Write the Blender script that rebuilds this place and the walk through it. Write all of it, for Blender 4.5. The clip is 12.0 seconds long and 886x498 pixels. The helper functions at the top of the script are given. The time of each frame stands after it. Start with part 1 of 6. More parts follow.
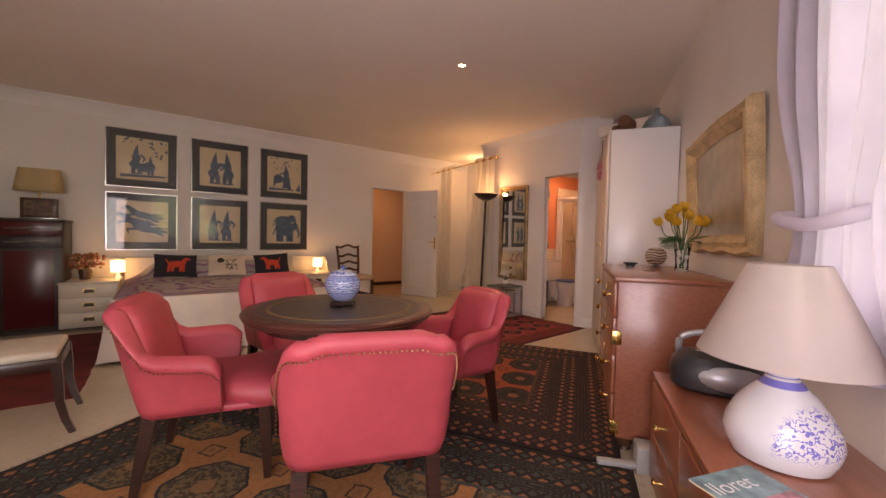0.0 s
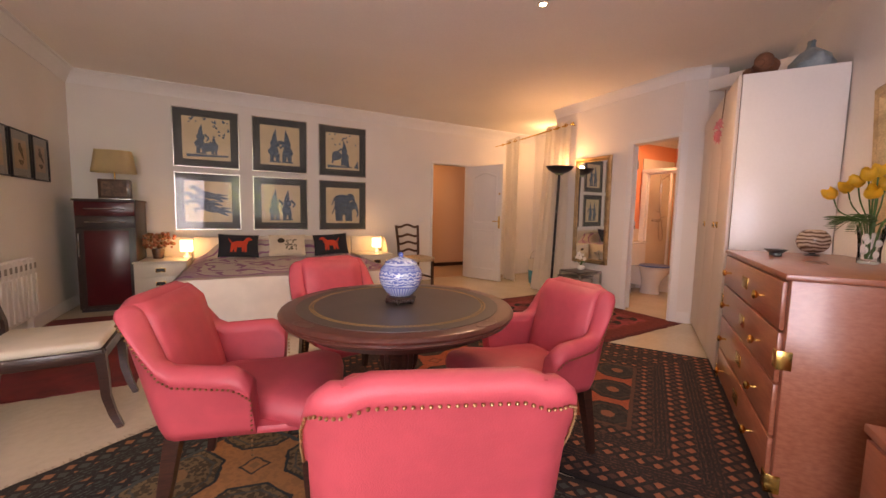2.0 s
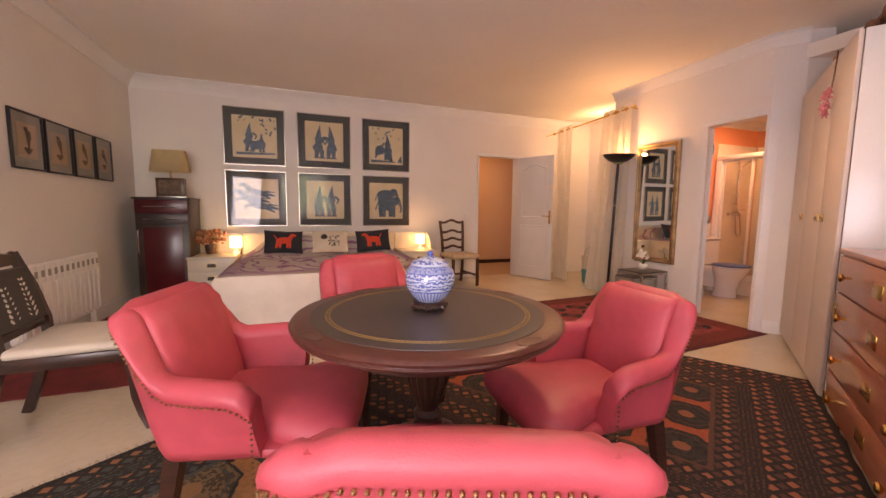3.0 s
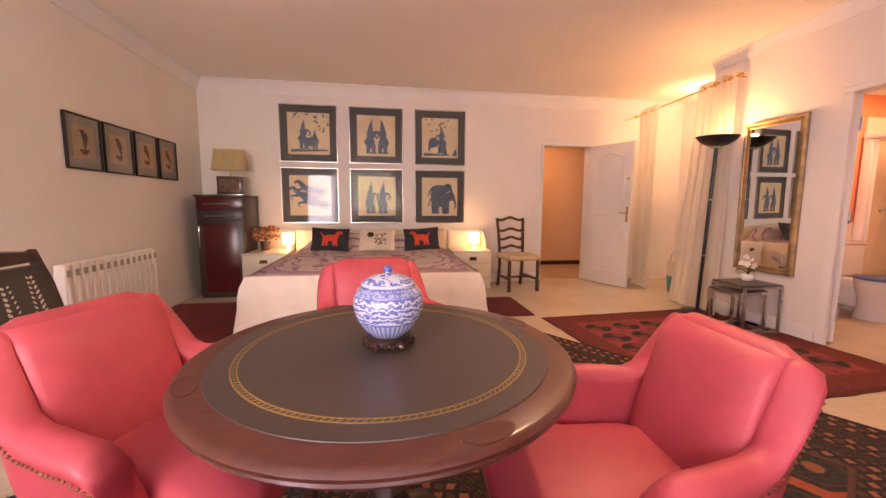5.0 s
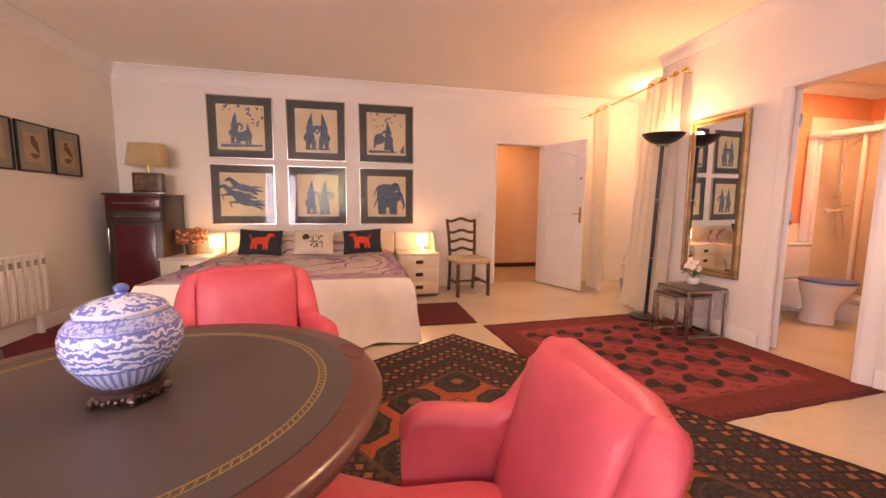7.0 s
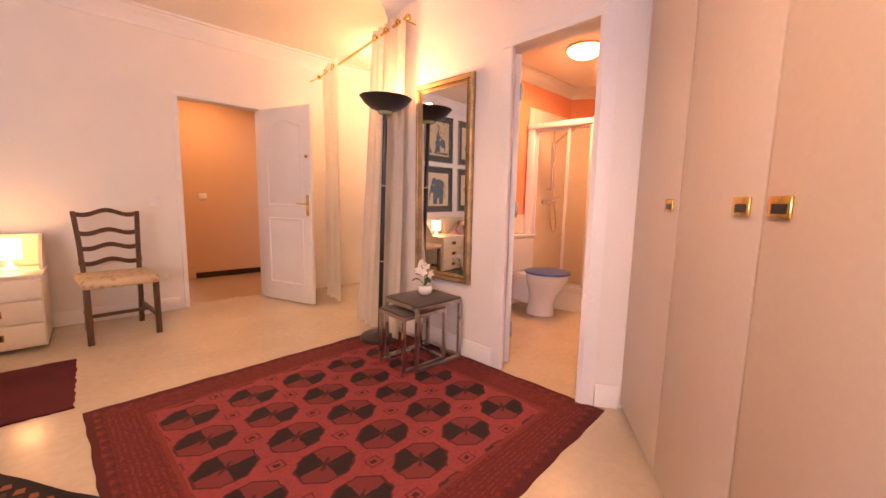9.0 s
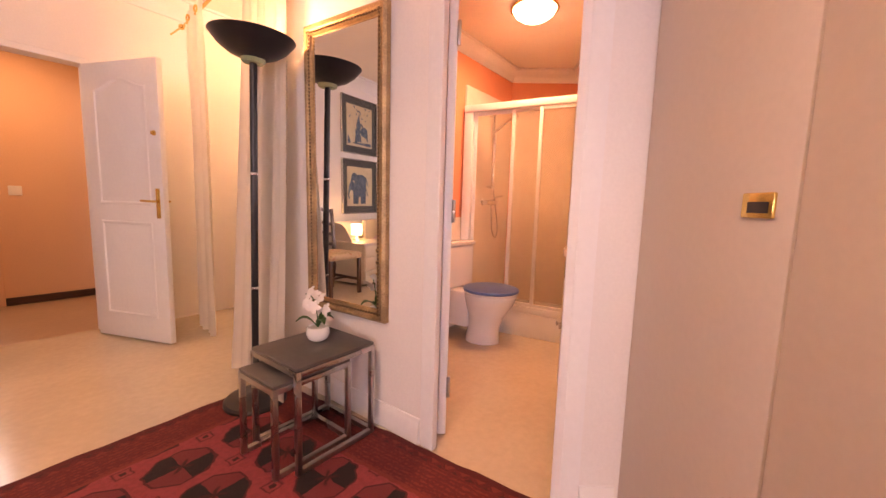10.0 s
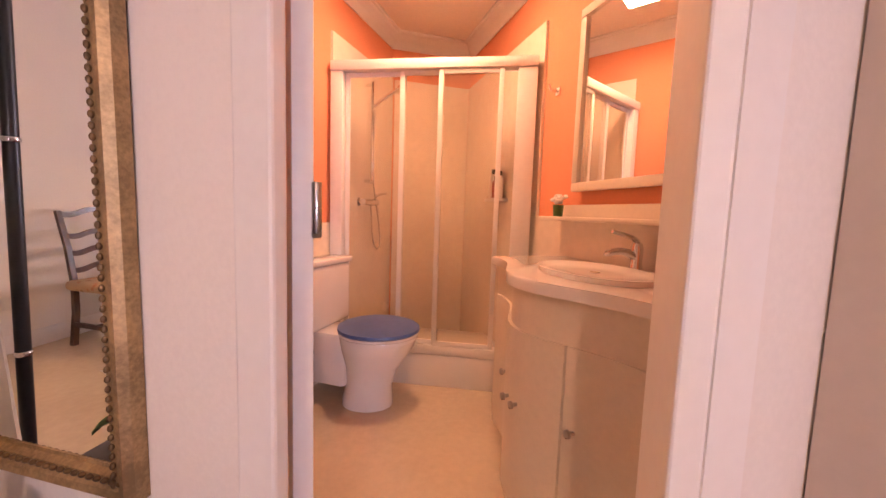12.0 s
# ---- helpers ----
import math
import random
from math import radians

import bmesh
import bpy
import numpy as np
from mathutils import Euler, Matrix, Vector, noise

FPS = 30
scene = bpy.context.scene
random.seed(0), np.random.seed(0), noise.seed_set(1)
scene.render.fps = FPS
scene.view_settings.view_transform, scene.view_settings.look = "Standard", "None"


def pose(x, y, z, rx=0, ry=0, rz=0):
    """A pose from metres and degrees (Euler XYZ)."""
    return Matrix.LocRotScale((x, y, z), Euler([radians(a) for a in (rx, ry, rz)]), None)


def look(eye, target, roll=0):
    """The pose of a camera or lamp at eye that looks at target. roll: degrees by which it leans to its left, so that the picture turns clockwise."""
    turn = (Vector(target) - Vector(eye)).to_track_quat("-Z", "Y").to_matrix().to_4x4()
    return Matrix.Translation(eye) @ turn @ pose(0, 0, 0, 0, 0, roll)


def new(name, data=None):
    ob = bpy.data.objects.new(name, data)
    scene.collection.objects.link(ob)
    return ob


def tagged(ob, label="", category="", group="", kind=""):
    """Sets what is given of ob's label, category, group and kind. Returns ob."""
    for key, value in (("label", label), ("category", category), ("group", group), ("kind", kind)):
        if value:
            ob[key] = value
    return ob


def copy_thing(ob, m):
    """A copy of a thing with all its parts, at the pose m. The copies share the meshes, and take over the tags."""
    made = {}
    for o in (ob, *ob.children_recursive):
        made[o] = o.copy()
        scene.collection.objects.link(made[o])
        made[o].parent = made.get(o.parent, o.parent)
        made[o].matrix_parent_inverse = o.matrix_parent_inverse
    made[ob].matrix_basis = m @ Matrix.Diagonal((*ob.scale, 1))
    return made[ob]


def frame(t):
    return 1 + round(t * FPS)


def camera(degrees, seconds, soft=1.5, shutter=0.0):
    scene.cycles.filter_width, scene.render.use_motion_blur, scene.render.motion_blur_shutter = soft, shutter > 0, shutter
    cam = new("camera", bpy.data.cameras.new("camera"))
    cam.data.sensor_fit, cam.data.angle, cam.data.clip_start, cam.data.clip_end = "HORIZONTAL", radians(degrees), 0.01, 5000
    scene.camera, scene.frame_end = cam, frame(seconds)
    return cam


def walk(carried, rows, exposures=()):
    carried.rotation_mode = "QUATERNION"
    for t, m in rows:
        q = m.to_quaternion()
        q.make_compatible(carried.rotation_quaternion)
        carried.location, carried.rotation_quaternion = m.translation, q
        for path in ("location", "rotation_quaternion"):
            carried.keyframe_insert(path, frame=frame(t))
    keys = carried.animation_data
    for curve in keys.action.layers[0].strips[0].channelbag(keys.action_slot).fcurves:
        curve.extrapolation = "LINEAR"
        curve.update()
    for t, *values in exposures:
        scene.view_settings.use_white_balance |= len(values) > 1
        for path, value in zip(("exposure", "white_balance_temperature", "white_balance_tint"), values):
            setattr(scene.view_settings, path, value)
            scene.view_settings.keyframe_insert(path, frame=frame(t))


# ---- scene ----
cam = camera(98.7, 12.0)
PATH = [
    (0, (-0.388, -0.257, 1.138), (0.807, 1.346, 1.079), 1.3),
    (0.5, (-0.321, -0.181, 1.134), (0.812, 1.466, 1.044), 1.1),
    (1, (-0.258, -0.098, 1.142), (0.784, 1.605, 1.02), 1.1),
    (1.5, (-0.229, 0.015, 1.152), (0.76, 1.747, 0.999), 1.2),
    (2, (-0.196, 0.191, 1.14), (0.74, 1.95, 0.963), 1.1),
    (2.5, (-0.121, 0.31, 1.133), (0.708, 2.12, 0.939), 0.8),
    (3, (-0.035, 0.396, 1.127), (0.668, 2.258, 0.925), 0.6),
    (3.5, (0.089, 0.45, 1.137), (0.674, 2.35, 0.923), 0.5),
    (5.5, (0.526, 0.809, 1.134), (0.805, 2.776, 0.909), 0.4),
    (6, (0.639, 0.863, 1.128), (0.918, 2.831, 0.906), 0.4),
    (6.5, (0.753, 0.896, 1.129), (1.042, 2.863, 0.91), 0.4),
    (7, (0.885, 0.934, 1.123), (1.299, 2.878, 0.905), 0.5),
    (7.5, (1.08, 1.07, 1.1), (1.792, 2.927, 0.881), 0.7),
    (9.5, (2.455, 2.041, 1.102), (3.937, 3.361, 0.856), 1.5),
    (10, (2.781, 2.301, 1.089), (4.369, 3.494, 0.856), 1.7),
    (10.5, (3.074, 2.506, 1.089), (4.767, 3.548, 0.869), 1.5),
    (11, (3.308, 2.654, 1.078), (5.091, 3.536, 0.871), 1.8),
    (11.5, (3.453, 2.778, 1.067), (5.298, 3.525, 0.871), 1.7),
    (12, (3.56, 2.852, 1.063), (5.461, 3.444, 0.873), 1.9),
]
EXPOSURES = [(0.0, -0.16, 8400, 19), (2.0, 0.30, 8300, 20), (3.5, 0.58, 8500, 25), (5.5, 0.94, 8800, 33), (7.5, 1.02, 8900, 34), (9.5, 1.08, 8500, 35), (12.0, 0.93, 7400, 33)]
walk(cam, [(t, look(eye, target, roll)) for t, eye, target, roll in PATH], EXPOSURES)

# ---- plan ----
SLANT = pose(2.90, 1.64, 0, 0, 0, 33.5)      # frame of the slanted wall: x along it, y into the room
CEIL, X_L, X_R, Y_B = 2.72, -1.93, 4.03, 6.20


def slant(s, d, z=0.0, turn=0.0):
    return SLANT @ pose(s, d, z, 0, 0, turn)


# ---- world and lights ----
world = bpy.data.worlds.new("world")
scene.world = world
world.use_nodes = True
sky = world.node_tree.nodes.new("ShaderNodeTexSky")
sky.sky_type, sky.sun_disc, sky.sun_elevation, sky.sun_rotation = "NISHITA", False, radians(50), radians(60)
world.node_tree.links.new(sky.outputs[0], world.node_tree.nodes["Background"].inputs[0])
world.node_tree.nodes["Background"].inputs[1].default_value = 0.12


def lamp(name, kind, m, energy, colour, **more):
    data = bpy.data.lights.new(name, kind)
    data.energy, data.color = energy, colour
    if "size" in more:
        data.shape, data.size, data.size_y = "RECTANGLE", more["size"][0], more["size"][1]
    if "radius" in more:
        data.shadow_soft_size = more["radius"]
    if "cone" in more:
        data.spot_size, data.spot_blend = radians(more["cone"]), 0.6
    ob = new(name, data)
    ob.matrix_world = m
    return ob


sun = lamp("sun", "SUN", look((0, 0, 20), (-6, 9, 0)), 3.0, (1, 0.95, 0.88))
sun.data.angle = radians(0.5)
COOL, WARM, AMBER = (0.74, 0.76, 1.0), (1.0, 0.62, 0.34), (1.0, 0.55, 0.26)
lamp("window_light_end", "AREA", slant(-5.12, 0.25, 1.25) @ pose(0, 0, 0, 0, -86, 0), 76, COOL, size=(1.6, 1.2))
lamp("window_light_side", "AREA", slant(-3.40, -0.545, 1.575) @ pose(0, 0, 0, 90, 0, 0), 21, COOL, size=(2.3, 1.2))
lamp("torchiere_light", "POINT", pose(3.74, 4.178, 1.825), 16, AMBER, radius=0.06)
lamp("bath_light", "AREA", pose(5.42, 3.54, 2.375), 11.5, (1.0, 0.55, 0.30), size=(0.26, 0.26))
# unseen, assumed ceiling source added to light the corridor
lamp("corridor_fill", "AREA", pose(3.2, 7.0, 2.45), 9, (1.0, 0.60, 0.32), size=(0.4, 0.4))
lamp("bedside_light_east", "POINT", pose(1.655, 5.86, 0.70), 1.15, WARM, radius=0.05)
lamp("bedside_light_west", "POINT", pose(-0.80, 5.86, 0.70), 1.15, WARM, radius=0.05)
# unseen lamp added in the recess to brighten it and its curtains
lamp("recess_fill", "POINT", pose(4.62, 5.35, 2.45), 13, WARM, radius=0.08)
# unseen overhead panel added so the far room is not dark
lamp("far_room_fill", "AREA", pose(3.3, 9.2, 2.45), 22, (0.9, 0.95, 1.0), size=(1.0, 1.0))
lamp("spot_light", "SPOT", pose(1.83, 2.49, 2.70), 78, (1.0, 0.72, 0.50), cone=150, radius=0.04)

# ---- materials ----
class Graph:
    """A node material with short calls for arithmetic."""

    def __init__(self, name):
        self.mat = bpy.data.materials.new(name)
        self.mat.use_nodes = True
        self.tree = self.mat.node_tree
        self.shader = self.tree.nodes["Principled BSDF"]
        self.coord = self.tree.nodes.new("ShaderNodeTexCoord").outputs["Object"]

    def put(self, socket, value):
        if isinstance(value, bpy.types.NodeSocket):
            self.tree.links.new(value, socket)
        elif isinstance(value, tuple) and len(value) == 3 and socket.type == "RGBA":
            socket.default_value = (*value, 1)
        else:
            socket.default_value = value

    def math(self, op, *values):
        node = self.tree.nodes.new("ShaderNodeMath")
        node.operation = op
        for socket, value in zip(node.inputs, values):
            self.put(socket, value)
        return node.outputs[0]

    def mix(self, factor, a, b):
        node = self.tree.nodes.new("ShaderNodeMix")
        node.data_type = "RGBA"
        self.put(node.inputs[0], factor), self.put(node.inputs[6], a), self.put(node.inputs[7], b)
        return node.outputs[2]

    def noise(self, scale, detail=3.0, vector=None, rough=0.55):
        node = self.tree.nodes.new("ShaderNodeTexNoise")
        self.put(node.inputs["Vector"], vector or self.coord)
        node.inputs["Scale"].default_value, node.inputs["Detail"].default_value, node.inputs["Roughness"].default_value = scale, detail, rough
        return node.outputs[0]

    def voronoi(self, scale, feature="F1", vector=None):
        node = self.tree.nodes.new("ShaderNodeTexVoronoi")
        node.feature = feature
        self.put(node.inputs["Vector"], vector or self.coord)
        node.inputs["Scale"].default_value = scale
        return node.outputs["Distance"]

    def stretched(self, x, y, z):
        node = self.tree.nodes.new("ShaderNodeMapping")
        self.put(node.inputs[0], self.coord)
        node.inputs["Scale"].default_value = (x, y, z)
        return node.outputs[0]

    def axes(self):
        node = self.tree.nodes.new("ShaderNodeSeparateXYZ")
        self.put(node.inputs[0], self.coord)
        return node.outputs[0], node.outputs[1], node.outputs[2]

    def ramp(self, value, low, high):
        node = self.tree.nodes.new("ShaderNodeMapRange")
        node.interpolation_type = "SMOOTHSTEP"
        self.put(node.inputs[0], value)
        node.inputs[1].default_value, node.inputs[2].default_value = low, high
        return node.outputs[0]

    def band(self, value, low, high, soft=0.004):
        return self.math("MULTIPLY", self.ramp(value, low - soft, low + soft), self.ramp(value, high + soft, high - soft))

    def tiled(self, value, period):
        return self.math("SUBTRACT", self.math("PINGPONG", self.math("ADD", value, 50.0 * period), period / 2), 0.0)

    def bump(self, height, strength, distance=0.01):
        node = self.tree.nodes.new("ShaderNodeBump")
        node.inputs["Strength"].default_value, node.inputs["Distance"].default_value = strength, distance
        self.put(node.inputs["Height"], height)
        self.put(self.shader.inputs["Normal"], node.outputs[0])

    def done(self, colour, rough=0.5, metal=0.0):
        self.put(self.shader.inputs["Base Color"], colour)
        self.put(self.shader.inputs["Roughness"], rough)
        self.put(self.shader.inputs["Metallic"], metal)
        return self.mat


def shaded(colour, k):
    return tuple(min(1.0, c * k) for c in colour)


def plain(name, colour, rough=0.5, metal=0.0, grain=60.0, vary=0.10, bump=0.10, blotch=2.5, coat=0.0):
    """Paint, plaster, metal, ceramic: two scales of variation and a fine relief."""
    g = Graph(name)
    fine, wide = g.noise(grain, 4.0), g.noise(blotch, 3.0)
    both = g.math("ADD", g.math("MULTIPLY", fine, 0.4), g.math("MULTIPLY", wide, 0.6))
    tone = g.mix(g.ramp(both, 0.32, 0.68), shaded(colour, 1 - vary), shaded(colour, 1 + vary * 0.5))
    g.bump(fine, bump, 0.003)
    if coat:
        g.shader.inputs["Coat Weight"].default_value, g.shader.inputs["Coat Roughness"].default_value = coat, 0.08
    return g.done(tone, g.math("ADD", g.math("MULTIPLY", wide, 0.12), max(0.0, rough - 0.06)), metal)


def wood(name, dark, light, rough=0.35, scale=(3, 3, 30), coat=0.2):
    g = Graph(name)
    v = g.stretched(*scale)
    fine = g.noise(4.0, 6.0, v, 0.65)
    wide = g.noise(1.5, 2.0)
    tone = g.mix(g.ramp(fine, 0.3, 0.7), dark, light)
    tone = g.mix(g.math("MULTIPLY", g.ramp(wide, 0.4, 0.7), 0.35), tone, shaded(dark, 0.8))
    g.bump(fine, 0.12, 0.002)
    g.shader.inputs["Coat Weight"].default_value, g.shader.inputs["Coat Roughness"].default_value = coat, 0.15
    return g.done(tone, g.math("ADD", g.math("MULTIPLY", wide, 0.15), rough - 0.07))


def glass(name, tint=(1, 1, 1), rough=0.0, ior=1.5):
    mat = bpy.data.materials.new(name)
    mat.use_nodes = True
    tree = mat.node_tree
    tree.nodes.clear()
    out, mix = tree.nodes.new("ShaderNodeOutputMaterial"), tree.nodes.new("ShaderNodeMixShader")
    clear, gloss, fresnel = (tree.nodes.new("ShaderNode" + k) for k in ("BsdfTransparent", "BsdfGlossy", "Fresnel"))
    clear.inputs[0].default_value = (*tint, 1)
    gloss.inputs["Roughness"].default_value = rough
    fresnel.inputs[0].default_value = ior
    for a, b in ((fresnel.outputs[0], mix.inputs[0]), (clear.outputs[0], mix.inputs[1]), (gloss.outputs[0], mix.inputs[2]), (mix.outputs[0], out.inputs[0])):
        tree.links.new(a, b)
    return mat


def glowing(name, colour, strength, glow):
    g = Graph(name)
    g.shader.inputs["Emission Color"].default_value = (*glow, 1)
    g.shader.inputs["Emission Strength"].default_value = strength
    return g.done(g.mix(g.noise(40.0), shaded(colour, 0.95), colour), 0.6)


def leather(name, colour):
    g = Graph(name)
    cells, wide, mid = g.voronoi(260.0), g.noise(3.0, 3.0), g.noise(14.0, 4.0)
    tone = g.mix(g.ramp(g.math("ADD", g.math("MULTIPLY", wide, 0.6), g.math("MULTIPLY", mid, 0.4)), 0.35, 0.65), shaded(colour, 0.86), shaded(colour, 1.06))
    g.bump(g.math("ADD", g.math("MULTIPLY", cells, 0.35), mid), 0.16, 0.006)
    return g.done(tone, g.math("ADD", g.math("MULTIPLY", wide, 0.2), 0.40))


def cloth(name, colour, weave=500.0, vary=0.12, rough=0.85, sheer=0.0):
    g = Graph(name)
    fine, wide = g.noise(weave, 2.0), g.noise(5.0, 3.0)
    tone = g.mix(g.ramp(wide, 0.3, 0.7), shaded(colour, 1 - vary), shaded(colour, 1 + vary * 0.4))
    g.bump(g.math("ADD", fine, wide), 0.2, 0.004)
    mat = g.done(tone, rough)
    if sheer:
        out = g.tree.nodes["Material Output"]
        mix, thin = g.tree.nodes.new("ShaderNodeMixShader"), g.tree.nodes.new("ShaderNodeBsdfTranslucent")
        mix.inputs[0].default_value = sheer
        g.put(thin.inputs[0], tone)
        g.tree.links.new(g.shader.outputs[0], mix.inputs[1])
        g.tree.links.new(thin.outputs[0], mix.inputs[2])
        g.tree.links.new(mix.outputs[0], out.inputs[0])
    return mat


WALL = plain("white_wall_paint", (0.80, 0.76, 0.72), 0.8, grain=90, vary=0.05, bump=0.12, blotch=1.1)
CEILING = plain("ceiling_paint", (0.87, 0.81, 0.74), 0.85, grain=70, vary=0.05, bump=0.08, blotch=0.8)
TRIM = plain("white_gloss_paint", (0.80, 0.78, 0.76), 0.4, grain=40, vary=0.04, bump=0.05)
CORAL = plain("coral_wall_paint", (0.80, 0.32, 0.18), 0.8, grain=80, vary=0.05, bump=0.1, blotch=1.2)
PEACH = plain("peach_corridor_paint", (0.72, 0.46, 0.30), 0.8, grain=80, vary=0.05, bump=0.1, blotch=1.2)
FLOOR = plain("cream_polished_floor", (0.59, 0.50, 0.38), 0.22, grain=25, vary=0.10, bump=0.015, blotch=1.4, coat=0.15)
CORRIDOR_FLOOR = plain("brown_corridor_floor", (0.42, 0.30, 0.21), 0.4, grain=30, vary=0.12, bump=0.03)
TILE = plain("cream_bath_tile", (0.80, 0.71, 0.60), 0.25, grain=20, vary=0.07, bump=0.02)
CHROME = plain("chrome", (0.75, 0.75, 0.74), 0.16, 1.0, grain=20, vary=0.06, bump=0.01)
STEEL = plain("brushed_steel", (0.50, 0.49, 0.48), 0.28, 1.0, grain=200, vary=0.15, bump=0.06)
BRASS = plain("polished_brass", (0.78, 0.52, 0.16), 0.22, 1.0, grain=60, vary=0.15, bump=0.03)
GILT = plain("worn_gilt", (0.46, 0.31, 0.16), 0.45, 0.6, grain=120, vary=0.45, bump=0.35, blotch=9)
PALE_GILT = plain("pale_gilt", (0.60, 0.44, 0.24), 0.5, 0.25, grain=110, vary=0.35, bump=0.35, blotch=8)
SILVER = plain("silver_frame", (0.62, 0.60, 0.57), 0.25, 1.0, grain=150, vary=0.12, bump=0.04)
BLACK = plain("black_metal", (0.016, 0.016, 0.018), 0.35, grain=120, vary=0.25, bump=0.05)
RED_LEATHER = leather("red_leather", (0.53, 0.076, 0.100))
DARK_WOOD = wood("dark_mahogany", (0.020, 0.008, 0.006), (0.060, 0.022, 0.014), 0.32)
TABLE_WOOD = wood("table_mahogany", (0.078, 0.021, 0.015), (0.115, 0.034, 0.023), 0.32, (5, 14, 3), 0.12)
CHEST_WOOD = wood("chest_mahogany", (0.30, 0.095, 0.052), (0.40, 0.145, 0.082), 0.30, (2, 8, 22), 0.5)
BROWN_WOOD = wood("brown_walnut", (0.050, 0.022, 0.012), (0.13, 0.060, 0.030), 0.35, (14, 14, 3), 0.3)
WENGE = wood("wenge", (0.018, 0.009, 0.008), (0.045, 0.022, 0.020), 0.4, (16, 16, 2), 0.1)
RED_LACQUER = plain("dark_red_lacquer", (0.085, 0.008, 0.012), 0.22, grain=30, vary=0.2, bump=0.02)
TABLE_LEATHER = plain("dark_table_leather", (0.062, 0.045, 0.039), 0.38, grain=220, vary=0.07, bump=0.03, blotch=3)
g = Graph("mirror_glass")
MIRROR = g.done(g.mix(g.noise(4.0), (0.86, 0.86, 0.85), (0.90, 0.90, 0.89)), 0.0, 1.0)
PANE = glass("clear_glass")


def hazy(name, tint, milk):
    """A thin milky plastic sheet."""
    mat = bpy.data.materials.new(name)
    mat.use_nodes = True
    tree = mat.node_tree
    tree.nodes.clear()
    out, mix, half = tree.nodes.new("ShaderNodeOutputMaterial"), tree.nodes.new("ShaderNodeMixShader"), tree.nodes.new("ShaderNodeMixShader")
    clear, thin, gloss = (tree.nodes.new("ShaderNode" + k) for k in ("BsdfTransparent", "BsdfTranslucent", "BsdfPrincipled"))
    for node in (clear, thin, gloss):
        node.inputs[0].default_value = (*tint, 1)
    gloss.inputs["Roughness"].default_value = 0.25
    mix.inputs[0].default_value, half.inputs[0].default_value = milk, 0.5
    for a, b in ((thin.outputs[0], half.inputs[1]), (gloss.outputs[0], half.inputs[2]), (clear.outputs[0], mix.inputs[1]), (half.outputs[0], mix.inputs[2]), (mix.outputs[0], out.inputs[0])):
        tree.links.new(a, b)
    return mat


SHOWER_PANE = hazy("shower_pane", (0.95, 0.90, 0.82), 0.14)
PORCELAIN = plain("white_porcelain", (0.80, 0.78, 0.76), 0.12, grain=15, vary=0.03, bump=0.01, coat=0.4)
LACQUER = plain("cream_lacquer", (0.74, 0.66, 0.55), 0.35, grain=50, vary=0.06, bump=0.04)
LINEN = cloth("white_bedspread", (0.78, 0.70, 0.62), 420, 0.07)
CREAM_SEAT = cloth("cream_seat_fabric", (0.66, 0.58, 0.47), 380, 0.08)
CURTAIN = cloth("white_voile", (0.90, 0.86, 0.79), 600, 0.03, 0.9, 0.45)
SHEER = cloth("sheer_window_voile", (0.86, 0.82, 0.88), 600, 0.05, 0.9, 0.5)
SHADE_WHITE = cloth("pale_lampshade", (0.83, 0.75, 0.70), 700, 0.05, 0.9, 0.25)
SHADE_YELLOW = cloth("yellow_lampshade", (0.85, 0.70, 0.44), 500, 0.08, 0.9, 0.25)
SHADE_LIT = glowing("lit_lampshade", (0.8, 0.7, 0.55), 4.5, (1.0, 0.66, 0.33))
BULB = glowing("lit_bulb", (0.9, 0.8, 0.7), 14.0, (1.0, 0.78, 0.5))
DOME = glowing("lit_dome", (0.9, 0.8, 0.65), 5.0, (1.0, 0.80, 0.50))
GREEN = plain("leaf_green", (0.055, 0.14, 0.035), 0.5, grain=50, vary=0.35, bump=0.1)
YELLOW = plain("tulip_yellow", (0.90, 0.58, 0.05), 0.5, grain=40, vary=0.2, bump=0.05)
PETAL = plain("orchid_petal", (0.82, 0.78, 0.74), 0.55, grain=60, vary=0.06, bump=0.05)
PLASTIC_DARK = plain("charcoal_plastic", (0.030, 0.032, 0.036), 0.3, grain=60, vary=0.2, bump=0.04)
PLASTIC_GREY = plain("silver_plastic", (0.46, 0.47, 0.49), 0.3, 0.5, grain=60, vary=0.1, bump=0.03)
BLUE_SEAT = plain("blue_plastic", (0.065, 0.13, 0.36), 0.3, grain=25, vary=0.15, bump=0.05)
TEAL = plain("teal_plastic", (0.08, 0.33, 0.38), 0.4, grain=40, vary=0.12, bump=0.05)
INK = plain("ink_blue_print", (0.15, 0.20, 0.26), 0.8, grain=160, vary=0.5, bump=0.1, blotch=30)
PAPER = plain("rice_paper", (0.78, 0.63, 0.42), 0.85, grain=150, vary=0.10, bump=0.1, blotch=5)
MOUNT = plain("grey_picture_mount", (0.10, 0.10, 0.094), 0.8, grain=200, vary=0.12, bump=0.1)
PRINT_PAPER = plain("old_print_paper", (0.66, 0.50, 0.38), 0.85, grain=120, vary=0.12, bump=0.08, blotch=6)

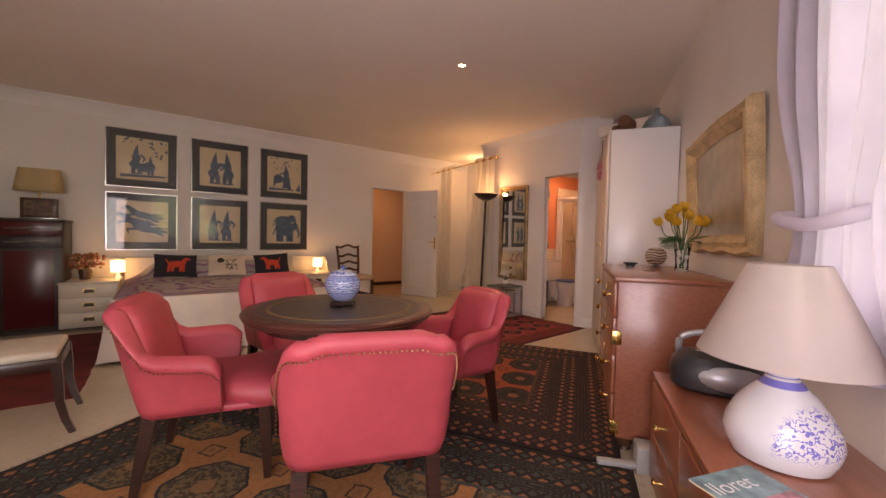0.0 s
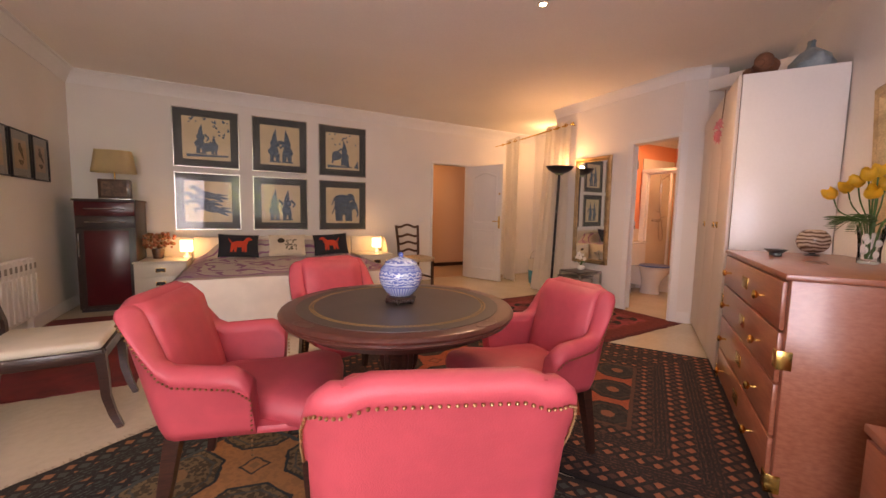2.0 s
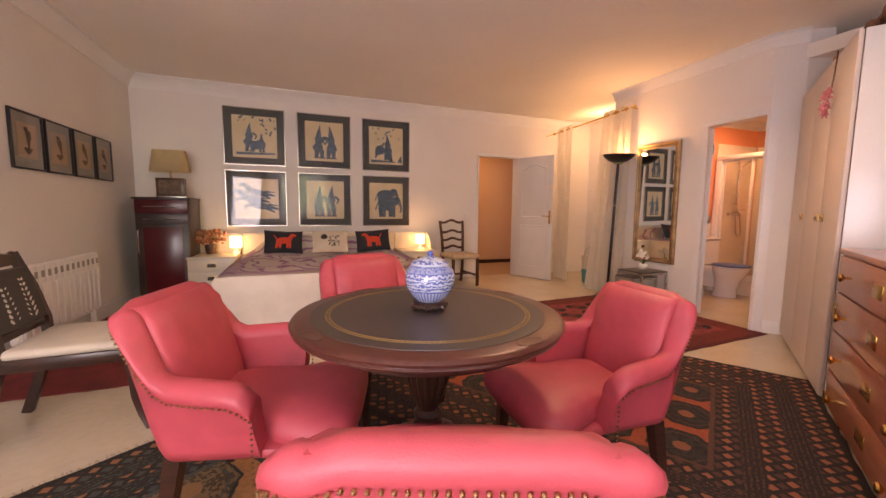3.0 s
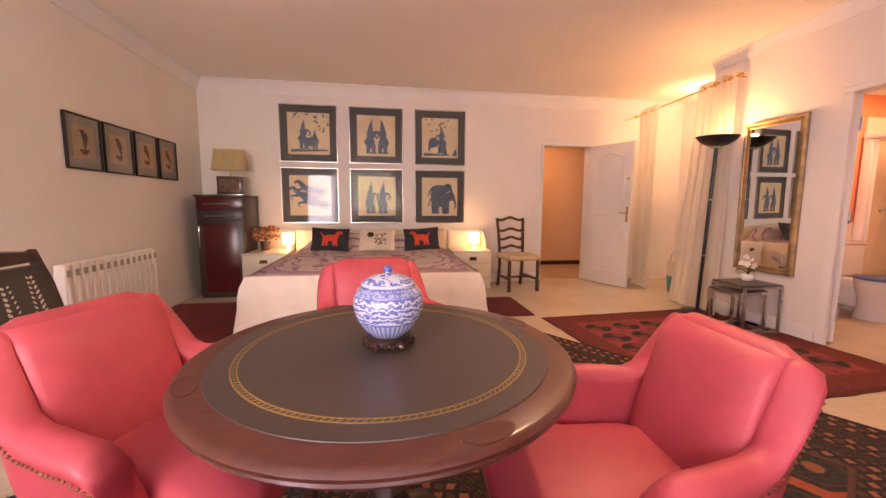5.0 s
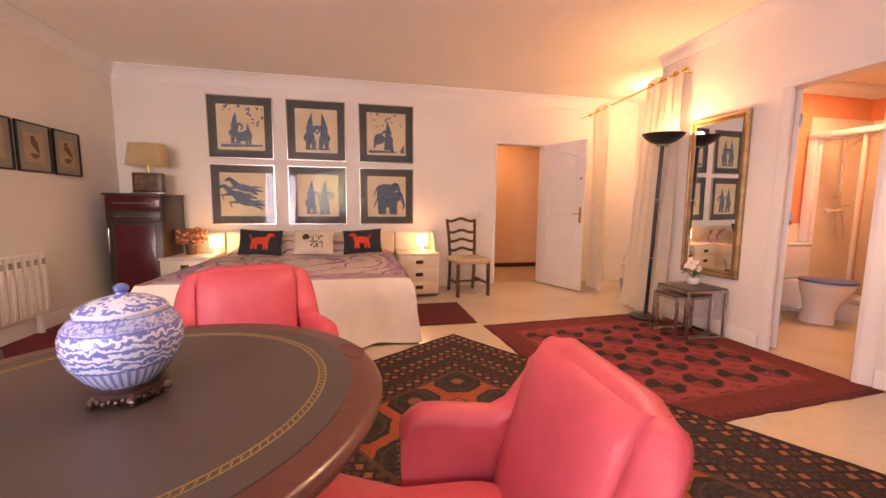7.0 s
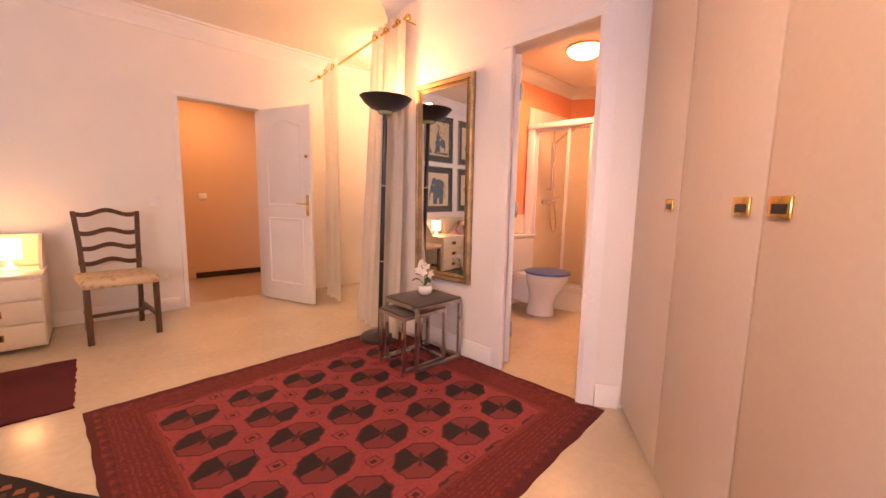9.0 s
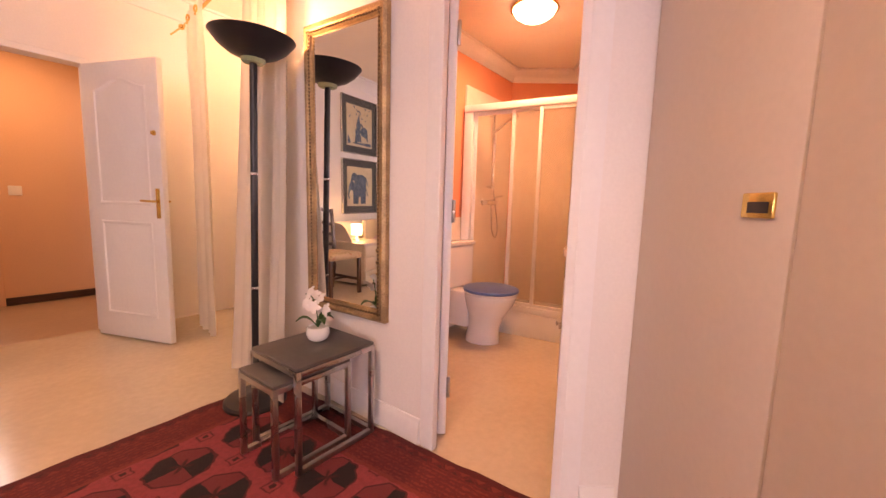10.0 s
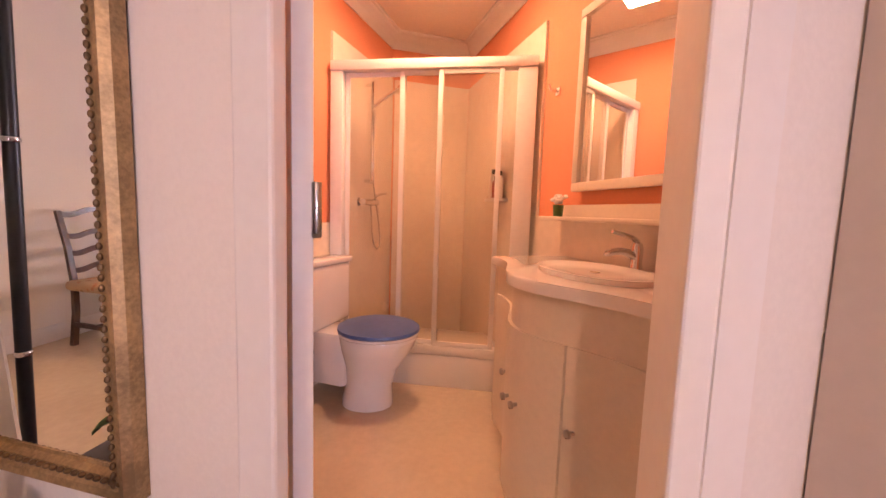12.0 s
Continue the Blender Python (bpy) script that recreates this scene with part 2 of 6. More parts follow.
# ---- mesh helpers ----
def box(bm, x0, y0, z0, x1, y1, z1, bevel=0.0, segments=2):
    made = bmesh.ops.create_cube(bm, size=1.0, matrix=Matrix.Translation(((x0 + x1) / 2, (y0 + y1) / 2, (z0 + z1) / 2)) @ Matrix.Diagonal((x1 - x0, y1 - y0, z1 - z0, 1)))["verts"]
    if bevel:
        edges = list({e for v in made for e in v.link_edges})
        bmesh.ops.bevel(bm, geom=edges, offset=bevel, segments=segments, profile=0.5, affect="EDGES")


def new_box(*values, bevel=0.0, segments=2):
    bm = bmesh.new()
    box(bm, *values, bevel=bevel, segments=segments)
    return bm


def rings(bm, loops, closed=True, caps=True):
    """Skin a list of loops of equal length."""
    rows = [[bm.verts.new(p) for p in loop] for loop in loops]
    count = len(rows[0])
    for a, b in zip(rows, rows[1:]):
        for i in range(count if closed else count - 1):
            j = (i + 1) % count
            bm.faces.new((a[i], a[j], b[j], b[i]))
    if caps and closed:
        bm.faces.new(rows[0][::-1])
        bm.faces.new(rows[-1])
    return bm


def lathe(profile, segments=32, bm=None, at=(0, 0, 0), caps=True):
    bm = bm or bmesh.new()
    return rings(bm, [[(at[0] + r * math.cos(2 * math.pi * i / segments), at[1] + r * math.sin(2 * math.pi * i / segments), at[2] + z) for i in range(segments)] for r, z in profile], caps=caps)


def tube(points, radius, sides=8, bm=None):
    bm = bm or bmesh.new()
    points = [Vector(p) for p in points]
    radii = radius if isinstance(radius, list) else [radius] * len(points)
    loops = []
    for i, p in enumerate(points):
        way = (points[min(i + 1, len(points) - 1)] - points[max(i - 1, 0)]).normalized()
        side = way.cross(Vector((0, 0, 1)) if abs(way.z) < 0.9 else Vector((1, 0, 0))).normalized()
        up = side.cross(way)
        loops.append([p + radii[i] * (math.cos(2 * math.pi * k / sides) * side + math.sin(2 * math.pi * k / sides) * up) for k in range(sides)])
    return rings(bm, loops)


def bent(points, radius, steps=6, sides=8, bm=None):
    """A tube through points along a smooth curve."""
    p = [Vector(q) for q in points]
    p = [2 * p[0] - p[1]] + p + [2 * p[-1] - p[-2]]
    path = []
    for a, b, c, d in zip(p, p[1:], p[2:], p[3:]):
        for k in range(steps):
            t = k / steps
            path.append(0.5 * ((2 * b) + (c - a) * t + (2 * a - 5 * b + 4 * c - d) * t * t + (3 * b - a - 3 * c + d) * t ** 3))
    path.append(p[-2])
    if isinstance(radius, tuple):
        radius = [radius[0] + (radius[1] - radius[0]) * i / (len(path) - 1) for i in range(len(path))]
    return tube(path, radius, sides, bm)


def prism(outline, z0, z1, bm=None, bevel=0.0):
    bm = bm or bmesh.new()
    low, high = [bm.verts.new((x, y, z0)) for x, y in outline], [bm.verts.new((x, y, z1)) for x, y in outline]
    bm.faces.new(low[::-1])
    top = bm.faces.new(high)
    for i in range(len(outline)):
        j = (i + 1) % len(outline)
        bm.faces.new((low[i], low[j], high[j], high[i]))
    if bevel:
        bmesh.ops.bevel(bm, geom=list(top.edges), offset=bevel, segments=2, profile=0.5, affect="EDGES")
    return bm


def ellipsoid(bm, at, size, turn=None, u=12, v=8):
    m = Matrix.Translation(at) @ (turn or Matrix()) @ Matrix.Diagonal((*size, 1))
    bmesh.ops.create_uvsphere(bm, u_segments=u, v_segments=v, radius=1.0, matrix=m)
    return bm


def sweep(profile, path, bm=None, closed=False):
    """A moulding: profile of (out, z) along a plan path, out to the left of the way."""
    bm = bm or bmesh.new()
    loops = []
    for i, p in enumerate(path):
        p = Vector(p)
        a = (p - Vector(path[i - 1])).normalized() if i else None
        b = (Vector(path[i + 1]) - p).normalized() if i < len(path) - 1 else None
        a, b = a or b, b or a
        left = Vector((-a.y - b.y, a.x + b.x)).normalized()
        left /= max(0.3, left.dot(Vector((-a.y, a.x))))
        loops.append([(p.x + left.x * o, p.y + left.y * o, z) for o, z in profile])
    return rings(bm, loops)


def sheet(x0, z0, x1, z1, y):
    """A single pane that faces its own -y."""
    bm = bmesh.new()
    bm.faces.new([bm.verts.new(p) for p in ((x0, y, z0), (x1, y, z0), (x1, y, z1), (x0, y, z1))])
    return bm


def mesh_of(name, bm, material, smooth=True, keep=False, sharp=38):
    if not keep:
        bmesh.ops.recalc_face_normals(bm, faces=bm.faces)
    data = bpy.data.meshes.new(name)
    bm.to_mesh(data)
    bm.free()
    data.materials.append(material)
    if smooth:
        data.shade_smooth()
        data.set_sharp_from_angle(angle=radians(sharp))
    return data


def part(name, bm, material, parent, label="", smooth=True, at=None, keep=False, sharp=38):
    ob = new(name, mesh_of(name, bm, material, smooth, keep, sharp))
    ob.parent = parent
    if at is not None:
        ob.matrix_basis = at
    return tagged(ob, label)


def thing(name, m, label, category, group="", kind=""):
    ob = new(name)
    ob.empty_display_size = 0.1
    ob.matrix_basis = m
    return tagged(ob, label, category, group, kind)


def solid(name, bm, material, m, label, category, group="", kind="", smooth=True):
    ob = new(name, mesh_of(name, bm, material, smooth))
    ob.matrix_basis = m
    return tagged(ob, label, category, group, kind)


def structure(name, bm, material, label, category, m=None, smooth=False):
    return solid(name, bm, material, m or Matrix(), label, category, kind="structure", smooth=smooth)

# ---- structure ----
structure("floor", new_box(-2.2, -2.2, -0.10, 4.17, 6.32, 0.0), FLOOR, "polished cream floor, slightly worn", "floor")
structure("floor_bath", new_box(4.17, 1.6, -0.10, 7.1, 6.32, 0.0), FLOOR, "cream bathroom floor lit orange by the lamp", "floor")
structure("floor_corridor", new_box(1.4, 6.32, -0.10, 5.0, 11.0, -0.004), CORRIDOR_FLOOR, "brown corridor floor beyond the open door", "floor")
structure("ceiling", new_box(-2.2, -2.2, CEIL, 5.3, 6.32, CEIL + 0.1), CEILING, "plain cream-painted ceiling", "ceiling")

bm = bmesh.new()
box(bm, -2.05, Y_B, 0, 2.775, Y_B + 0.12, CEIL)
box(bm, 3.505, Y_B, 0, 5.3, Y_B + 0.12, CEIL)
box(bm, 2.775, Y_B, 2.035, 3.505, Y_B + 0.12, CEIL)
structure("wall_back", bm, WALL, "white painted wall behind the bed", "wall")
structure("wall_left", new_box(X_L - 0.12, -2.2, 0, X_L, Y_B, CEIL), WALL, "white painted wall with radiator", "wall")
bm = bmesh.new()
box(bm, X_R, 3.375, 0, X_R + 0.12, 4.58, CEIL)
box(bm, X_R, 3.335, 0, X_R + 0.025, 3.375, 2.08)
box(bm, X_R, 2.705, 2.08, X_R + 0.12, 3.375, CEIL)
prism([(X_R, 2.705), (4.160, 2.520), (4.30, 2.42), (4.36, 2.53), (X_R + 0.12, 2.705)], 0, CEIL, bm)
structure("wall_right", bm, WALL, "white painted wall with bathroom doorway", "wall")
# recess behind the curtain
bm = bmesh.new()
box(bm, 5.05, 4.62, 0, 5.17, Y_B, CEIL)
box(bm, X_R + 0.12, 4.575, 0, 5.17, 4.62, CEIL)
structure("wall_recess", bm, WALL, "cream painted recess behind the curtain", "wall")
# slanted wall with a window
bm = bmesh.new()
for s0, s1, z0, z1 in ((-2.20, 1.80, 0, CEIL), (-4.60, -2.20, 0, 0.95), (-4.60, -2.20, 2.20, CEIL), (-5.32, -4.60, 0, CEIL)):
    box(bm, s0, -0.68, z0, s1, -0.56, z1)
structure("wall_slanted", bm, WALL, "slanted white wall with a curtained window", "wall", SLANT)
bm = bmesh.new()
for d0, d1, z0, z1 in ((-0.56, -0.38, 0, CEIL), (-0.38, 0.88, 2.12, CEIL), (0.88, 1.55, 0, CEIL)):
    box(bm, -5.32, d0, z0, -5.20, d1, z1)
structure("wall_end", bm, WALL, "white end wall with a glazed garden door", "wall", SLANT)

# crown mouldings
COVE = [(0, -0.15), (0.012, -0.15), (0.016, -0.125), (0.034, -0.10), (0.040, -0.075), (0.075, -0.045), (0.085, -0.02), (0.11, -0.016), (0.11, 0), (0, 0)]
back = sweep([(o, CEIL + z) for o, z in COVE], [(X_R + 0.9, Y_B), (X_L, Y_B), (X_L, -0.4)])
structure("trim_cornice", back, TRIM, "white moulded plaster cornice", "cornice", smooth=True)
structure("trim_cornice_right", sweep([(o * 0.7, CEIL + z * 0.7) for o, z in COVE], [(4.155, 2.525), (X_R, 2.705), (X_R, 4.58)]), TRIM, "white moulded plaster cornice", "cornice", smooth=True)
SKIRT = [(0, 0), (0.016, 0), (0.016, 0.085), (0.010, 0.10), (0.006, 0.118), (0, 0.12)]
bm = sweep(SKIRT, [(2.70, Y_B), (X_L, Y_B), (X_L, -0.4)])
structure("baseboard", bm, TRIM, "cream painted baseboard", "baseboard", smooth=True)
structure("baseboard_right", sweep(SKIRT, [(X_R, 3.34), (X_R, 4.58)]), TRIM, "white painted baseboard", "baseboard", smooth=True)

# entrance doorway, corridor and the room beyond
bm = bmesh.new()
for x0, x1, z0, z1 in ((2.740, 2.780, 0, 2.030), (3.500, 3.540, 0, 2.030), (2.740, 3.540, 2.030, 2.075)):
    box(bm, x0, Y_B - 0.014, z0, x1, Y_B + 0.13, z1, 0.005)
structure("door_frame_entrance", bm, TRIM, "narrow white door frame", "door frame")
bm = bmesh.new()
box(bm, 3.09, 7.75, 0, 5.0, 7.87, 2.5)
box(bm, 1.4, 7.75, 0, 2.15, 7.87, 2.5)
box(bm, 2.15, 7.75, 2.05, 3.09, 7.87, 2.5)
box(bm, 4.9, 6.32, 0, 5.0, 7.75, 2.5)
box(bm, 1.4, 6.32, 0, 1.5, 7.75, 2.5)
structure("wall_corridor", bm, PEACH, "peach painted corridor wall", "wall")
structure("ceiling_corridor", new_box(1.4, 6.32, 2.5, 5.0, 11.0, 2.6), CEILING, "plain corridor ceiling", "ceiling")
structure("baseboard_corridor", new_box(3.11, 7.733, 0.0, 4.9, 7.748, 0.075, bevel=0.003), DARK_WOOD, "dark red-brown wooden baseboard", "baseboard")
bm = bmesh.new()
for x0, x1, z0, z1 in ((3.00, 3.11, 0, 2.00), (2.07, 2.20, 0, 2.00), (2.07, 3.11, 2.00, 2.11)):
    box(bm, x0, 7.725, z0, x1, 7.75, z1, 0.004)
structure("door_frame_corridor", bm, PEACH, "peach painted door frame", "door frame")
bm = bmesh.new()
box(bm, 1.4, 10.8, 0, 5.0, 10.9, 2.5)
box(bm, 1.3, 7.87, 0, 1.4, 10.8, 2.5)
box(bm, 4.9, 7.87, 0, 5.0, 10.8, 2.5)
structure("wall_far_room", bm, plain("grey_green_paint", (0.50, 0.52, 0.46), 0.8), "pale grey-green wall of the far room", "wall")

# bathroom shell
Y_BATH, S_BATH, H_BATH = 4.24, 4.42, 2.48
D_BATH = (Y_BATH - 1.64 - S_BATH * math.sin(radians(33.5))) / math.cos(radians(33.5))
bm = bmesh.new()
box(bm, X_R + 0.12, Y_BATH, 0, 7.0, 4.57, 2.56)
structure("wall_bath", bm, CORAL, "coral painted bathroom wall", "wall")
structure("wall_bath_back", new_box(S_BATH, -0.62, 0, S_BATH + 0.12, 1.30, 2.56), CORAL, "coral painted wall behind the shower", "wall", SLANT)
structure("wall_bath_slanted", new_box(1.67, -0.62, 0, S_BATH, -0.48, 2.56), CORAL, "coral painted bathroom wall behind the basin", "wall", SLANT)
structure("wall_bath_end", new_box(1.61, -0.58, 0, 1.67, -0.10, 2.56), CORAL, "coral painted wall behind the wardrobe end", "wall", SLANT)
structure("ceiling_bath", new_box(X_R + 0.12, 1.6, H_BATH, 7.1, 4.6, 2.60), CEILING, "cream bathroom ceiling", "ceiling")
structure("trim_cornice_bath", sweep([(o * 0.8, H_BATH + z * 0.8) for o, z in COVE], [tuple((SLANT @ Vector((1.67, -0.48, 0)))[:2]), tuple((SLANT @ Vector((S_BATH, -0.48, 0)))[:2]), tuple((SLANT @ Vector((S_BATH, D_BATH, 0)))[:2]), (4.17, Y_BATH)]), TRIM, "moulded plaster cornice", "cornice", smooth=True)
structure("wainscot_bath", new_box(X_R + 0.124, Y_BATH - 0.018, 0, 5.62, Y_BATH - 0.001, 0.98), TILE, "cream tiled wainscot", "tiles")
structure("wainscot_bath_slanted", new_box(1.671, -0.479, 0, 3.16, -0.462, 1.06), TILE, "cream tiled splashback", "tiles", SLANT)

# bathroom door frame and the broad casing beside the wardrobe
bm = bmesh.new()
for y0, y1, z0, z1 in ((2.690, 2.724, 0, 2.035), (2.690, 3.335, 2.035, 2.08)):
    box(bm, X_R - 0.010, y0, z0, X_R + 0.13, y1, z1, 0.004)
box(bm, X_R - 0.010, 3.260, 0, X_R + 0.025, 3.335, 2.035, 0.006)
structure("door_frame_bath", bm, TRIM, "white painted bathroom door frame", "door frame")
bm = bmesh.new()
prism([(X_R - 0.010, 2.689), (4.056, 2.638), (4.070, 2.650), (X_R + 0.006, 2.700)], 0.0, 2.08, bm)
structure("trim_casing", bm, TRIM, "white painted casing beside the bathroom door", "trim")
structure("baseboard_splay", sweep([(-o, z) for o, z in SKIRT], [(4.074, 2.642), (4.143, 2.544)]), TRIM, "white painted baseboard", "baseboard", smooth=True)

# garden door and window with the garden beyond
def glazing(name, width, height, m, label, leaves):
    top = thing(name, m, label, "window", kind="structure")
    w = width / leaves
    for k in range(leaves):
        x = -width / 2 + k * w
        bm = bmesh.new()
        for x0, x1, z0, z1 in ((x, x + 0.06, 0, height), (x + w - 0.06, x + w, 0, height), (x + 0.06, x + w - 0.06, 0, 0.08), (x + 0.06, x + w - 0.06, height - 0.07, height)):
            box(bm, x0, -0.025, z0, x1, 0.025, z1, 0.004)
        frame_ob = part("window_frame", bm, TRIM, top)
        pane = part("pane", sheet(x + 0.055, 0.075, x + w - 0.055, height - 0.065, 0.0), PANE, frame_ob, smooth=False, keep=True)
        pane.visible_shadow = False
    return top


glazing("window_1", 1.26, 2.10, slant(-5.26, 0.25, 0.005, 90), "white glazed garden door", 2)
glazing("window_2", 2.4, 1.25, slant(-3.40, -0.62, 0.95, 180), "white framed window beside the dresser", 2)
# the hedge emits its own leaf colour to stand in for sunlight on it
g = Graph("garden_glow_backdrop")
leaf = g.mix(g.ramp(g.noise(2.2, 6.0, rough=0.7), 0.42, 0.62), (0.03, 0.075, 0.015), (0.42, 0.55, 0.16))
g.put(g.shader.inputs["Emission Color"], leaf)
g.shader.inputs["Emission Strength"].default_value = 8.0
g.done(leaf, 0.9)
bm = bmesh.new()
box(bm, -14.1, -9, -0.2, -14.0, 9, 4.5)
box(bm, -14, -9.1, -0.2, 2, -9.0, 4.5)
structure("backdrop", bm, g.mat, "green garden hedge backdrop outside, glowing in place of sunlight", "garden", SLANT)
structure("ground", new_box(-30, -30, -0.2, 30, 30, -0.12), plain("garden_ground", (0.16, 0.17, 0.08), 0.9, grain=20, vary=0.4, bump=0.3), "garden ground outside the house", "ground")

# ---- large furniture ----
def smooth_step(t):
    t = max(0.0, min(1.0, t))
    return t * t * (3 - 2 * t)


OLD_BRASS = plain("old_brass", (0.36, 0.22, 0.11), 0.4, 1.0, grain=60, vary=0.2)


def club_chair(m, label):
    """Low tub chair in red leather, facing its own +y."""
    top = thing("armchair", m, label, "armchair", "armchairs round the table")
    # shell: a U of stations from one arm's front round the back to the other
    half, front, rear, r = 0.275, 0.060, -0.255, 0.085
    path = []
    for k in range(9):
        path.append((half, front - (front - rear - r) * k / 8, 1, 0))
    for k in range(1, 7):
        a = math.pi / 2 * k / 6
        path.append((half - r + r * math.cos(a), rear + r - r * math.sin(a), math.cos(a), -math.sin(a)))
    for k in range(1, 9):
        path.append((half - r - (2 * half - 2 * r) * k / 8, rear, 0, -1))
    for k in range(1, 7):
        a = math.pi / 2 * k / 6
        path.append((-half + r - r * math.sin(a), rear + r - r * math.cos(a), -math.sin(a), -math.cos(a)))
    for k in range(1, 9):
        path.append((-half, rear + r + (front - rear - r) * k / 8, -1, 0))
    loops, studs = [], []
    for x, y, nx, ny in path:
        up = smooth_step((-0.150 - y) / 0.095)
        z1 = 0.600 + 0.195 * up + 0.020 * smooth_step((0.195 - abs(x)) / 0.03) * (y < rear + 0.03)
        tip = max(0.0, (y - (front - 0.07)) / 0.07)
        z1 -= 0.045 * tip ** 2
        thick = 0.074 - 0.012 * up
        lean = lambda z: -0.105 * max(0.0, (z - 0.42) / 0.4) * smooth_step((0.02 - y) / 0.22)
        belly = lambda z: -0.035 * max(0.0, (0.42 - z) / 0.14)
        flare = 0.048 * smooth_step((y + 0.20) / 0.22) * (abs(nx) > 0.9)
        def at(out, z):
            o = out + flare * smooth_step((z - 0.36) / 0.2) + (belly(z) if out > -0.02 else 0)
            return (x + nx * o, y + ny * o + lean(z), z)
        loops.append([at(0, 0.350), at(0.004, 0.385), at(0.004, 0.46), at(0.0, z1 - 0.060), at(0.009, z1 - 0.045), at(0.011, z1 - 0.028), at(0.004, z1 - 0.010), at(-thick * 0.25, z1 + 0.003), at(-thick * 0.5, z1 + 0.007),
                      at(-thick * 0.8, z1 + 0.001), at(-thick - 0.004, z1 - 0.018), at(-thick - 0.006, z1 - 0.040), at(-thick, z1 - 0.07), at(-thick, 0.44), at(-thick, 0.352)])
        studs.append(at(0.011, z1 - 0.052))
    bm = rings(bmesh.new(), loops)
    part("shell", bm, RED_LEATHER, top, sharp=75)
    # inner back pad between the two wings
    bm = bmesh.new()
    rows = []
    for i in range(9):
        z = 0.44 + 0.362 * i / 8
        edge = 0.008 if i in (0, 8) else 0.0
        y = rear + 0.092 - 0.105 * max(0.0, (z - 0.42) / 0.4) + (0.03 if i == 8 else 0) * -1
        w = 0.198 - edge
        rows.append([(-w, y - 0.05, z), (-w, y - 0.012, z), (-w * 0.93, y + 0.006, z), (-w * 0.5, y + 0.012, z), (0, y + 0.014, z), (w * 0.5, y + 0.012, z), (w * 0.93, y + 0.006, z), (w, y - 0.012, z), (w, y - 0.05, z)])
    part("backrest", rings(bm, rows), RED_LEATHER, top, sharp=70)
    # seat cushion with a soft crown
    loops = []
    for k, (grow, z) in enumerate(((-0.02, 0.350), (0.0, 0.362), (0.004, 0.40), (-0.004, 0.435), (-0.03, 0.455), (-0.10, 0.468))):
        outline = []
        for i in range(28):
            a = 2 * math.pi * i / 28
            c, s = math.cos(a), math.sin(a)
            sy = 0.060 + (0.265 + grow) * math.copysign(abs(s) ** 0.35, s)
            outline.append(((0.198 + grow) * math.copysign(abs(c) ** 0.4, c) * (1 + 0.42 * smooth_step((sy - 0.06) / 0.05)), sy, z))
        loops.append(outline)
    part("seat", rings(bmesh.new(), loops), RED_LEATHER, top, sharp=70)
    part("seat_rail", new_box(-0.250, -0.20, 0.338, 0.250, 0.283, 0.372, bevel=0.014), RED_LEATHER, top)
    # brass nail heads along the outer edge
    bm = bmesh.new()
    dense = []
    for a, b in zip(studs, studs[1:]):
        a, b = Vector(a), Vector(b)
        count = max(1, round((b - a).length / 0.016))
        dense += [a.lerp(b, i / count) for i in range(count)]
    for end in (0, -1):
        e = Vector(studs[end])
        dense += [e + Vector((0, 0.004, -0.017 * i)) for i in range(1, 12)]
    for p in dense:
        bmesh.ops.create_icosphere(bm, subdivisions=1, radius=0.0046, matrix=Matrix.Translation(p))
    tagged(part("nail_trim", bm, OLD_BRASS, top, "row of small brass nail heads"), kind="stuff")
    for sx in (-1, 1):
        for sy, dx, dy in ((1, 0.01, 0.015), (-1, 0.015, -0.055)):
            x, y = sx * 0.215, 0.215 if sy > 0 else -0.20
            bm = bmesh.new()
            rings(bm, [[(x + sx * dx * t + w * a, y + dy * t + w * b, 0.345 * (1 - t)) for a, b in ((-1, -1), (1, -1), (1, 1), (-1, 1))] for t, w in ((0, 0.024), (0.5, 0.020), (1, 0.014))])
            part("leg", bm, DARK_WOOD, top, "dark tapered wooden leg", smooth=False)
    return top


def facing(x, y, fx, fy):
    return pose(x, y, 0, 0, 0, math.degrees(math.atan2(-fx, fy)))


def behind(bx, by, fx, fy, depth=0.335):
    """The pose of a chair from the middle of its back's top edge and the way it faces."""
    k = math.hypot(fx, fy)
    return facing(bx + fx / k * depth, by + fy / k * depth, fx, fy)


first = club_chair(behind(0.16, 0.835, 0.36, 0.93) @ Matrix.Diagonal((1.06, 1.06, 1.02, 1)), "red leather tub armchair with brass nail trim, back to the window")
for bx, by, fx, fy, label in ((-0.475, 2.0, 0.957, -0.27, "red leather tub armchair with brass nails beside the cream-seated chair"),
                              (1.360, 1.605, -0.997, 0.05, "red leather tub armchair with brass nails near the chest of drawers"),
                              (0.345, 2.90, 0.24, -0.97, "red leather tub armchair between round table and bed")):
    tagged(copy_thing(first, behind(bx, by, fx, fy) @ Matrix.Diagonal((0.90, 0.97, 0.97, 1) if bx > 1 else (1, 1, 1, 1))), label)

# round pedestal table
table = thing("round_table", pose(0.422, 1.757, 0, 0, 0, 12), "round mahogany pedestal table with inlaid dark leather top", "table")
R = 0.500
part("tabletop", lathe([(R - 0.05, 0.700), (R - 0.012, 0.704), (R - 0.006, 0.712), (R - 0.010, 0.718), (R, 0.724), (R + 0.002, 0.732), (R - 0.004, 0.741), (R - 0.014, 0.745), (0.30, 0.745), (0.02, 0.745)], 72), TABLE_WOOD, table)
part("leather_inlay", lathe([(0.435, 0.7458), (0.434, 0.7480), (0.02, 0.7482)], 72), TABLE_LEATHER, table, "dark brown leather inlay")
bm = bmesh.new()
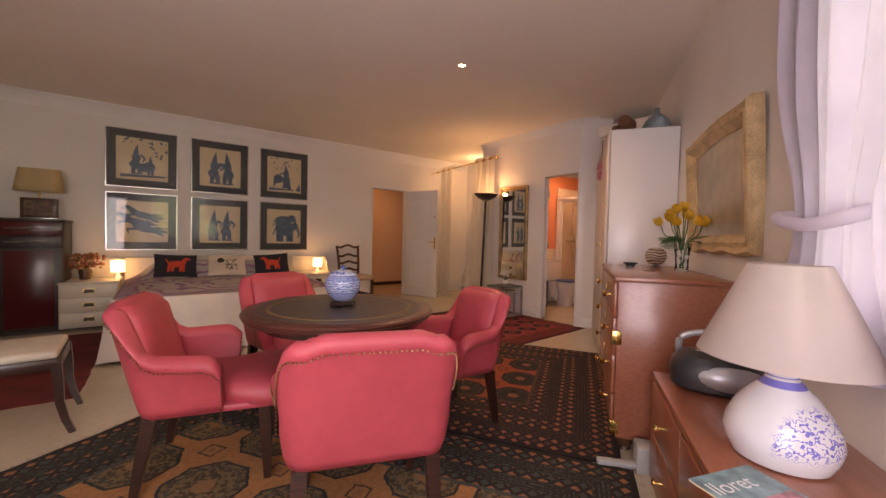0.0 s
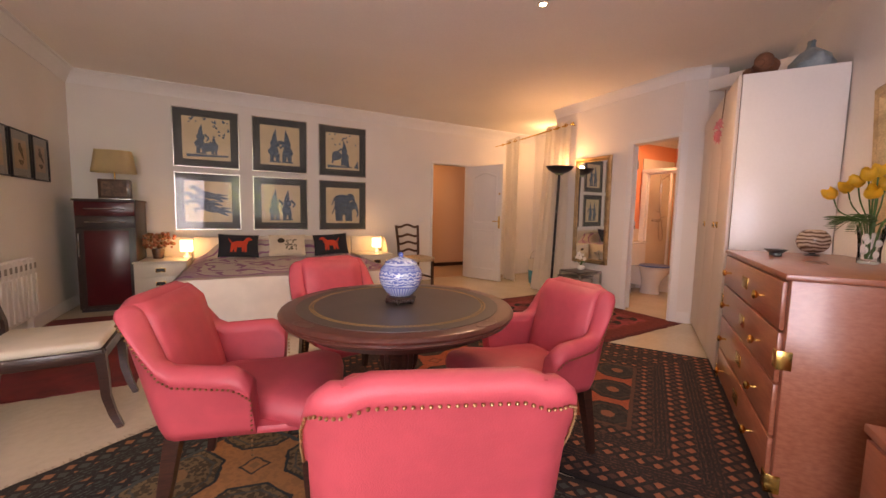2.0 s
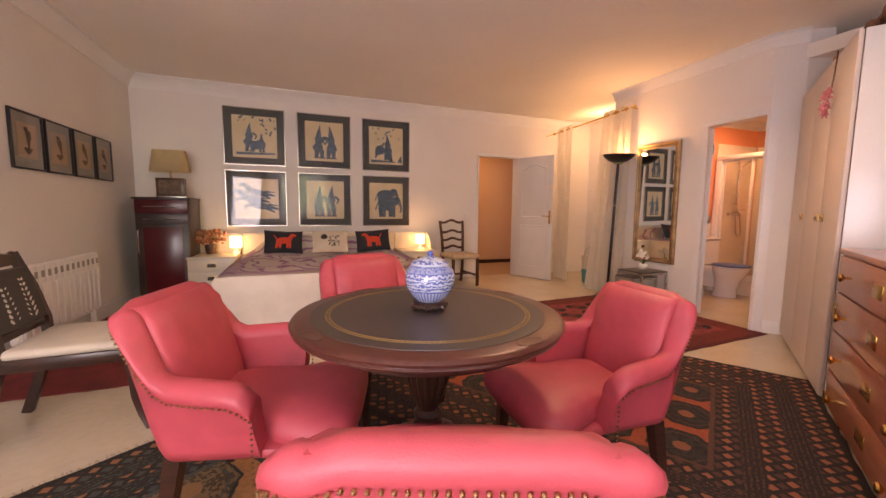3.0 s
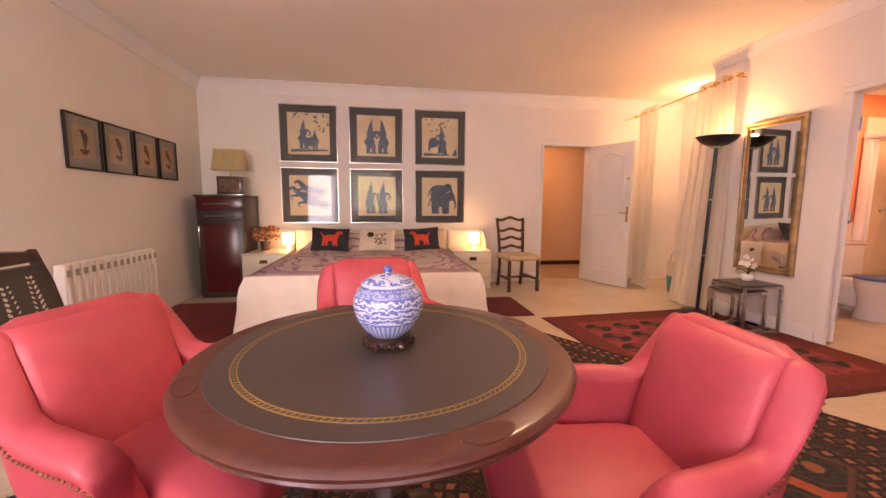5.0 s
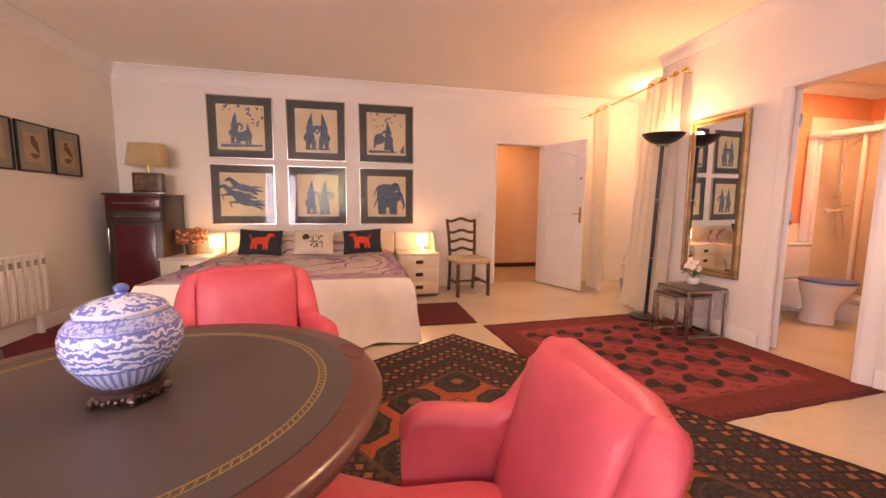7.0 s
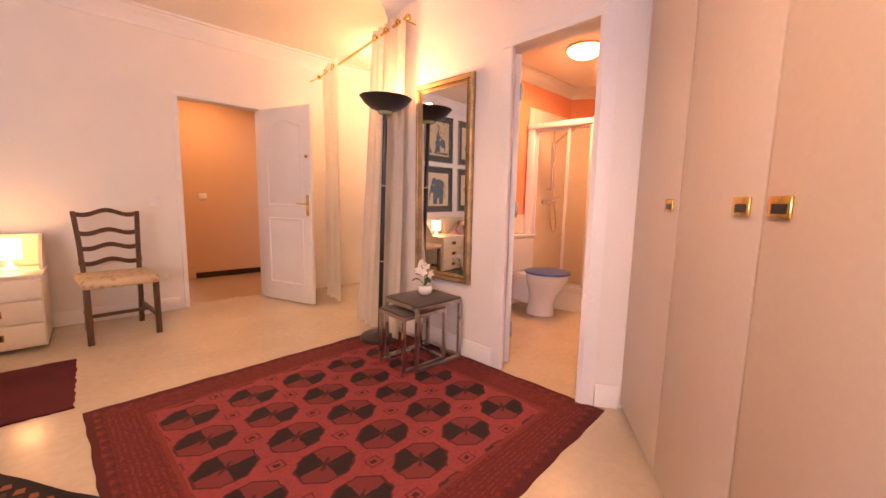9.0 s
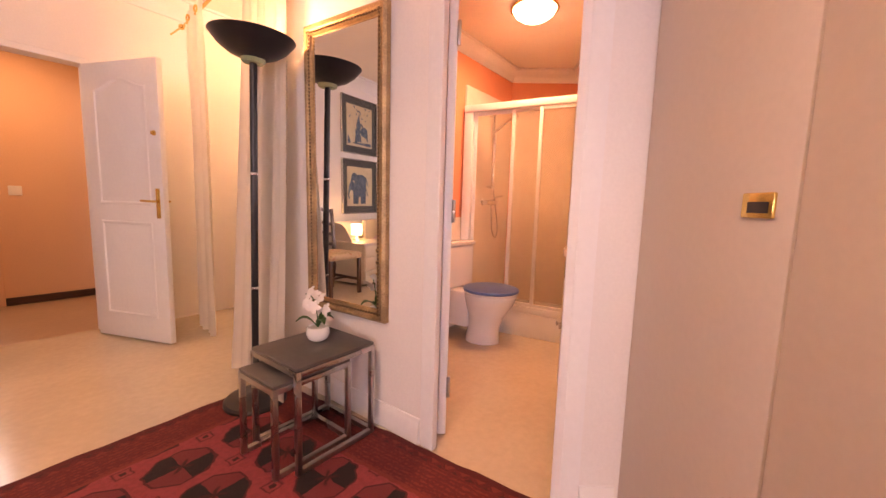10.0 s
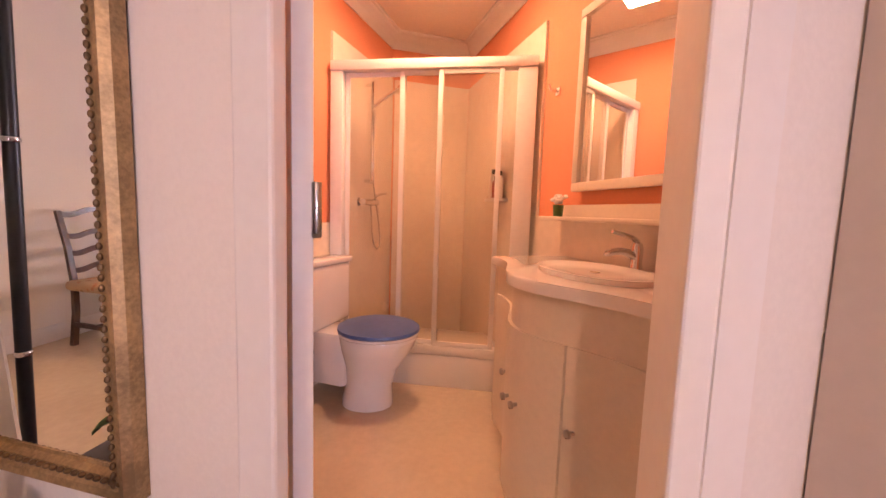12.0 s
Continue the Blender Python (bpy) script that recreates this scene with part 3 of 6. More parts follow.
for r0, r1 in ((0.364, 0.3675), (0.378, 0.3815)):
    lathe([(r0, 0.7483), (r1, 0.7483), (r1, 0.7490), (r0, 0.7490), (r0, 0.7483)], 96, bm, caps=False)
for k in range(150):
    a = 2 * math.pi * k / 150
    c = Matrix.Translation((0.3727 * math.cos(a), 0.3727 * math.sin(a), 0.7487)) @ pose(0, 0, 0, 0, 0, math.degrees(a) + 45)
    bmesh.ops.create_cube(bm, size=1.0, matrix=c @ Matrix.Diagonal((0.0025, 0.010, 0.0006, 1)))
part("gold_tooling", bm, plain("gold_leaf", (0.42, 0.28, 0.10), 0.45, 0.5, grain=300, vary=0.4), table, "gold tooled ring")
for a in (10, 100, 190, 280):
    c = (0.4655 * math.cos(radians(a)), 0.4655 * math.sin(radians(a)), 0)
    bm = bmesh.new()
    loops = []
    for r, z in ((0.0270, 0.7440), (0.0270, 0.7462), (0.0245, 0.7466), (0.0215, 0.7460), (0.0170, 0.7453), (0.004, 0.7452)):
        loops.append([(c[0] + r * 2.1 * math.cos(2 * math.pi * i / 24) * math.cos(radians(a + 90)) - r * math.sin(2 * math.pi * i / 24) * math.sin(radians(a + 90)),
                       c[1] + r * 2.1 * math.cos(2 * math.pi * i / 24) * math.sin(radians(a + 90)) + r * math.sin(2 * math.pi * i / 24) * math.cos(radians(a + 90)), z) for i in range(24)])
    part("counter_well", rings(bm, loops), TABLE_WOOD, table, "shallow oval counter well")
bm = bmesh.new()
loops = []
for r, z in ((0.16, 0.70), (0.15, 0.68), (0.06, 0.665), (0.075, 0.63), (0.090, 0.56), (0.085, 0.48), (0.060, 0.40), (0.042, 0.355), (0.058, 0.335), (0.05, 0.31), (0.065, 0.28), (0.065, 0.16), (0.04, 0.14)):
    flute = 0.06 if 0.38 < z < 0.65 else 0.0
    loops.append([(r * (1 - flute * (1 + math.cos(a * 16))) * math.cos(a), r * (1 - flute * (1 + math.cos(a * 16))) * math.sin(a), z) for a in (2 * math.pi * i / 96 for i in range(96))])
part("pedestal", rings(bm, loops), DARK_WOOD, table, "fluted dark pedestal")
part("apron", lathe([(0.40, 0.66), (0.41, 0.66), (0.41, 0.703), (0.40, 0.703), (0.40, 0.66)], 48, caps=False), DARK_WOOD, table)
for a in (25, 115, 205, 295):
    c, s = math.cos(radians(a)), math.sin(radians(a))
    foot = part("foot", bent([(0.04 * c, 0.04 * s, 0.24), (0.14 * c, 0.14 * s, 0.20), (0.24 * c, 0.24 * s, 0.085), (0.33 * c, 0.33 * s, 0.045)], (0.034, 0.022), 6, 10), DARK_WOOD, table)
    part("castor", ellipsoid(bmesh.new(), (0.345 * c, 0.345 * s, 0.034), (0.022, 0.022, 0.022)), BRASS, foot)

# bed
bed = thing("bed", pose(0.275, 5.0, 0), "double bed with white skirt and purple patterned spread", "bed")
part("mattress", new_box(-0.98, -0.98, 0.06, 0.98, 1.0, 0.535, bevel=0.03), LINEN, bed)
loops = []
N = 200
for t in range(7):
    z = 0.545 - t / 6 * 0.52
    outline = []
    for i in range(N):
        a = i / N * 4
        side, f = int(a), a - int(a)
        w0, y0, y1 = 1.0, -1.01, 0.98
        c = {0: (-w0 + 2 * w0 * f, y0), 1: (w0, y0 + (y1 - y0) * f), 2: (w0 - 2 * w0 * f, y1), 3: (-w0, y1 - (y1 - y0) * f)}[side]
        nrm = {0: (0, -1), 1: (1, 0), 2: (0, 0), 3: (-1, 0)}[side]
        corner = max(0.0, 1 - min(f, 1 - f) / 0.10)
        flare = (t / 6) * (0.055 + 0.020 * math.sin(i * 0.52) + 0.012 * math.sin(i * 1.31)) + 0.012 * math.sin(min(t, 3))
        if t == 0:
            flare = -0.012
        extra = 0.03 * corner * (t / 6)
        prev = {0: (1, 0) if f > 0.5 else (-1, 0), 1: (0, -1) if f < 0.5 else (0, 0), 2: (0, 0), 3: (0, -1) if f > 0.5 else (0, 0)}[side]
        outline.append((c[0] + nrm[0] * flare + prev[0] * (extra + (flare if corner else 0) * corner), c[1] + nrm[1] * flare + prev[1] * (extra + (flare if corner else 0) * corner), z + 0.012 * math.sin(i * 0.9) * (t == 6)))
    loops.append(outline)
part("bed_skirt", rings(bmesh.new(), loops, caps=False), LINEN, bed, "white floor-length bedspread skirt")
g = Graph("purple_spread")
x, y, z = g.axes()
swirl = g.tree.nodes.new("ShaderNodeTexWave")
swirl.wave_type, swirl.rings_direction = "RINGS", "SPHERICAL"
g.put(swirl.inputs["Vector"], g.coord)
for key, value in (("Scale", 2.2), ("Distortion", 9.0), ("Detail", 1.5), ("Detail Scale", 1.6)):
    swirl.inputs[key].default_value = value
mask = g.ramp(swirl.outputs[1], 0.80, 0.90)
border = g.math("MAXIMUM", g.ramp(g.math("ABSOLUTE", x), 0.83, 0.86), g.ramp(y, -0.74, -0.78))
tone = g.mix(g.math("MAXIMUM", g.math("MULTIPLY", mask, 0.95), g.math("MULTIPLY", border, 0.5)), (0.93, 0.84, 0.80), (0.57, 0.28, 0.50))
g.bump(g.noise(300.0), 0.2, 0.003)
SPREAD = g.done(tone, 0.85)
bm = bmesh.new()
rows = []
for j in range(33):
    yy = -0.90 + 1.84 * j / 32
    row = []
    for i in range(33):
        xx = -0.99 + 1.98 * i / 32
        lift = 0.553 + 0.006 * math.sin(xx * 9 + yy * 4) + 0.005 * math.sin(yy * 13 - xx * 5) + 0.20 * smooth_step((yy - 0.58) / 0.24) * smooth_step((0.95 - abs(xx)) / 0.3)
        row.append((xx, yy, lift - 0.03 * smooth_step((abs(xx) - 0.93) / 0.06)))
    rows.append(row)
rings(bm, rows, closed=False)
bmesh.ops.solidify(bm, geom=bm.faces[:], thickness=0.012)
part("bedspread", bm, SPREAD, bed, "cream spread with purple swirls")
bm = bmesh.new()
box(bm, -1.02, 1.02, 0.05, 1.02, 1.10, 0.80, 0.02)
part("headboard", bm, LACQUER, bed, "cream headboard")


def nightstand(m, label, side):
    top = thing("nightstand", m, label, "nightstand", "nightstands beside the bed")
    part("body", new_box(-0.25, -0.24, 0.03, 0.25, 0.28, 0.52, bevel=0.006), LACQUER, top)
    part("top", new_box(-0.26, -0.255, 0.522, 0.26, 0.285, 0.545, bevel=0.006), LACQUER, top)
    for z0, z1 in ((0.05, 0.20), (0.212, 0.36), (0.372, 0.512)):
        front = part("drawer", new_box(-0.242, -0.256, z0, 0.242, -0.238, z1, bevel=0.004), LACQUER, top)
        bm = bmesh.new()
        for x0, x1, a, b in ((-0.048, 0.048, 0.018, 0.024), (-0.048, 0.048, -0.024, -0.018), (-0.048, -0.040, -0.018, 0.018), (0.040, 0.048, -0.018, 0.018)):
            box(bm, x0, -0.262, (z0 + z1) / 2 + a, x1, -0.255, (z0 + z1) / 2 + b, 0.001)
        part("pull", bm, BRASS, front, "recessed brass pull")
        # thin black plate stands in for the shade inside the recessed pull
        part("pull_well_shade", new_box(-0.041, -0.2585, (z0 + z1) / 2 - 0.019, 0.041, -0.2555, (z0 + z1) / 2 + 0.019), BLACK, front)
    # raised back with a swept side panel
    part("back_panel", new_box(-0.25, 0.262, 0.545, 0.25, 0.285, 0.79, bevel=0.004), LACQUER, top)
    outline = [(0.26, 0.545), (0.26, 0.79)] + [(0.26 - 0.30 * (k / 8) ** 0.6 * 1.0, 0.79 - 0.245 * (k / 8) ** 1.6) for k in range(1, 9)]
    x0 = 0.238 * side
    bm = bmesh.new()
    rings(bm, [[(x, y, z) for y, z in outline] for x in (x0 - 0.009, x0 + 0.009)])
    part("side_panel", bm, LACQUER, top, smooth=False)
    return top


nightstand(pose(1.575, 5.83, 0), "cream lacquer nightstand with brass pulls, lamp on top", 1)
nightstand(pose(-1.03, 5.83, 0), "cream lacquer nightstand beside the tall cabinet", -1)

# tall dark red cabinet
cab = thing("tall_cabinet", pose(-1.505, 5.90, 0), "tall dark wood cabinet with glossy dark red door", "cabinet")
bm = bmesh.new()
box(bm, -0.26, -0.27, 0.03, 0.26, 0.27, 1.22, 0.004)
part("body", bm, WENGE, cab)
part("top", new_box(-0.275, -0.30, 1.22, 0.272, 0.275, 1.244, bevel=0.004), WENGE, cab)
part("plinth", new_box(-0.25, -0.26, 0.0, 0.25, 0.26, 0.032), WENGE, cab)
door = part("door", new_box(-0.255, -0.290, 0.045, 0.255, -0.271, 0.925, bevel=0.004), WENGE, cab)
part("door_panel", new_box(-0.185, -0.2955, 0.075, 0.195, -0.2895, 0.900, bevel=0.003), RED_LACQUER, door, "glossy dark red panel")
part("handle", bent([(-0.225, -0.291, 0.62), (-0.225, -0.318, 0.63), (-0.225, -0.318, 0.85), (-0.225, -0.291, 0.86)], 0.006), CHROME, door, "chrome bar handle")
for z0, z1 in ((0.935, 1.055), (1.062, 1.215)):
    d = part("drawer", new_box(-0.255, -0.290, z0, 0.255, -0.271, z1, bevel=0.004), WENGE if z0 < 1 else RED_LACQUER, cab)
    zz = (z0 + z1) / 2
    part("handle", bent([(-0.15, -0.291, zz), (-0.145, -0.312, zz), (0.145, -0.312, zz), (0.15, -0.291, zz)], 0.006), CHROME, d, "chrome bar handle")

# built-in wardrobe
ward = thing("wardrobe", SLANT @ pose(0, 0, 0, 0, 0, 1.15), "cream built-in wardrobe with three plain doors and brass pulls", "wardrobe")
DOOR_PAINT = plain("wardrobe_door_paint", (0.70, 0.60, 0.53), 0.42, grain=50, vary=0.04, bump=0.05, blotch=1.0)
bm = bmesh.new()
box(bm, 0.0, -0.552, 0.0, 0.022, -0.004, 2.15, 0.002)
part("side_panel", bm, plain("wardrobe_side_paint", (0.80, 0.78, 0.76), 0.25, grain=50, vary=0.03, bump=0.03), ward, "white satin side panel")
bm = bmesh.new()
box(bm, 0.022, -0.552, 2.128, 1.510, -0.006, 2.15)
box(bm, 0.022, -0.552, 0.0, 1.510, -0.03, 0.05)
box(bm, 0.022, -0.55, 0.05, 1.510, -0.53, 2.128)
part("carcass", bm, DOOR_PAINT, ward)
for s0, s1, hs in ((0.004, 0.447, 0.385), (0.453, 0.968, 0.540), (0.974, 1.534, 1.055)):
    d = part("door", new_box(s0, 0.0, 0.03, s1, 0.022, 2.148, bevel=0.003), DOOR_PAINT, ward)
    h = part("handle", new_box(hs - 0.040, 0.022, 1.080, hs + 0.040, 0.030, 1.130, bevel=0.003), BRASS, d, "flush brass pull")
    # black sheet laid on the brass imitates the shaded hollow of the pull
    part("handle_well_shade", new_box(hs - 0.030, 0.0301, 1.090, hs + 0.022, 0.0312, 1.112), BLACK, h)

# chest of drawers
chest = thing("chest_of_drawers", slant(-0.915, 0.0), "mahogany campaign chest of drawers with brass fittings", "chest of drawers")
part("body", new_box(-0.635, -0.50, 0.10, 0.635, 0.032, 0.925, bevel=0.004), CHEST_WOOD, chest)
part("top", new_box(-0.648, -0.51, 0.925, 0.648, 0.052, 0.950, bevel=0.005), CHEST_WOOD, chest)
part("plinth", new_box(-0.62, -0.49, 0.07, 0.62, 0.02, 0.10, bevel=0.003), CHEST_WOOD, chest)
for x in (-0.57, 0.57):
    for y in (-0.44, -0.03):
        part("foot", lathe([(0.045, 0.07), (0.042, 0.04), (0.030, 0.015), (0.034, 0.0)], 16, at=(x, y, 0)), BROWN_WOOD, chest)
for z0, z1 in ((0.115, 0.300), (0.310, 0.515), (0.525, 0.720), (0.730, 0.915)):
    d = part("drawer", new_box(-0.61, 0.033, z0, 0.61, 0.050, z1, bevel=0.004), CHEST_WOOD, chest)
    zz = (z0 + z1) / 2
    for x in (-0.38, 0.38):
        part("knob", lathe([(0.006, 0.0), (0.006, 0.022), (0.016, 0.028), (0.020, 0.036), (0.016, 0.043), (0.004, 0.046)], 16), BRASS, d, "brass knob", at=pose(x, 0.050, zz, -90, 0, 0))
    part("escutcheon", new_box(-0.06, 0.0505, zz - 0.03, 0.06, 0.0535, zz + 0.03, bevel=0.001), BRASS, d, "brass plate")
for x in (-0.635, 0.635):
    for z in (0.13, 0.62):
        k = 1 if x > 0 else -1
        bm = bmesh.new()
        box(bm, min(x, x - k * 0.05), 0.051, z - 0.036, max(x, x - k * 0.05), 0.0545, z + 0.036, 0.001)
        box(bm, min(x + k * 0.0005, x + k * 0.004), 0.008, z - 0.036, max(x + k * 0.0005, x + k * 0.004), 0.0545, z + 0.036, 0.001)
        part("brass_corner", bm, BRASS, chest, "brass corner plate")

# low dresser
low = thing("low_dresser", slant(-2.60, -0.33), "low mahogany dresser with brass knobs", "dresser")
part("body", new_box(-0.78, -0.215, 0.06, 0.78, 0.215, 0.512, bevel=0.004), CHEST_WOOD, low)
part("top", new_box(-0.80, -0.228, 0.512, 0.80, 0.228, 0.540, bevel=0.006), CHEST_WOOD, low)
part("plinth", new_box(-0.77, -0.205, 0.0, 0.77, 0.205, 0.06), BROWN_WOOD, low)
for x0, x1 in ((-0.77, -0.265), (-0.255, 0.255), (0.265, 0.77)):
    for z0, z1 in ((0.07, 0.28), (0.29, 0.503)):
        d = part("drawer", new_box(x0, 0.216, z0, x1, 0.230, z1, bevel=0.003), CHEST_WOOD, low)
        part("knob", lathe([(0.006, 0.0), (0.006, 0.015), (0.014, 0.022), (0.014, 0.030), (0.004, 0.034)], 14), BRASS, d, "brass knob", at=pose((x0 + x1) / 2, 0.23, (z0 + z1) / 2, -90, 0, 0))


# framed prints over the bed
def cut_out(outlines, thickness=0.0012):
    bm = bmesh.new()
    for k, outline in enumerate(outlines):
        low_v = [bm.verts.new((x * 1.15, -thickness - 0.00006 * k, z * 1.15)) for x, z in outline]
        bm.faces.new(low_v)
    return bm


def oval(cx, cz, rx, rz, turn=0.0, n=18, wobble=0.0):
    c, s = math.cos(radians(turn)), math.sin(radians(turn))
    pts = []
    for i in range(n):
        a = 2 * math.pi * i / n
        k = 1 + wobble * math.sin(3 * a + cx * 40) + wobble * 0.6 * math.sin(7 * a + cz * 30)
        px, pz = rx * k * math.cos(a), rz * k * math.sin(a)
        pts.append((cx + px * c - pz * s, cz + px * s + pz * c))
    return pts


def limb(x0, z0, x1, z1, w0, w1):
    dx, dz = x1 - x0, z1 - z0
    k = math.hypot(dx, dz)
    nx, nz = -dz / k, dx / k
    return [(x0 + nx * w0, z0 + nz * w0), (x0 - nx * w0, z0 - nz * w0), (x1 - nx * w1, z1 - nz * w1), (x1 + nx * w1, z1 + nz * w1)]


def elephant(cx, cz, k, way=1):
    o = [oval(cx, cz, 0.095 * k, 0.065 * k, 0, 18, 0.03), oval(cx + way * 0.095 * k, cz + 0.035 * k, 0.045 * k, 0.042 * k), oval(cx + way * 0.075 * k, cz + 0.02 * k, 0.028 * k, 0.045 * k)]
    o += [limb(cx + d * k, cz - 0.03 * k, cx + d * k + 0.006, cz - 0.13 * k, 0.021 * k, 0.017 * k) for d in (-0.07, -0.035, 0.03, 0.065)]
    o += [limb(cx + way * 0.125 * k, cz + 0.03 * k, cx + way * 0.15 * k, cz - 0.05 * k, 0.017 * k, 0.009 * k), limb(cx + way * 0.15 * k, cz - 0.05 * k, cx + way * 0.135 * k, cz - 0.085 * k, 0.009 * k, 0.006 * k)]
    o += [limb(cx - way * 0.09 * k, cz + 0.02 * k, cx - way * 0.12 * k, cz - 0.06 * k, 0.005 * k, 0.006 * k)]
    return o


def horse(cx, cz, k):
    return [oval(cx, cz, 0.085 * k, 0.034 * k, -12, 18, 0.05), limb(cx - 0.06 * k, cz + 0.02 * k, cx - 0.12 * k, cz + 0.085 * k, 0.030 * k, 0.016 * k), oval(cx - 0.135 * k, cz + 0.075 * k, 0.030 * k, 0.015 * k, 30),
            limb(cx - 0.07 * k, cz, cx - 0.14 * k, cz - 0.005 * k, 0.014 * k, 0.007 * k), limb(cx - 0.14 * k, cz, cx - 0.125 * k, cz - 0.045 * k, 0.007 * k, 0.005 * k), limb(cx + 0.06 * k, cz - 0.01 * k, cx + 0.17 * k, cz - 0.035 * k, 0.022 * k, 0.006 * k),
            limb(cx + 0.05 * k, cz - 0.02 * k, cx + 0.13 * k, cz - 0.065 * k, 0.018 * k, 0.006 * k), limb(cx + 0.075 * k, cz + 0.01 * k, cx + 0.17 * k, cz + 0.0, 0.010 * k, 0.003 * k)]


def ornament(cx, cz, k, way=1):
    """A plain pointed shape in place of a figure."""
    return [limb(cx, cz + 0.085 * k, cx + way * 0.012 * k, cz + 0.17 * k, 0.022 * k, 0.002 * k), oval(cx, cz + 0.075 * k, 0.026 * k, 0.026 * k), oval(cx, cz + 0.02 * k, 0.042 * k, 0.05 * k, 10 * way, 18, 0.06),
            oval(cx - way * 0.01 * k, cz - 0.06 * k, 0.052 * k, 0.055 * k, -10 * way, 18, 0.08), limb(cx - 0.02 * k, cz - 0.09 * k, cx - 0.03 * k, cz - 0.17 * k, 0.026 * k, 0.016 * k), limb(cx + 0.025 * k, cz - 0.09 * k, cx + 0.03 * k, cz - 0.17 * k, 0.026 * k, 0.016 * k),
            limb(cx + way * 0.04 * k, cz + 0.05 * k, cx + way * 0.085 * k, cz + 0.01 * k, 0.013 * k, 0.009 * k), limb(cx + way * 0.085 * k, cz + 0.01 * k, cx + way * 0.06 * k, cz - 0.03 * k, 0.010 * k, 0.006 * k), limb(cx - 0.05 * k, cz - 0.172 * k, cx + 0.06 * k, cz - 0.172 * k, 0.008 * k, 0.008 * k)]


def sprigs(seed, area, count):
    rnd = random.Random(seed)
    return [oval(rnd.uniform(area[0], area[1]), rnd.uniform(area[2], area[3]), rnd.uniform(0.008, 0.022), rnd.uniform(0.006, 0.012), rnd.uniform(0, 180), 10, 0.2) for _ in range(count)]


MOTIFS = {
    "battling figures under leafy sprigs": ornament(-0.06, 0.0, 0.95, 1) + ornament(0.07, -0.06, 0.62, -1) + sprigs(3, (0.06, 0.22, 0.02, 0.22), 16) + sprigs(4, (-0.22, 0.0, 0.17, 0.23), 5) + [limb(-0.20, -0.195, 0.21, -0.185, 0.016, 0.010)] + [oval(0.02, -0.09, 0.09, 0.05, 10, 18, 0.12)],
    "two facing dancers": ornament(-0.065, 0.0, 1.15, 1) + ornament(0.075, 0.0, 1.15, -1),
    "rider with falling leaves": ornament(0.02, -0.01, 0.95, -1) + [oval(-0.08, -0.06, 0.07, 0.06, 20, 18, 0.1), limb(-0.12, -0.08, -0.14, -0.16, 0.018, 0.01), limb(0.03, -0.12, 0.08, -0.2, 0.05, 0.01), limb(-0.2, -0.20, 0.12, -0.20, 0.018, 0.006), limb(0.18, -0.21, 0.2, -0.12, 0.03, 0.004)] + sprigs(8, (-0.2, 0.22, 0.08, 0.22), 13),
    "three galloping horses": horse(0.0, 0.075, 1.15) + horse(-0.06, 0.0, 1.15) + horse(0.03, -0.08, 1.25),
    "two standing dancers": ornament(-0.075, -0.01, 1.1, 1) + ornament(0.07, -0.01, 1.1, 1),
    "two blue elephants": elephant(-0.01, 0.075, 1.15, 1) + elephant(0.01, -0.04, 1.3, 1),
}
for k, (name, motif) in enumerate(MOTIFS.items()):
    col, row = k % 3, k // 3
    w = (0.752, 0.728, 0.722)[col]
    x = (-0.566, 0.328, 1.217)[col]
    z = (2.082, 1.260)[row]
    h = (0.755, 0.750)[row]
    pic = thing("framed_print", pose(x, Y_B - 0.001, z, 0, 0, 0), "square silver-framed print of " + name, "picture", "prints over the bed")
    bm = bmesh.new()
    a, b, f = w / 2, h / 2, 0.014
    for x0, x1, z0, z1 in ((-a, a, b - f, b), (-a, a, -b, -b + f), (-a, -a + f, -b + f, b - f), (a - f, a, -b + f, b - f)):
        box(bm, x0, -0.028, z0, x1, 0.0, z1, 0.003, 1)
    part("frame", bm, SILVER, pic)
    part("mount", new_box(-a + f, -0.010, -b + f, a - f, -0.002, b - f), MOUNT, pic, "dark grey mount", False)
    part("sheet", new_box(-a + 0.105, -0.013, -b + 0.105, a - 0.105, -0.0101, b - 0.105), PAPER, pic, "cream rice paper", False)
    tagged(part("motif", cut_out(motif, 0.0135), INK, pic, "ink-blue print", False), kind="stuff")
    pane = part("glass", sheet(-a + f, -b + f, a - f, b - f, -0.020), PANE, pic, "", False, keep=True)
    pane.visible_shadow = False

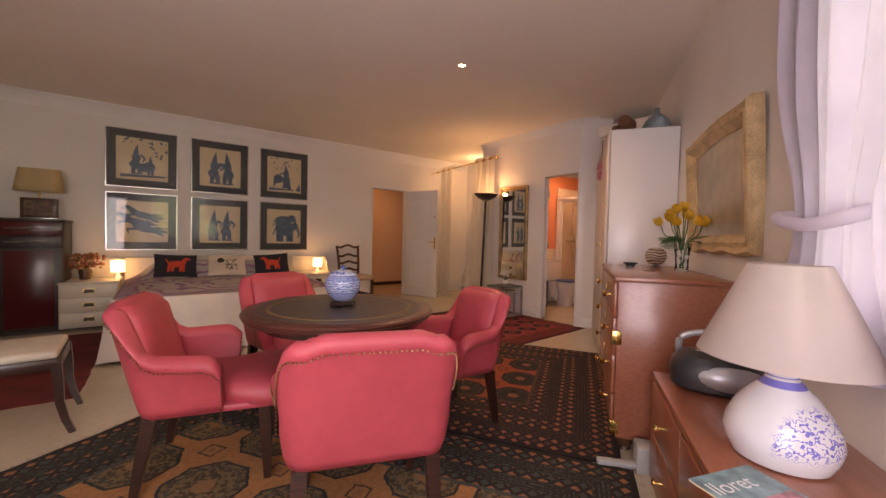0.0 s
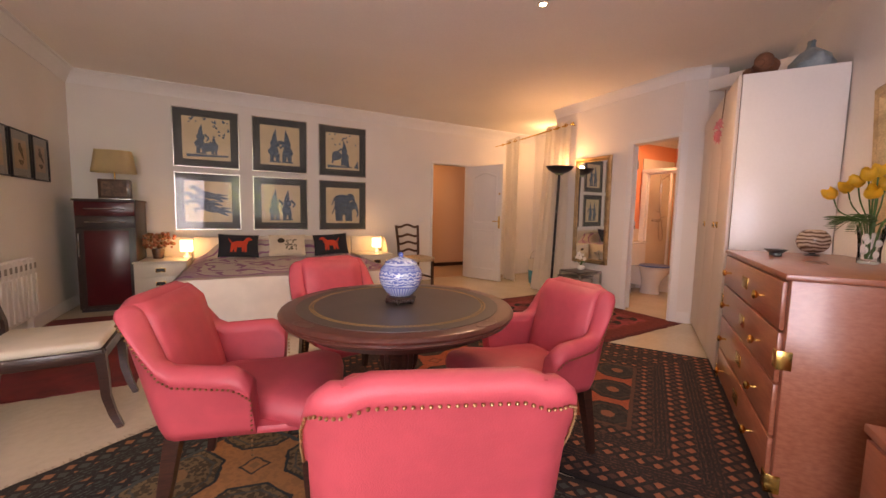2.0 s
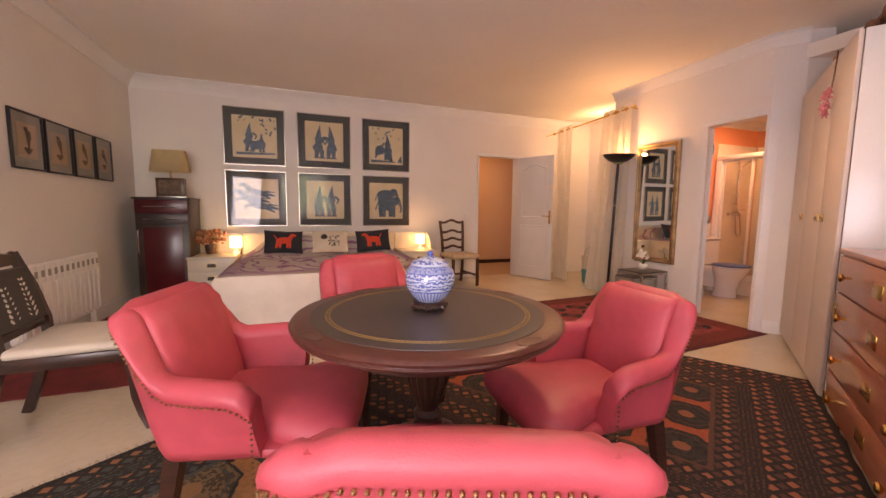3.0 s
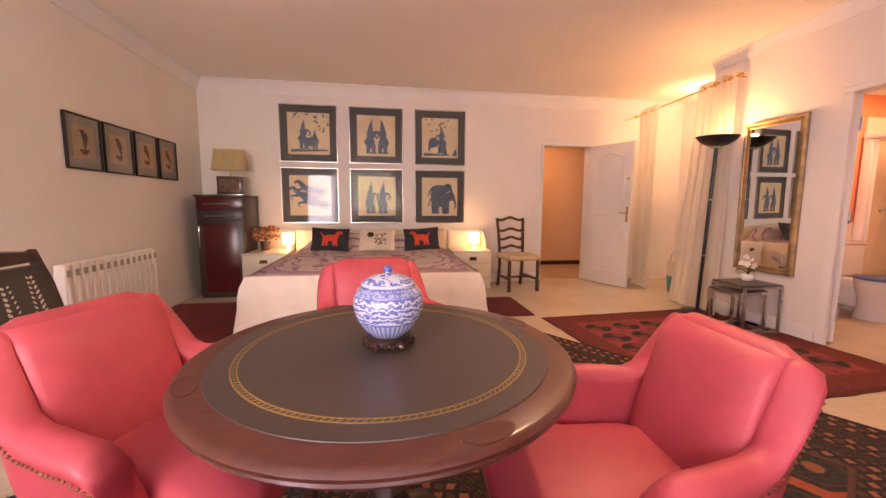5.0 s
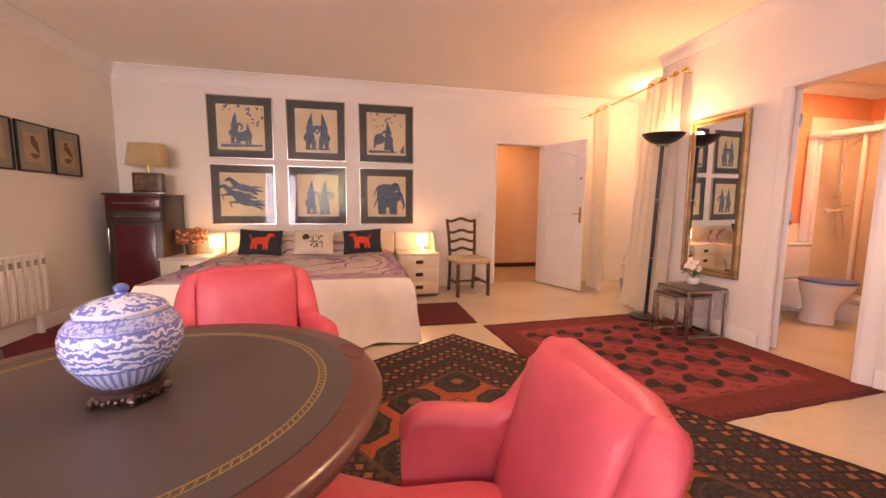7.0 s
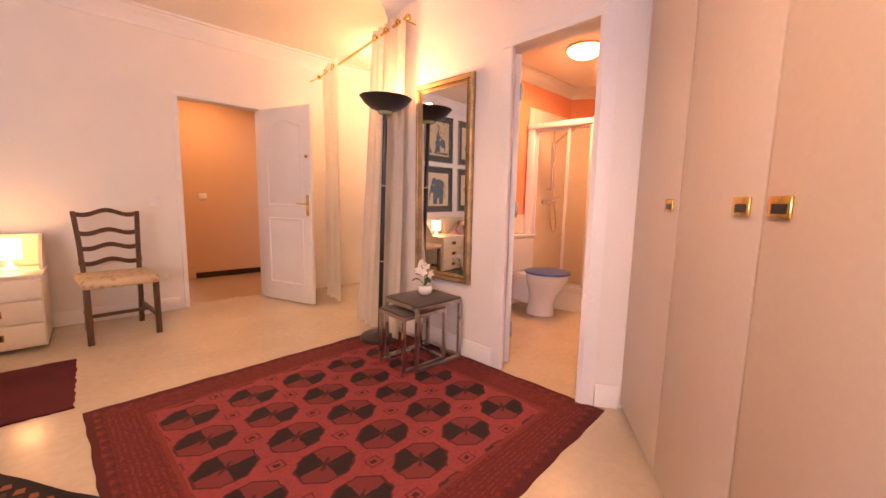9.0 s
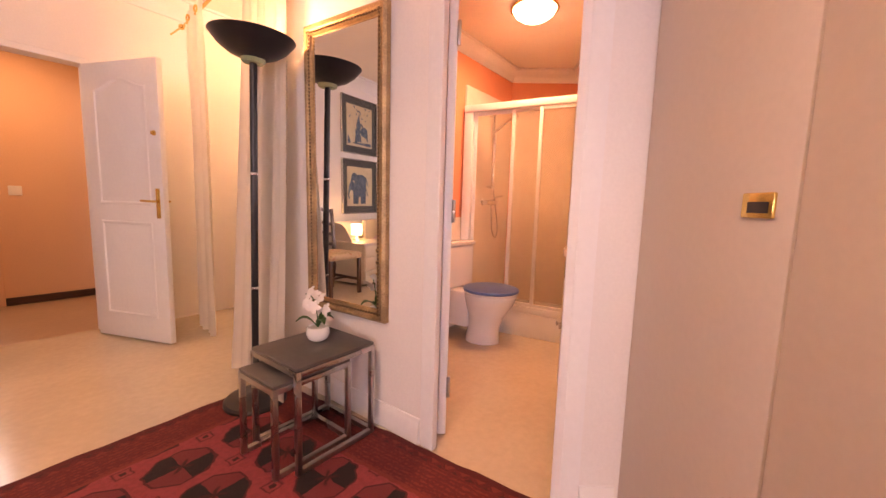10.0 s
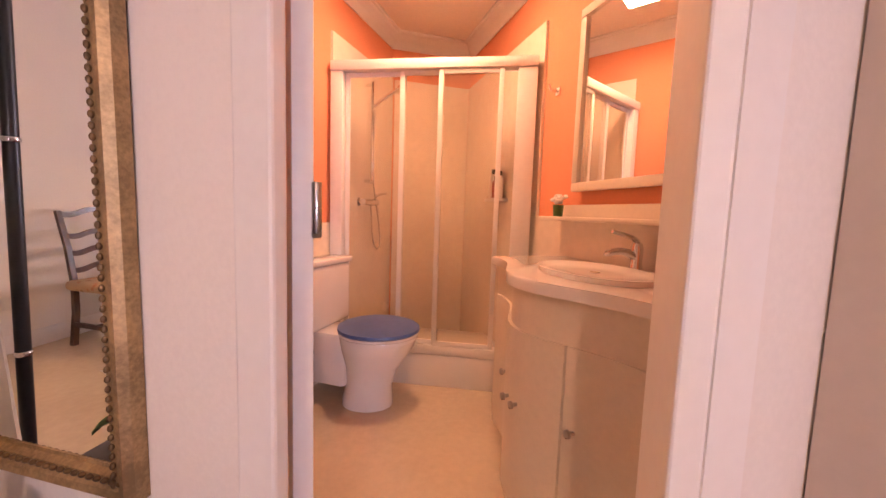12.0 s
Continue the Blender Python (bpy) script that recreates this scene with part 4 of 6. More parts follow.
# four small prints on the left wall
for k, (y0, y1) in enumerate(((4.02, 4.395), (4.425, 4.80), (4.835, 5.20), (5.23, 5.575))):
    w, h, z = y1 - y0, 0.425, 1.61
    pic = thing("small_print", pose(X_L + 0.001, (y0 + y1) / 2, z, 0, 0, 90), "small black-framed faded print, grey mount", "picture", "row of small prints")
    a, b, f = w / 2, h / 2, 0.014
    bm = bmesh.new()
    for x0, x1, z0, z1 in ((-a, a, b - f, b), (-a, a, -b, -b + f), (-a, -a + f, -b + f, b - f), (a - f, a, -b + f, b - f)):
        box(bm, x0, -0.022, z0, x1, 0.0, z1, 0.003, 1)
    part("frame", bm, BLACK, pic)
    part("mount", new_box(-a + f, -0.008, -b + f, a - f, -0.002, b - f), plain("pale_grey_mount", (0.44, 0.42, 0.39), 0.8), pic, "", False) if k == 0 else part("mount", new_box(-a + f, -0.008, -b + f, a - f, -0.002, b - f), bpy.data.materials["pale_grey_mount"], pic, "", False)
    part("sheet", new_box(-a + 0.075, -0.011, -b + 0.085, a - 0.075, -0.0081, b - 0.085), PRINT_PAPER, pic, "faded paper", False)
    part("motif", cut_out([oval(0.0, -0.06, 0.04, 0.02, 0, 14, 0.2), oval(0.01, 0.02, 0.025, 0.06, 15 * k, 14, 0.25), oval(-0.01, 0.07, 0.02, 0.02, 0, 14, 0.2)], 0.0125), plain("brown_etching", (0.20, 0.13, 0.09), 0.8, grain=200, vary=0.5), pic, "", False)
    pane = part("glass", sheet(-a + f, -b + f, a - f, b - f, -0.016), PANE, pic, "", False, keep=True)
    pane.visible_shadow = False

# radiator
# mid-grey for raised boxes that imitate the shade inside the air slots
SLOT_SHADE = plain("radiator_slot_shade", (0.36, 0.33, 0.29), 0.8)
rad = thing("radiator", pose(X_L + 0.075, 4.02, 0.0, 0, 0, 90), "cream cast-section radiator under the small prints", "radiator")
for k in range(14):
    x = -0.78 + k * 0.0805 + 0.02 + 0.5
    bm = bmesh.new()
    box(bm, x, -0.035, 0.17, x + 0.072, 0.040, 0.70, 0.018)
    box(bm, x + 0.016, -0.046, 0.20, x + 0.056, -0.034, 0.56, 0.005)
    part("section", bm, WALL, rad)
    part("air_slot_shade", new_box(x + 0.018, -0.0375, 0.605, x + 0.054, -0.0352, 0.655), SLOT_SHADE, rad, "grey box standing in for the shade in an air slot", False)
part("pipe", tube([(-0.28, 0.0, 0.22), (0.86, 0.0, 0.22)], 0.018), TRIM, rad)
for x in (-0.2, 0.78):
    part("bracket", new_box(x - 0.012, 0.035, 0.25, x + 0.012, 0.074, 0.62), TRIM, rad)
    part("foot", new_box(x - 0.015, -0.02, 0.0, x + 0.015, 0.02, 0.175), TRIM, rad)

# entrance door leaf, open into the room
leaf_door = thing("door_1", pose(3.498, 6.165, 0, 0, 0, -68.5), "white panelled entrance door standing open", "door", kind="structure")
part("leaf", new_box(0.0, -0.02, 0.012, 0.72, 0.02, 2.02, bevel=0.003), TRIM, leaf_door)
for side in (-1, 1):
    for z0, z1, arch in ((1.02, 1.90, 0.05), (0.14, 0.90, -0.05)):
        n = 14
        def outline(inset):
            pts = [(0.11 + inset, z0 + inset + (0.05 if arch < 0 else 0)), (0.61 - inset, z0 + inset + (0.05 if arch < 0 else 0))]
            zt = z1 - inset - (0.06 if arch > 0 else 0)
            pts += [(0.61 - inset - (0.5 - 2 * inset) * i / n, zt + (max(0.0, arch) * 1.3) * math.sin(math.pi * i / n) ** 2) for i in range(n + 1)]
            return pts
        loops = [[(x, side * d, z) for x, z in outline(i)] for i, d in ((0.0, 0.0195), (0.006, 0.027), (0.016, 0.027), (0.024, 0.0205), (0.034, 0.0205), (0.055, 0.025))]
        part("raised_panel", rings(bmesh.new(), loops), TRIM, leaf_door, "moulded panel")
    h = part("handle_plate", new_box(0.655, side * 0.021 - 0.003, 0.93, 0.69, side * 0.021 + 0.003, 1.14, bevel=0.002), BRASS, leaf_door, "brass handle plate")
    part("lever", bent([(0.672, side * 0.02, 1.05), (0.672, side * 0.06, 1.05), (0.66, side * 0.066, 1.05), (0.57, side * 0.066, 1.052)], 0.008), BRASS, h)
    part("latch_knob", lathe([(0.018, 0), (0.018, 0.006), (0.010, 0.01), (0.012, 0.02), (0.004, 0.024)], 14), BRASS, leaf_door, "", at=pose(0.668, side * 0.02, 1.52, -90 * side, 0, 0))

# bathroom door leaf, swung inside
bath_door = thing("door_2", pose(4.150, 3.283, 0, 0, 0, 44), "white bathroom door opened inwards", "door", kind="structure")
part("leaf", new_box(0.0, -0.0, 0.012, 0.62, 0.038, 2.03, bevel=0.003), TRIM, bath_door)
for z in (0.25, 1.06, 1.80):
    part("hinge", lathe([(0.008, -0.05), (0.009, -0.048), (0.009, 0.048), (0.008, 0.05)], 10, at=(-0.006, -0.004, z)), STEEL, bath_door, "steel hinge")

# ---- rugs ----
def knotted(name, half_x, half_y, border, period, ground, ink, fill, edge, accents, quarter=False, squash=1.0):
    """A knotted rug: octagon medallions in a field, with a border of small lozenges between guard stripes."""
    g = Graph(name)
    x, y, z = g.axes()
    jitter = g.math("MULTIPLY", g.math("SUBTRACT", g.noise(28.0, 2.0), 0.5), 0.022)
    x, y = g.math("ADD", x, jitter), g.math("ADD", y, g.math("MULTIPLY", jitter, -0.8))
    e = g.math("MINIMUM", g.math("SUBTRACT", half_x, g.math("ABSOLUTE", x)), g.math("SUBTRACT", half_y, g.math("ABSOLUTE", y)))
    p = period
    ys = g.math("MULTIPLY", y, squash)
    tx, ty = g.tiled(x, p), g.tiled(ys, p)
    octo = g.math("MAXIMUM", g.math("MAXIMUM", tx, ty), g.math("MULTIPLY", g.math("ADD", tx, ty), 0.7071))
    mott = g.ramp(g.noise(55.0, 2.0, rough=0.4), 0.47, 0.56)
    field = g.mix(g.math("MULTIPLY", mott, 0.18), ground, ink)
    ux, uy = g.math("SUBTRACT", p / 2, tx), g.math("SUBTRACT", p / 2, ty)
    box_d = g.math("MAXIMUM", ux, uy)
    field = g.mix(g.band(box_d, 0.085 * p, 0.105 * p), field, ink)
    field = g.mix(g.ramp(box_d, 0.045 * p, 0.035 * p), field, accents[0])
    inner = g.mix(mott, fill, shaded(fill, 0.35))
    if quarter:
        cx = g.math("GREATER_THAN", g.math("MODULO", g.math("ADD", x, 50 * p), p), p / 2)
        cy = g.math("GREATER_THAN", g.math("MODULO", g.math("ADD", ys, 50 * p), p), p / 2)
        check = g.math("ABSOLUTE", g.math("SUBTRACT", cx, cy))
        inner = g.mix(check, shaded(ground, 0.62), fill)
        inner = g.mix(g.math("MULTIPLY", g.ramp(g.math("ABSOLUTE", g.math("SUBTRACT", tx, ty)), 0.02, 0.0), g.ramp(octo, 0.20 * p, 0.10 * p)), inner, accents[0])
    field = g.mix(g.ramp(octo, 0.415 * p, 0.405 * p), field, ink)
    field = g.mix(g.ramp(octo, 0.385 * p, 0.375 * p), field, inner)
    field = g.mix(g.math("MULTIPLY", g.band(octo, 0.30 * p, 0.325 * p), 0.0 if quarter else 0.8), field, accents[1])
    field = g.mix(g.math("MULTIPLY", g.ramp(octo, 0.11 * p, 0.10 * p), 0.0 if quarter else 0.9), field, accents[0])
    # border
    q = 0.072
    ax, ay = g.tiled(x, q), g.tiled(y, q)
    loz = g.math("ADD", ax, ay)
    rim = g.mix(g.math("MULTIPLY", mott, 0.5), edge, shaded(edge, 0.5))
    rim = g.mix(g.math("MULTIPLY", g.ramp(loz, 0.024, 0.020), 0.85), rim, accents[1])
    rim = g.mix(g.math("MULTIPLY", g.ramp(g.math("ADD", g.math("SUBTRACT", q / 2, ax), g.math("SUBTRACT", q / 2, ay)), 0.025, 0.020), 0.8), rim, accents[2])
    stripe = g.tiled(e, 0.021)
    guard = g.mix(g.math("MAXIMUM", g.ramp(stripe, 0.004, 0.0065), g.ramp(g.noise(85.0, 1.0), 0.44, 0.54)), accents[1], edge)
    for a in (0.27, 0.62):
        rim = g.mix(g.band(e, border * a, border * a + 0.085), rim, guard)
    rim = g.mix(g.ramp(e, border - 0.026, border - 0.018), rim, accents[1])
    rim = g.mix(g.ramp(e, 0.035, 0.028), rim, shaded(edge, 0.7))
    tone = g.mix(g.ramp(e, border - 0.002, border + 0.002), rim, field)
    wear = g.ramp(g.noise(1.6, 3.0), 0.35, 0.75)
    tone = g.mix(g.math("MULTIPLY", wear, 0.06), tone, accents[1])
    g.bump(g.noise(420.0, 2.0), 0.6, 0.004)
    return g.done(tone, 0.9)


def rug(m, half_x, half_y, material, label, thick=0.009, fringe=None):
    bm = bmesh.new()
    nx, ny = 24, 24
    def edge(i, n):
        return 0.004 * math.sin(i * 2.1 + n) + 0.003 * math.sin(i * 5.3)
    outline = [(-half_x + 2 * half_x * i / nx, -half_y + edge(i, 1)) for i in range(nx)] + [(half_x + edge(i, 2), -half_y + 2 * half_y * i / ny) for i in range(ny)]
    outline += [(half_x - 2 * half_x * i / nx, half_y + edge(i, 3)) for i in range(nx)] + [(-half_x + edge(i, 4), half_y - 2 * half_y * i / ny) for i in range(ny)]
    prism(outline, 0.0, thick, bm, 0.003)
    top = thing("rug", m, label, "rug")
    part("carpet", bm, material, top)
    if fringe:
        bm = bmesh.new()
        rnd = random.Random(5)
        for side in (-1, 1):
            for i in range(int(2 * half_x / 0.018)):
                x = -half_x + 0.018 * i + rnd.uniform(-0.004, 0.004)
                tube([(x, side * half_y, 0.006), (x + rnd.uniform(-0.012, 0.012), side * (half_y + rnd.uniform(0.025, 0.045)), 0.003)], 0.0022, 4, bm)
        tagged(part("fringe", bm, fringe, top, "pale knotted fringe"), kind="stuff")
    return top


BLACKISH, RUST = (0.013, 0.008, 0.007), (0.34, 0.072, 0.030)
FRINGE = cloth("rug_fringe", (0.42, 0.33, 0.24), 300)
rug(slant(-0.69, 1.375), 1.02, 1.375, knotted("rust_bokhara", 1.02, 1.375, 0.55, 0.36, RUST, BLACKISH, (0.026, 0.022, 0.018), BLACKISH, ((0.26, 0.09, 0.045), (0.085, 0.034, 0.022), (0.36, 0.12, 0.06))), "dark rust knotted rug with octagon medallions", 0.010)
CAMEL = (0.45, 0.200, 0.070)
rug(slant(-3.02, 1.335), 1.30, 1.385, knotted("camel_rug", 1.30, 1.385, 0.42, 0.44, CAMEL, (0.020, 0.026, 0.026), (0.20, 0.130, 0.060), (0.020, 0.014, 0.010), ((0.30, 0.15, 0.06), (0.060, 0.070, 0.060), (0.38, 0.15, 0.065))), "camel knotted rug with dark octagons under the table", 0.009, FRINGE)
rug(pose(3.03, 3.44, 0, 0, 0, 3.5), 0.97, 0.93, knotted("red_bokhara", 0.97, 0.93, 0.24, 0.30, (0.30, 0.048, 0.055), (0.09, 0.014, 0.016), (0.014, 0.009, 0.009), (0.13, 0.014, 0.014), ((0.05, 0.012, 0.010), (0.20, 0.030, 0.024), (0.05, 0.010, 0.010)), True, 1.15), "deep red knotted rug before the bathroom door", 0.006)
WINE = plain("wine_red_pile", (0.105, 0.010, 0.013), 0.95, grain=350, vary=0.3, bump=0.6, blotch=4)
rug(pose(1.67, 4.81, 0, 0, 0, 0), 0.30, 0.40, WINE, "small wine-red mat beside the bed", 0.010)
rug(pose(-1.36, 4.30, 0, 0, 0, 0), 0.53, 1.05, plain("worn_red_pile", (0.17, 0.018, 0.018), 0.95, grain=250, vary=0.45, bump=0.6, blotch=5), "worn dark red rug between bed and radiator", 0.008)

# ---- side chairs ----
def loft(points, w, h, bm=None):
    """A bar of oblong section along points of a plane curve."""
    bm = bm or bmesh.new()
    pts = [Vector(p) for p in points]
    loops = []
    for i, p in enumerate(pts):
        way = (pts[min(i + 1, len(pts) - 1)] - pts[max(i - 1, 0)]).normalized()
        side = Vector((1, 0, 0))
        up = way.cross(side).normalized()
        k = (w[0] + (w[1] - w[0]) * i / (len(pts) - 1)) / 2, (h[0] + (h[1] - h[0]) * i / (len(pts) - 1)) / 2
        loops.append([p + a * k[0] * side + b * k[1] * up for a, b in ((-1, -1), (1, -1), (1, 1), (-1, 1))])
    return rings(bm, loops)


side_chair = thing("side_chair", facing(-1.09, 2.875, 1.0, 0.05), "dark carved side chair with cream seat and leaf-embroidered back", "chair")
for sx in (-1, 1):
    part("front_leg", loft([(sx * 0.225, 0.235, 0.41), (sx * 0.225, 0.245, 0.30), (sx * 0.225, 0.25, 0.18), (sx * 0.225, 0.272, 0.08), (sx * 0.225, 0.30, 0.0)], (0.045, 0.028), (0.045, 0.028)), DARK_WOOD, side_chair, smooth=False)
    part("back_post", loft([(sx * 0.205, -0.36, 0.0), (sx * 0.205, -0.30, 0.18), (sx * 0.205, -0.245, 0.42), (sx * 0.21, -0.25, 0.52), (sx * 0.22, -0.30, 0.70), (sx * 0.225, -0.37, 0.88)], (0.036, 0.040), (0.044, 0.034)), DARK_WOOD, side_chair, smooth=False)
bm = bmesh.new()
box(bm, -0.245, -0.25, 0.37, -0.205, 0.25, 0.43, 0.006)
box(bm, 0.205, -0.25, 0.37, 0.245, 0.25, 0.43, 0.006)
box(bm, -0.205, 0.215, 0.37, 0.205, 0.255, 0.43, 0.006)
box(bm, -0.205, -0.25, 0.37, 0.205, -0.22, 0.43, 0.006)
part("seat_frame", bm, DARK_WOOD, side_chair)
bm = new_box(-0.235, -0.235, 0.425, 0.235, 0.245, 0.472, bevel=0.022, segments=3)
part("seat", bm, CREAM_SEAT, side_chair, "cream upholstered seat")
bm = bmesh.new()
rows = []
for i in range(6):
    z = 0.54 + 0.27 * i / 5
    y = -0.262 - 0.085 * ((z - 0.5) / 0.38) ** 1.3
    rows.append([(-0.19, y, z), (-0.19, y + 0.03, z), (0, y + 0.042, z), (0.19, y + 0.03, z), (0.19, y, z), (0, y - 0.01, z)])
back_pad = part("backrest", rings(bm, rows), cloth("grey_back_fabric", (0.060, 0.052, 0.046), 350, 0.15), side_chair, "dark grey fabric back")
bm = bmesh.new()
rnd = random.Random(2)
for cx, z0, n in ((-0.07, 0.56, 8), (0.075, 0.56, 7)):
    for k in range(n):
        for s in (-1, 1):
            z = z0 + 0.026 * k
            y = -0.262 - 0.085 * ((z + 0.012 - 0.5) / 0.38) ** 1.3 + 0.043 - 0.00035 * (cx * 100) ** 2 * 0.4
            L = 0.038 * (1 - 0.07 * k)
            ellipsoid(bm, (cx + s * L * 0.62, y, z + 0.014), (L * 0.6, 0.003, 0.0085), pose(0, 0, 0, 0, -s * 42, 0), 8, 4)
part("leaf_embroidery", bm, cloth("white_thread", (0.62, 0.58, 0.52), 200), back_pad, "white embroidered leaves")
bm = bmesh.new()
rows = []
for i in range(15):
    x = -0.245 + 0.49 * i / 14
    crown = 0.022 * math.cos(x / 0.245 * math.pi * 0.5) + 0.016 * (abs(x) > 0.215)
    rows.append([(x, -0.385, 0.82), (x, -0.345, 0.82), (x, -0.355, 0.865 + crown), (x, -0.385, 0.872 + crown), (x, -0.40, 0.86 + crown)])
part("top_rail", rings(bm, rows), DARK_WOOD, side_chair, "carved top rail")
part("lower_rail", new_box(-0.19, -0.278, 0.49, 0.19, -0.245, 0.53, bevel=0.006), DARK_WOOD, side_chair)

ladder = thing("ladder_back_chair", facing(2.23, 5.70, 0.10, -1.0), "dark ladder-back chair with floral seat beside the door", "chair")
for sx in (-1, 1):
    part("front_leg", new_box(sx * 0.205 - 0.019, 0.185, 0.0, sx * 0.205 + 0.019, 0.223, 0.43, bevel=0.003), BROWN_WOOD, ladder)
    part("back_post", loft([(sx * 0.175, -0.25, 0.0), (sx * 0.175, -0.205, 0.25), (sx * 0.175, -0.20, 0.45), (sx * 0.185, -0.225, 0.72), (sx * 0.20, -0.27, 0.965)], (0.034, 0.032), (0.036, 0.026)), BROWN_WOOD, ladder, smooth=False)
    part("side_stretcher", new_box(sx * 0.19 - 0.010, -0.20, 0.15, sx * 0.19 + 0.010, 0.19, 0.18), BROWN_WOOD, ladder)
part("cross_stretcher", new_box(-0.185, -0.01, 0.152, 0.185, 0.01, 0.178), BROWN_WOOD, ladder)
for z, y in ((0.56, -0.208), (0.68, -0.222), (0.80, -0.240), (0.945, -0.268)):
    bm = bmesh.new()
    rows = []
    for i in range(21):
        x = -0.20 + 0.40 * i / 20
        w = 0.016 * math.sin(abs(x) / 0.20 * math.pi * 1.5 + math.pi / 2) + (0.012 if z > 0.9 else 0) * math.cos(x / 0.2 * math.pi / 2)
        rows.append([(x, y - 0.008, z + w - 0.016), (x, y + 0.008, z + w - 0.016), (x, y + 0.008, z + w + 0.020), (x, y - 0.008, z + w + 0.020)])
    part("ladder_slat", rings(bm, rows), BROWN_WOOD, ladder, "pierced wavy back slat")
g = Graph("floral_seat_fabric")
blob = g.ramp(g.voronoi(22.0), 0.25, 0.45)
g.bump(g.noise(400.0), 0.2, 0.003)
FLORAL = g.done(g.mix(blob, g.mix(g.ramp(g.noise(9.0), 0.45, 0.55), (0.52, 0.27, 0.17), (0.34, 0.27, 0.14)), (0.56, 0.43, 0.29)), 0.9)
part("seat", new_box(-0.235, -0.21, 0.415, 0.235, 0.245, 0.485, bevel=0.03, segments=3), FLORAL, ladder, "beige floral upholstered seat")

# ---- on the table, bed and nightstands ----
g = Graph("blue_white_glaze")
x, y, z = g.axes()
scroll = g.tree.nodes.new("ShaderNodeTexWave")
scroll.wave_type, scroll.rings_direction = "RINGS", "SPHERICAL"
g.put(scroll.inputs["Vector"], g.coord)
for key, value in (("Scale", 25.0), ("Distortion", 9.0), ("Detail", 3.0), ("Detail Scale", 2.2)):
    scroll.inputs[key].default_value = value
angle = g.math("ARCTAN2", y, x)
petals = g.math("ADD", 0.35, g.math("MULTIPLY", g.ramp(g.math("SINE", g.math("MULTIPLY", angle, 40.0)), -0.2, 0.6), 0.45))
body = g.math("ADD", 0.10, g.math("MULTIPLY", g.ramp(scroll.outputs[1], 0.28, 0.74), 0.75))
mask = g.mix(g.band(z, 0.045, 0.085, 0.002), body, petals)
mask = g.mix(g.band(z, 0.168, 0.190, 0.002), mask, g.math("ADD", 0.45, g.math("MULTIPLY", g.ramp(g.noise(150.0, 2.0), 0.45, 0.6), 0.4)))
mask = g.mix(g.math("MAXIMUM", g.ramp(z, 0.041, 0.038), g.band(z, 0.194, 0.203, 0.001)), mask, (0.04, 0.04, 0.04))
mask = g.mix(g.ramp(z, 0.2335, 0.2345), mask, (0.9, 0.9, 0.9))
lines = g.math("MAXIMUM", g.math("MAXIMUM", g.band(z, 0.085, 0.088, 0.001), g.band(z, 0.164, 0.167, 0.001)), g.band(z, 0.190, 0.192, 0.001))
mask = g.mix(lines, mask, (0.9, 0.9, 0.9))
tone = g.mix(mask, (0.56, 0.62, 0.74), (0.03, 0.07, 0.36))
g.shader.inputs["Coat Weight"].default_value = 0.5
BLUE_GLAZE = g.done(tone, 0.12)
jar = thing("ginger_jar", pose(0.43, 1.765, 0.7484) @ Matrix.Diagonal((0.87, 0.87, 0.885, 1)), "blue and white porcelain ginger jar with lid", "jar")
profile = [(0.052, 0.036), (0.062, 0.040), (0.082, 0.062), (0.102, 0.095), (0.110, 0.125), (0.110, 0.148), (0.103, 0.170), (0.090, 0.187), (0.082, 0.194)]
part("body", lathe(profile, 64), BLUE_GLAZE, jar)
part("lid", lathe([(0.083, 0.1945), (0.084, 0.201), (0.076, 0.209), (0.050, 0.221), (0.020, 0.229), (0.011, 0.231), (0.010, 0.235), (0.014, 0.240), (0.014, 0.246), (0.008, 0.252), (0.002, 0.254)], 48), BLUE_GLAZE, jar)
stand = part("stand", lathe([(0.066, 0.018), (0.074, 0.022), (0.075, 0.034), (0.066, 0.037), (0.05, 0.037)], 48), DARK_WOOD, jar, "carved dark wooden stand")
for k in range(6):
    a = 2 * math.pi * k / 6
    c, s = math.cos(a), math.sin(a)
    part("stand_foot", bent([(0.068 * c, 0.068 * s, 0.022), (0.078 * c, 0.078 * s, 0.014), (0.070 * c, 0.070 * s, 0.006), (0.080 * c, 0.080 * s, 0.0035)], (0.011, 0.0045), 4, 7), DARK_WOOD, stand)
bm = bmesh.new()
for k in range(36):
    a = 2 * math.pi * k / 36
    ellipsoid(bm, (0.072 * math.cos(a), 0.072 * math.sin(a), 0.014 + 0.004 * (k % 2)), (0.006, 0.004, 0.007), pose(0, 0, 0, 0, 0, math.degrees(a) + 90), 7, 5)
part("stand_fretwork", bm, DARK_WOOD, stand)

DOG = [oval(0, 0.0, 0.105, 0.048, 4), limb(-0.075, 0.0, -0.10, -0.115, 0.026, 0.014), limb(-0.045, -0.01, -0.05, -0.115, 0.022, 0.013), limb(0.07, 0.0, 0.085, -0.115, 0.028, 0.013), limb(0.05, -0.01, 0.045, -0.115, 0.018, 0.012),
       limb(0.075, 0.02, 0.11, 0.085, 0.034, 0.022), oval(0.122, 0.085, 0.034, 0.026), limb(0.14, 0.085, 0.168, 0.072, 0.018, 0.011), limb(0.10, 0.09, 0.092, 0.045, 0.012, 0.010), limb(-0.095, 0.02, -0.135, 0.085, 0.013, 0.005)]
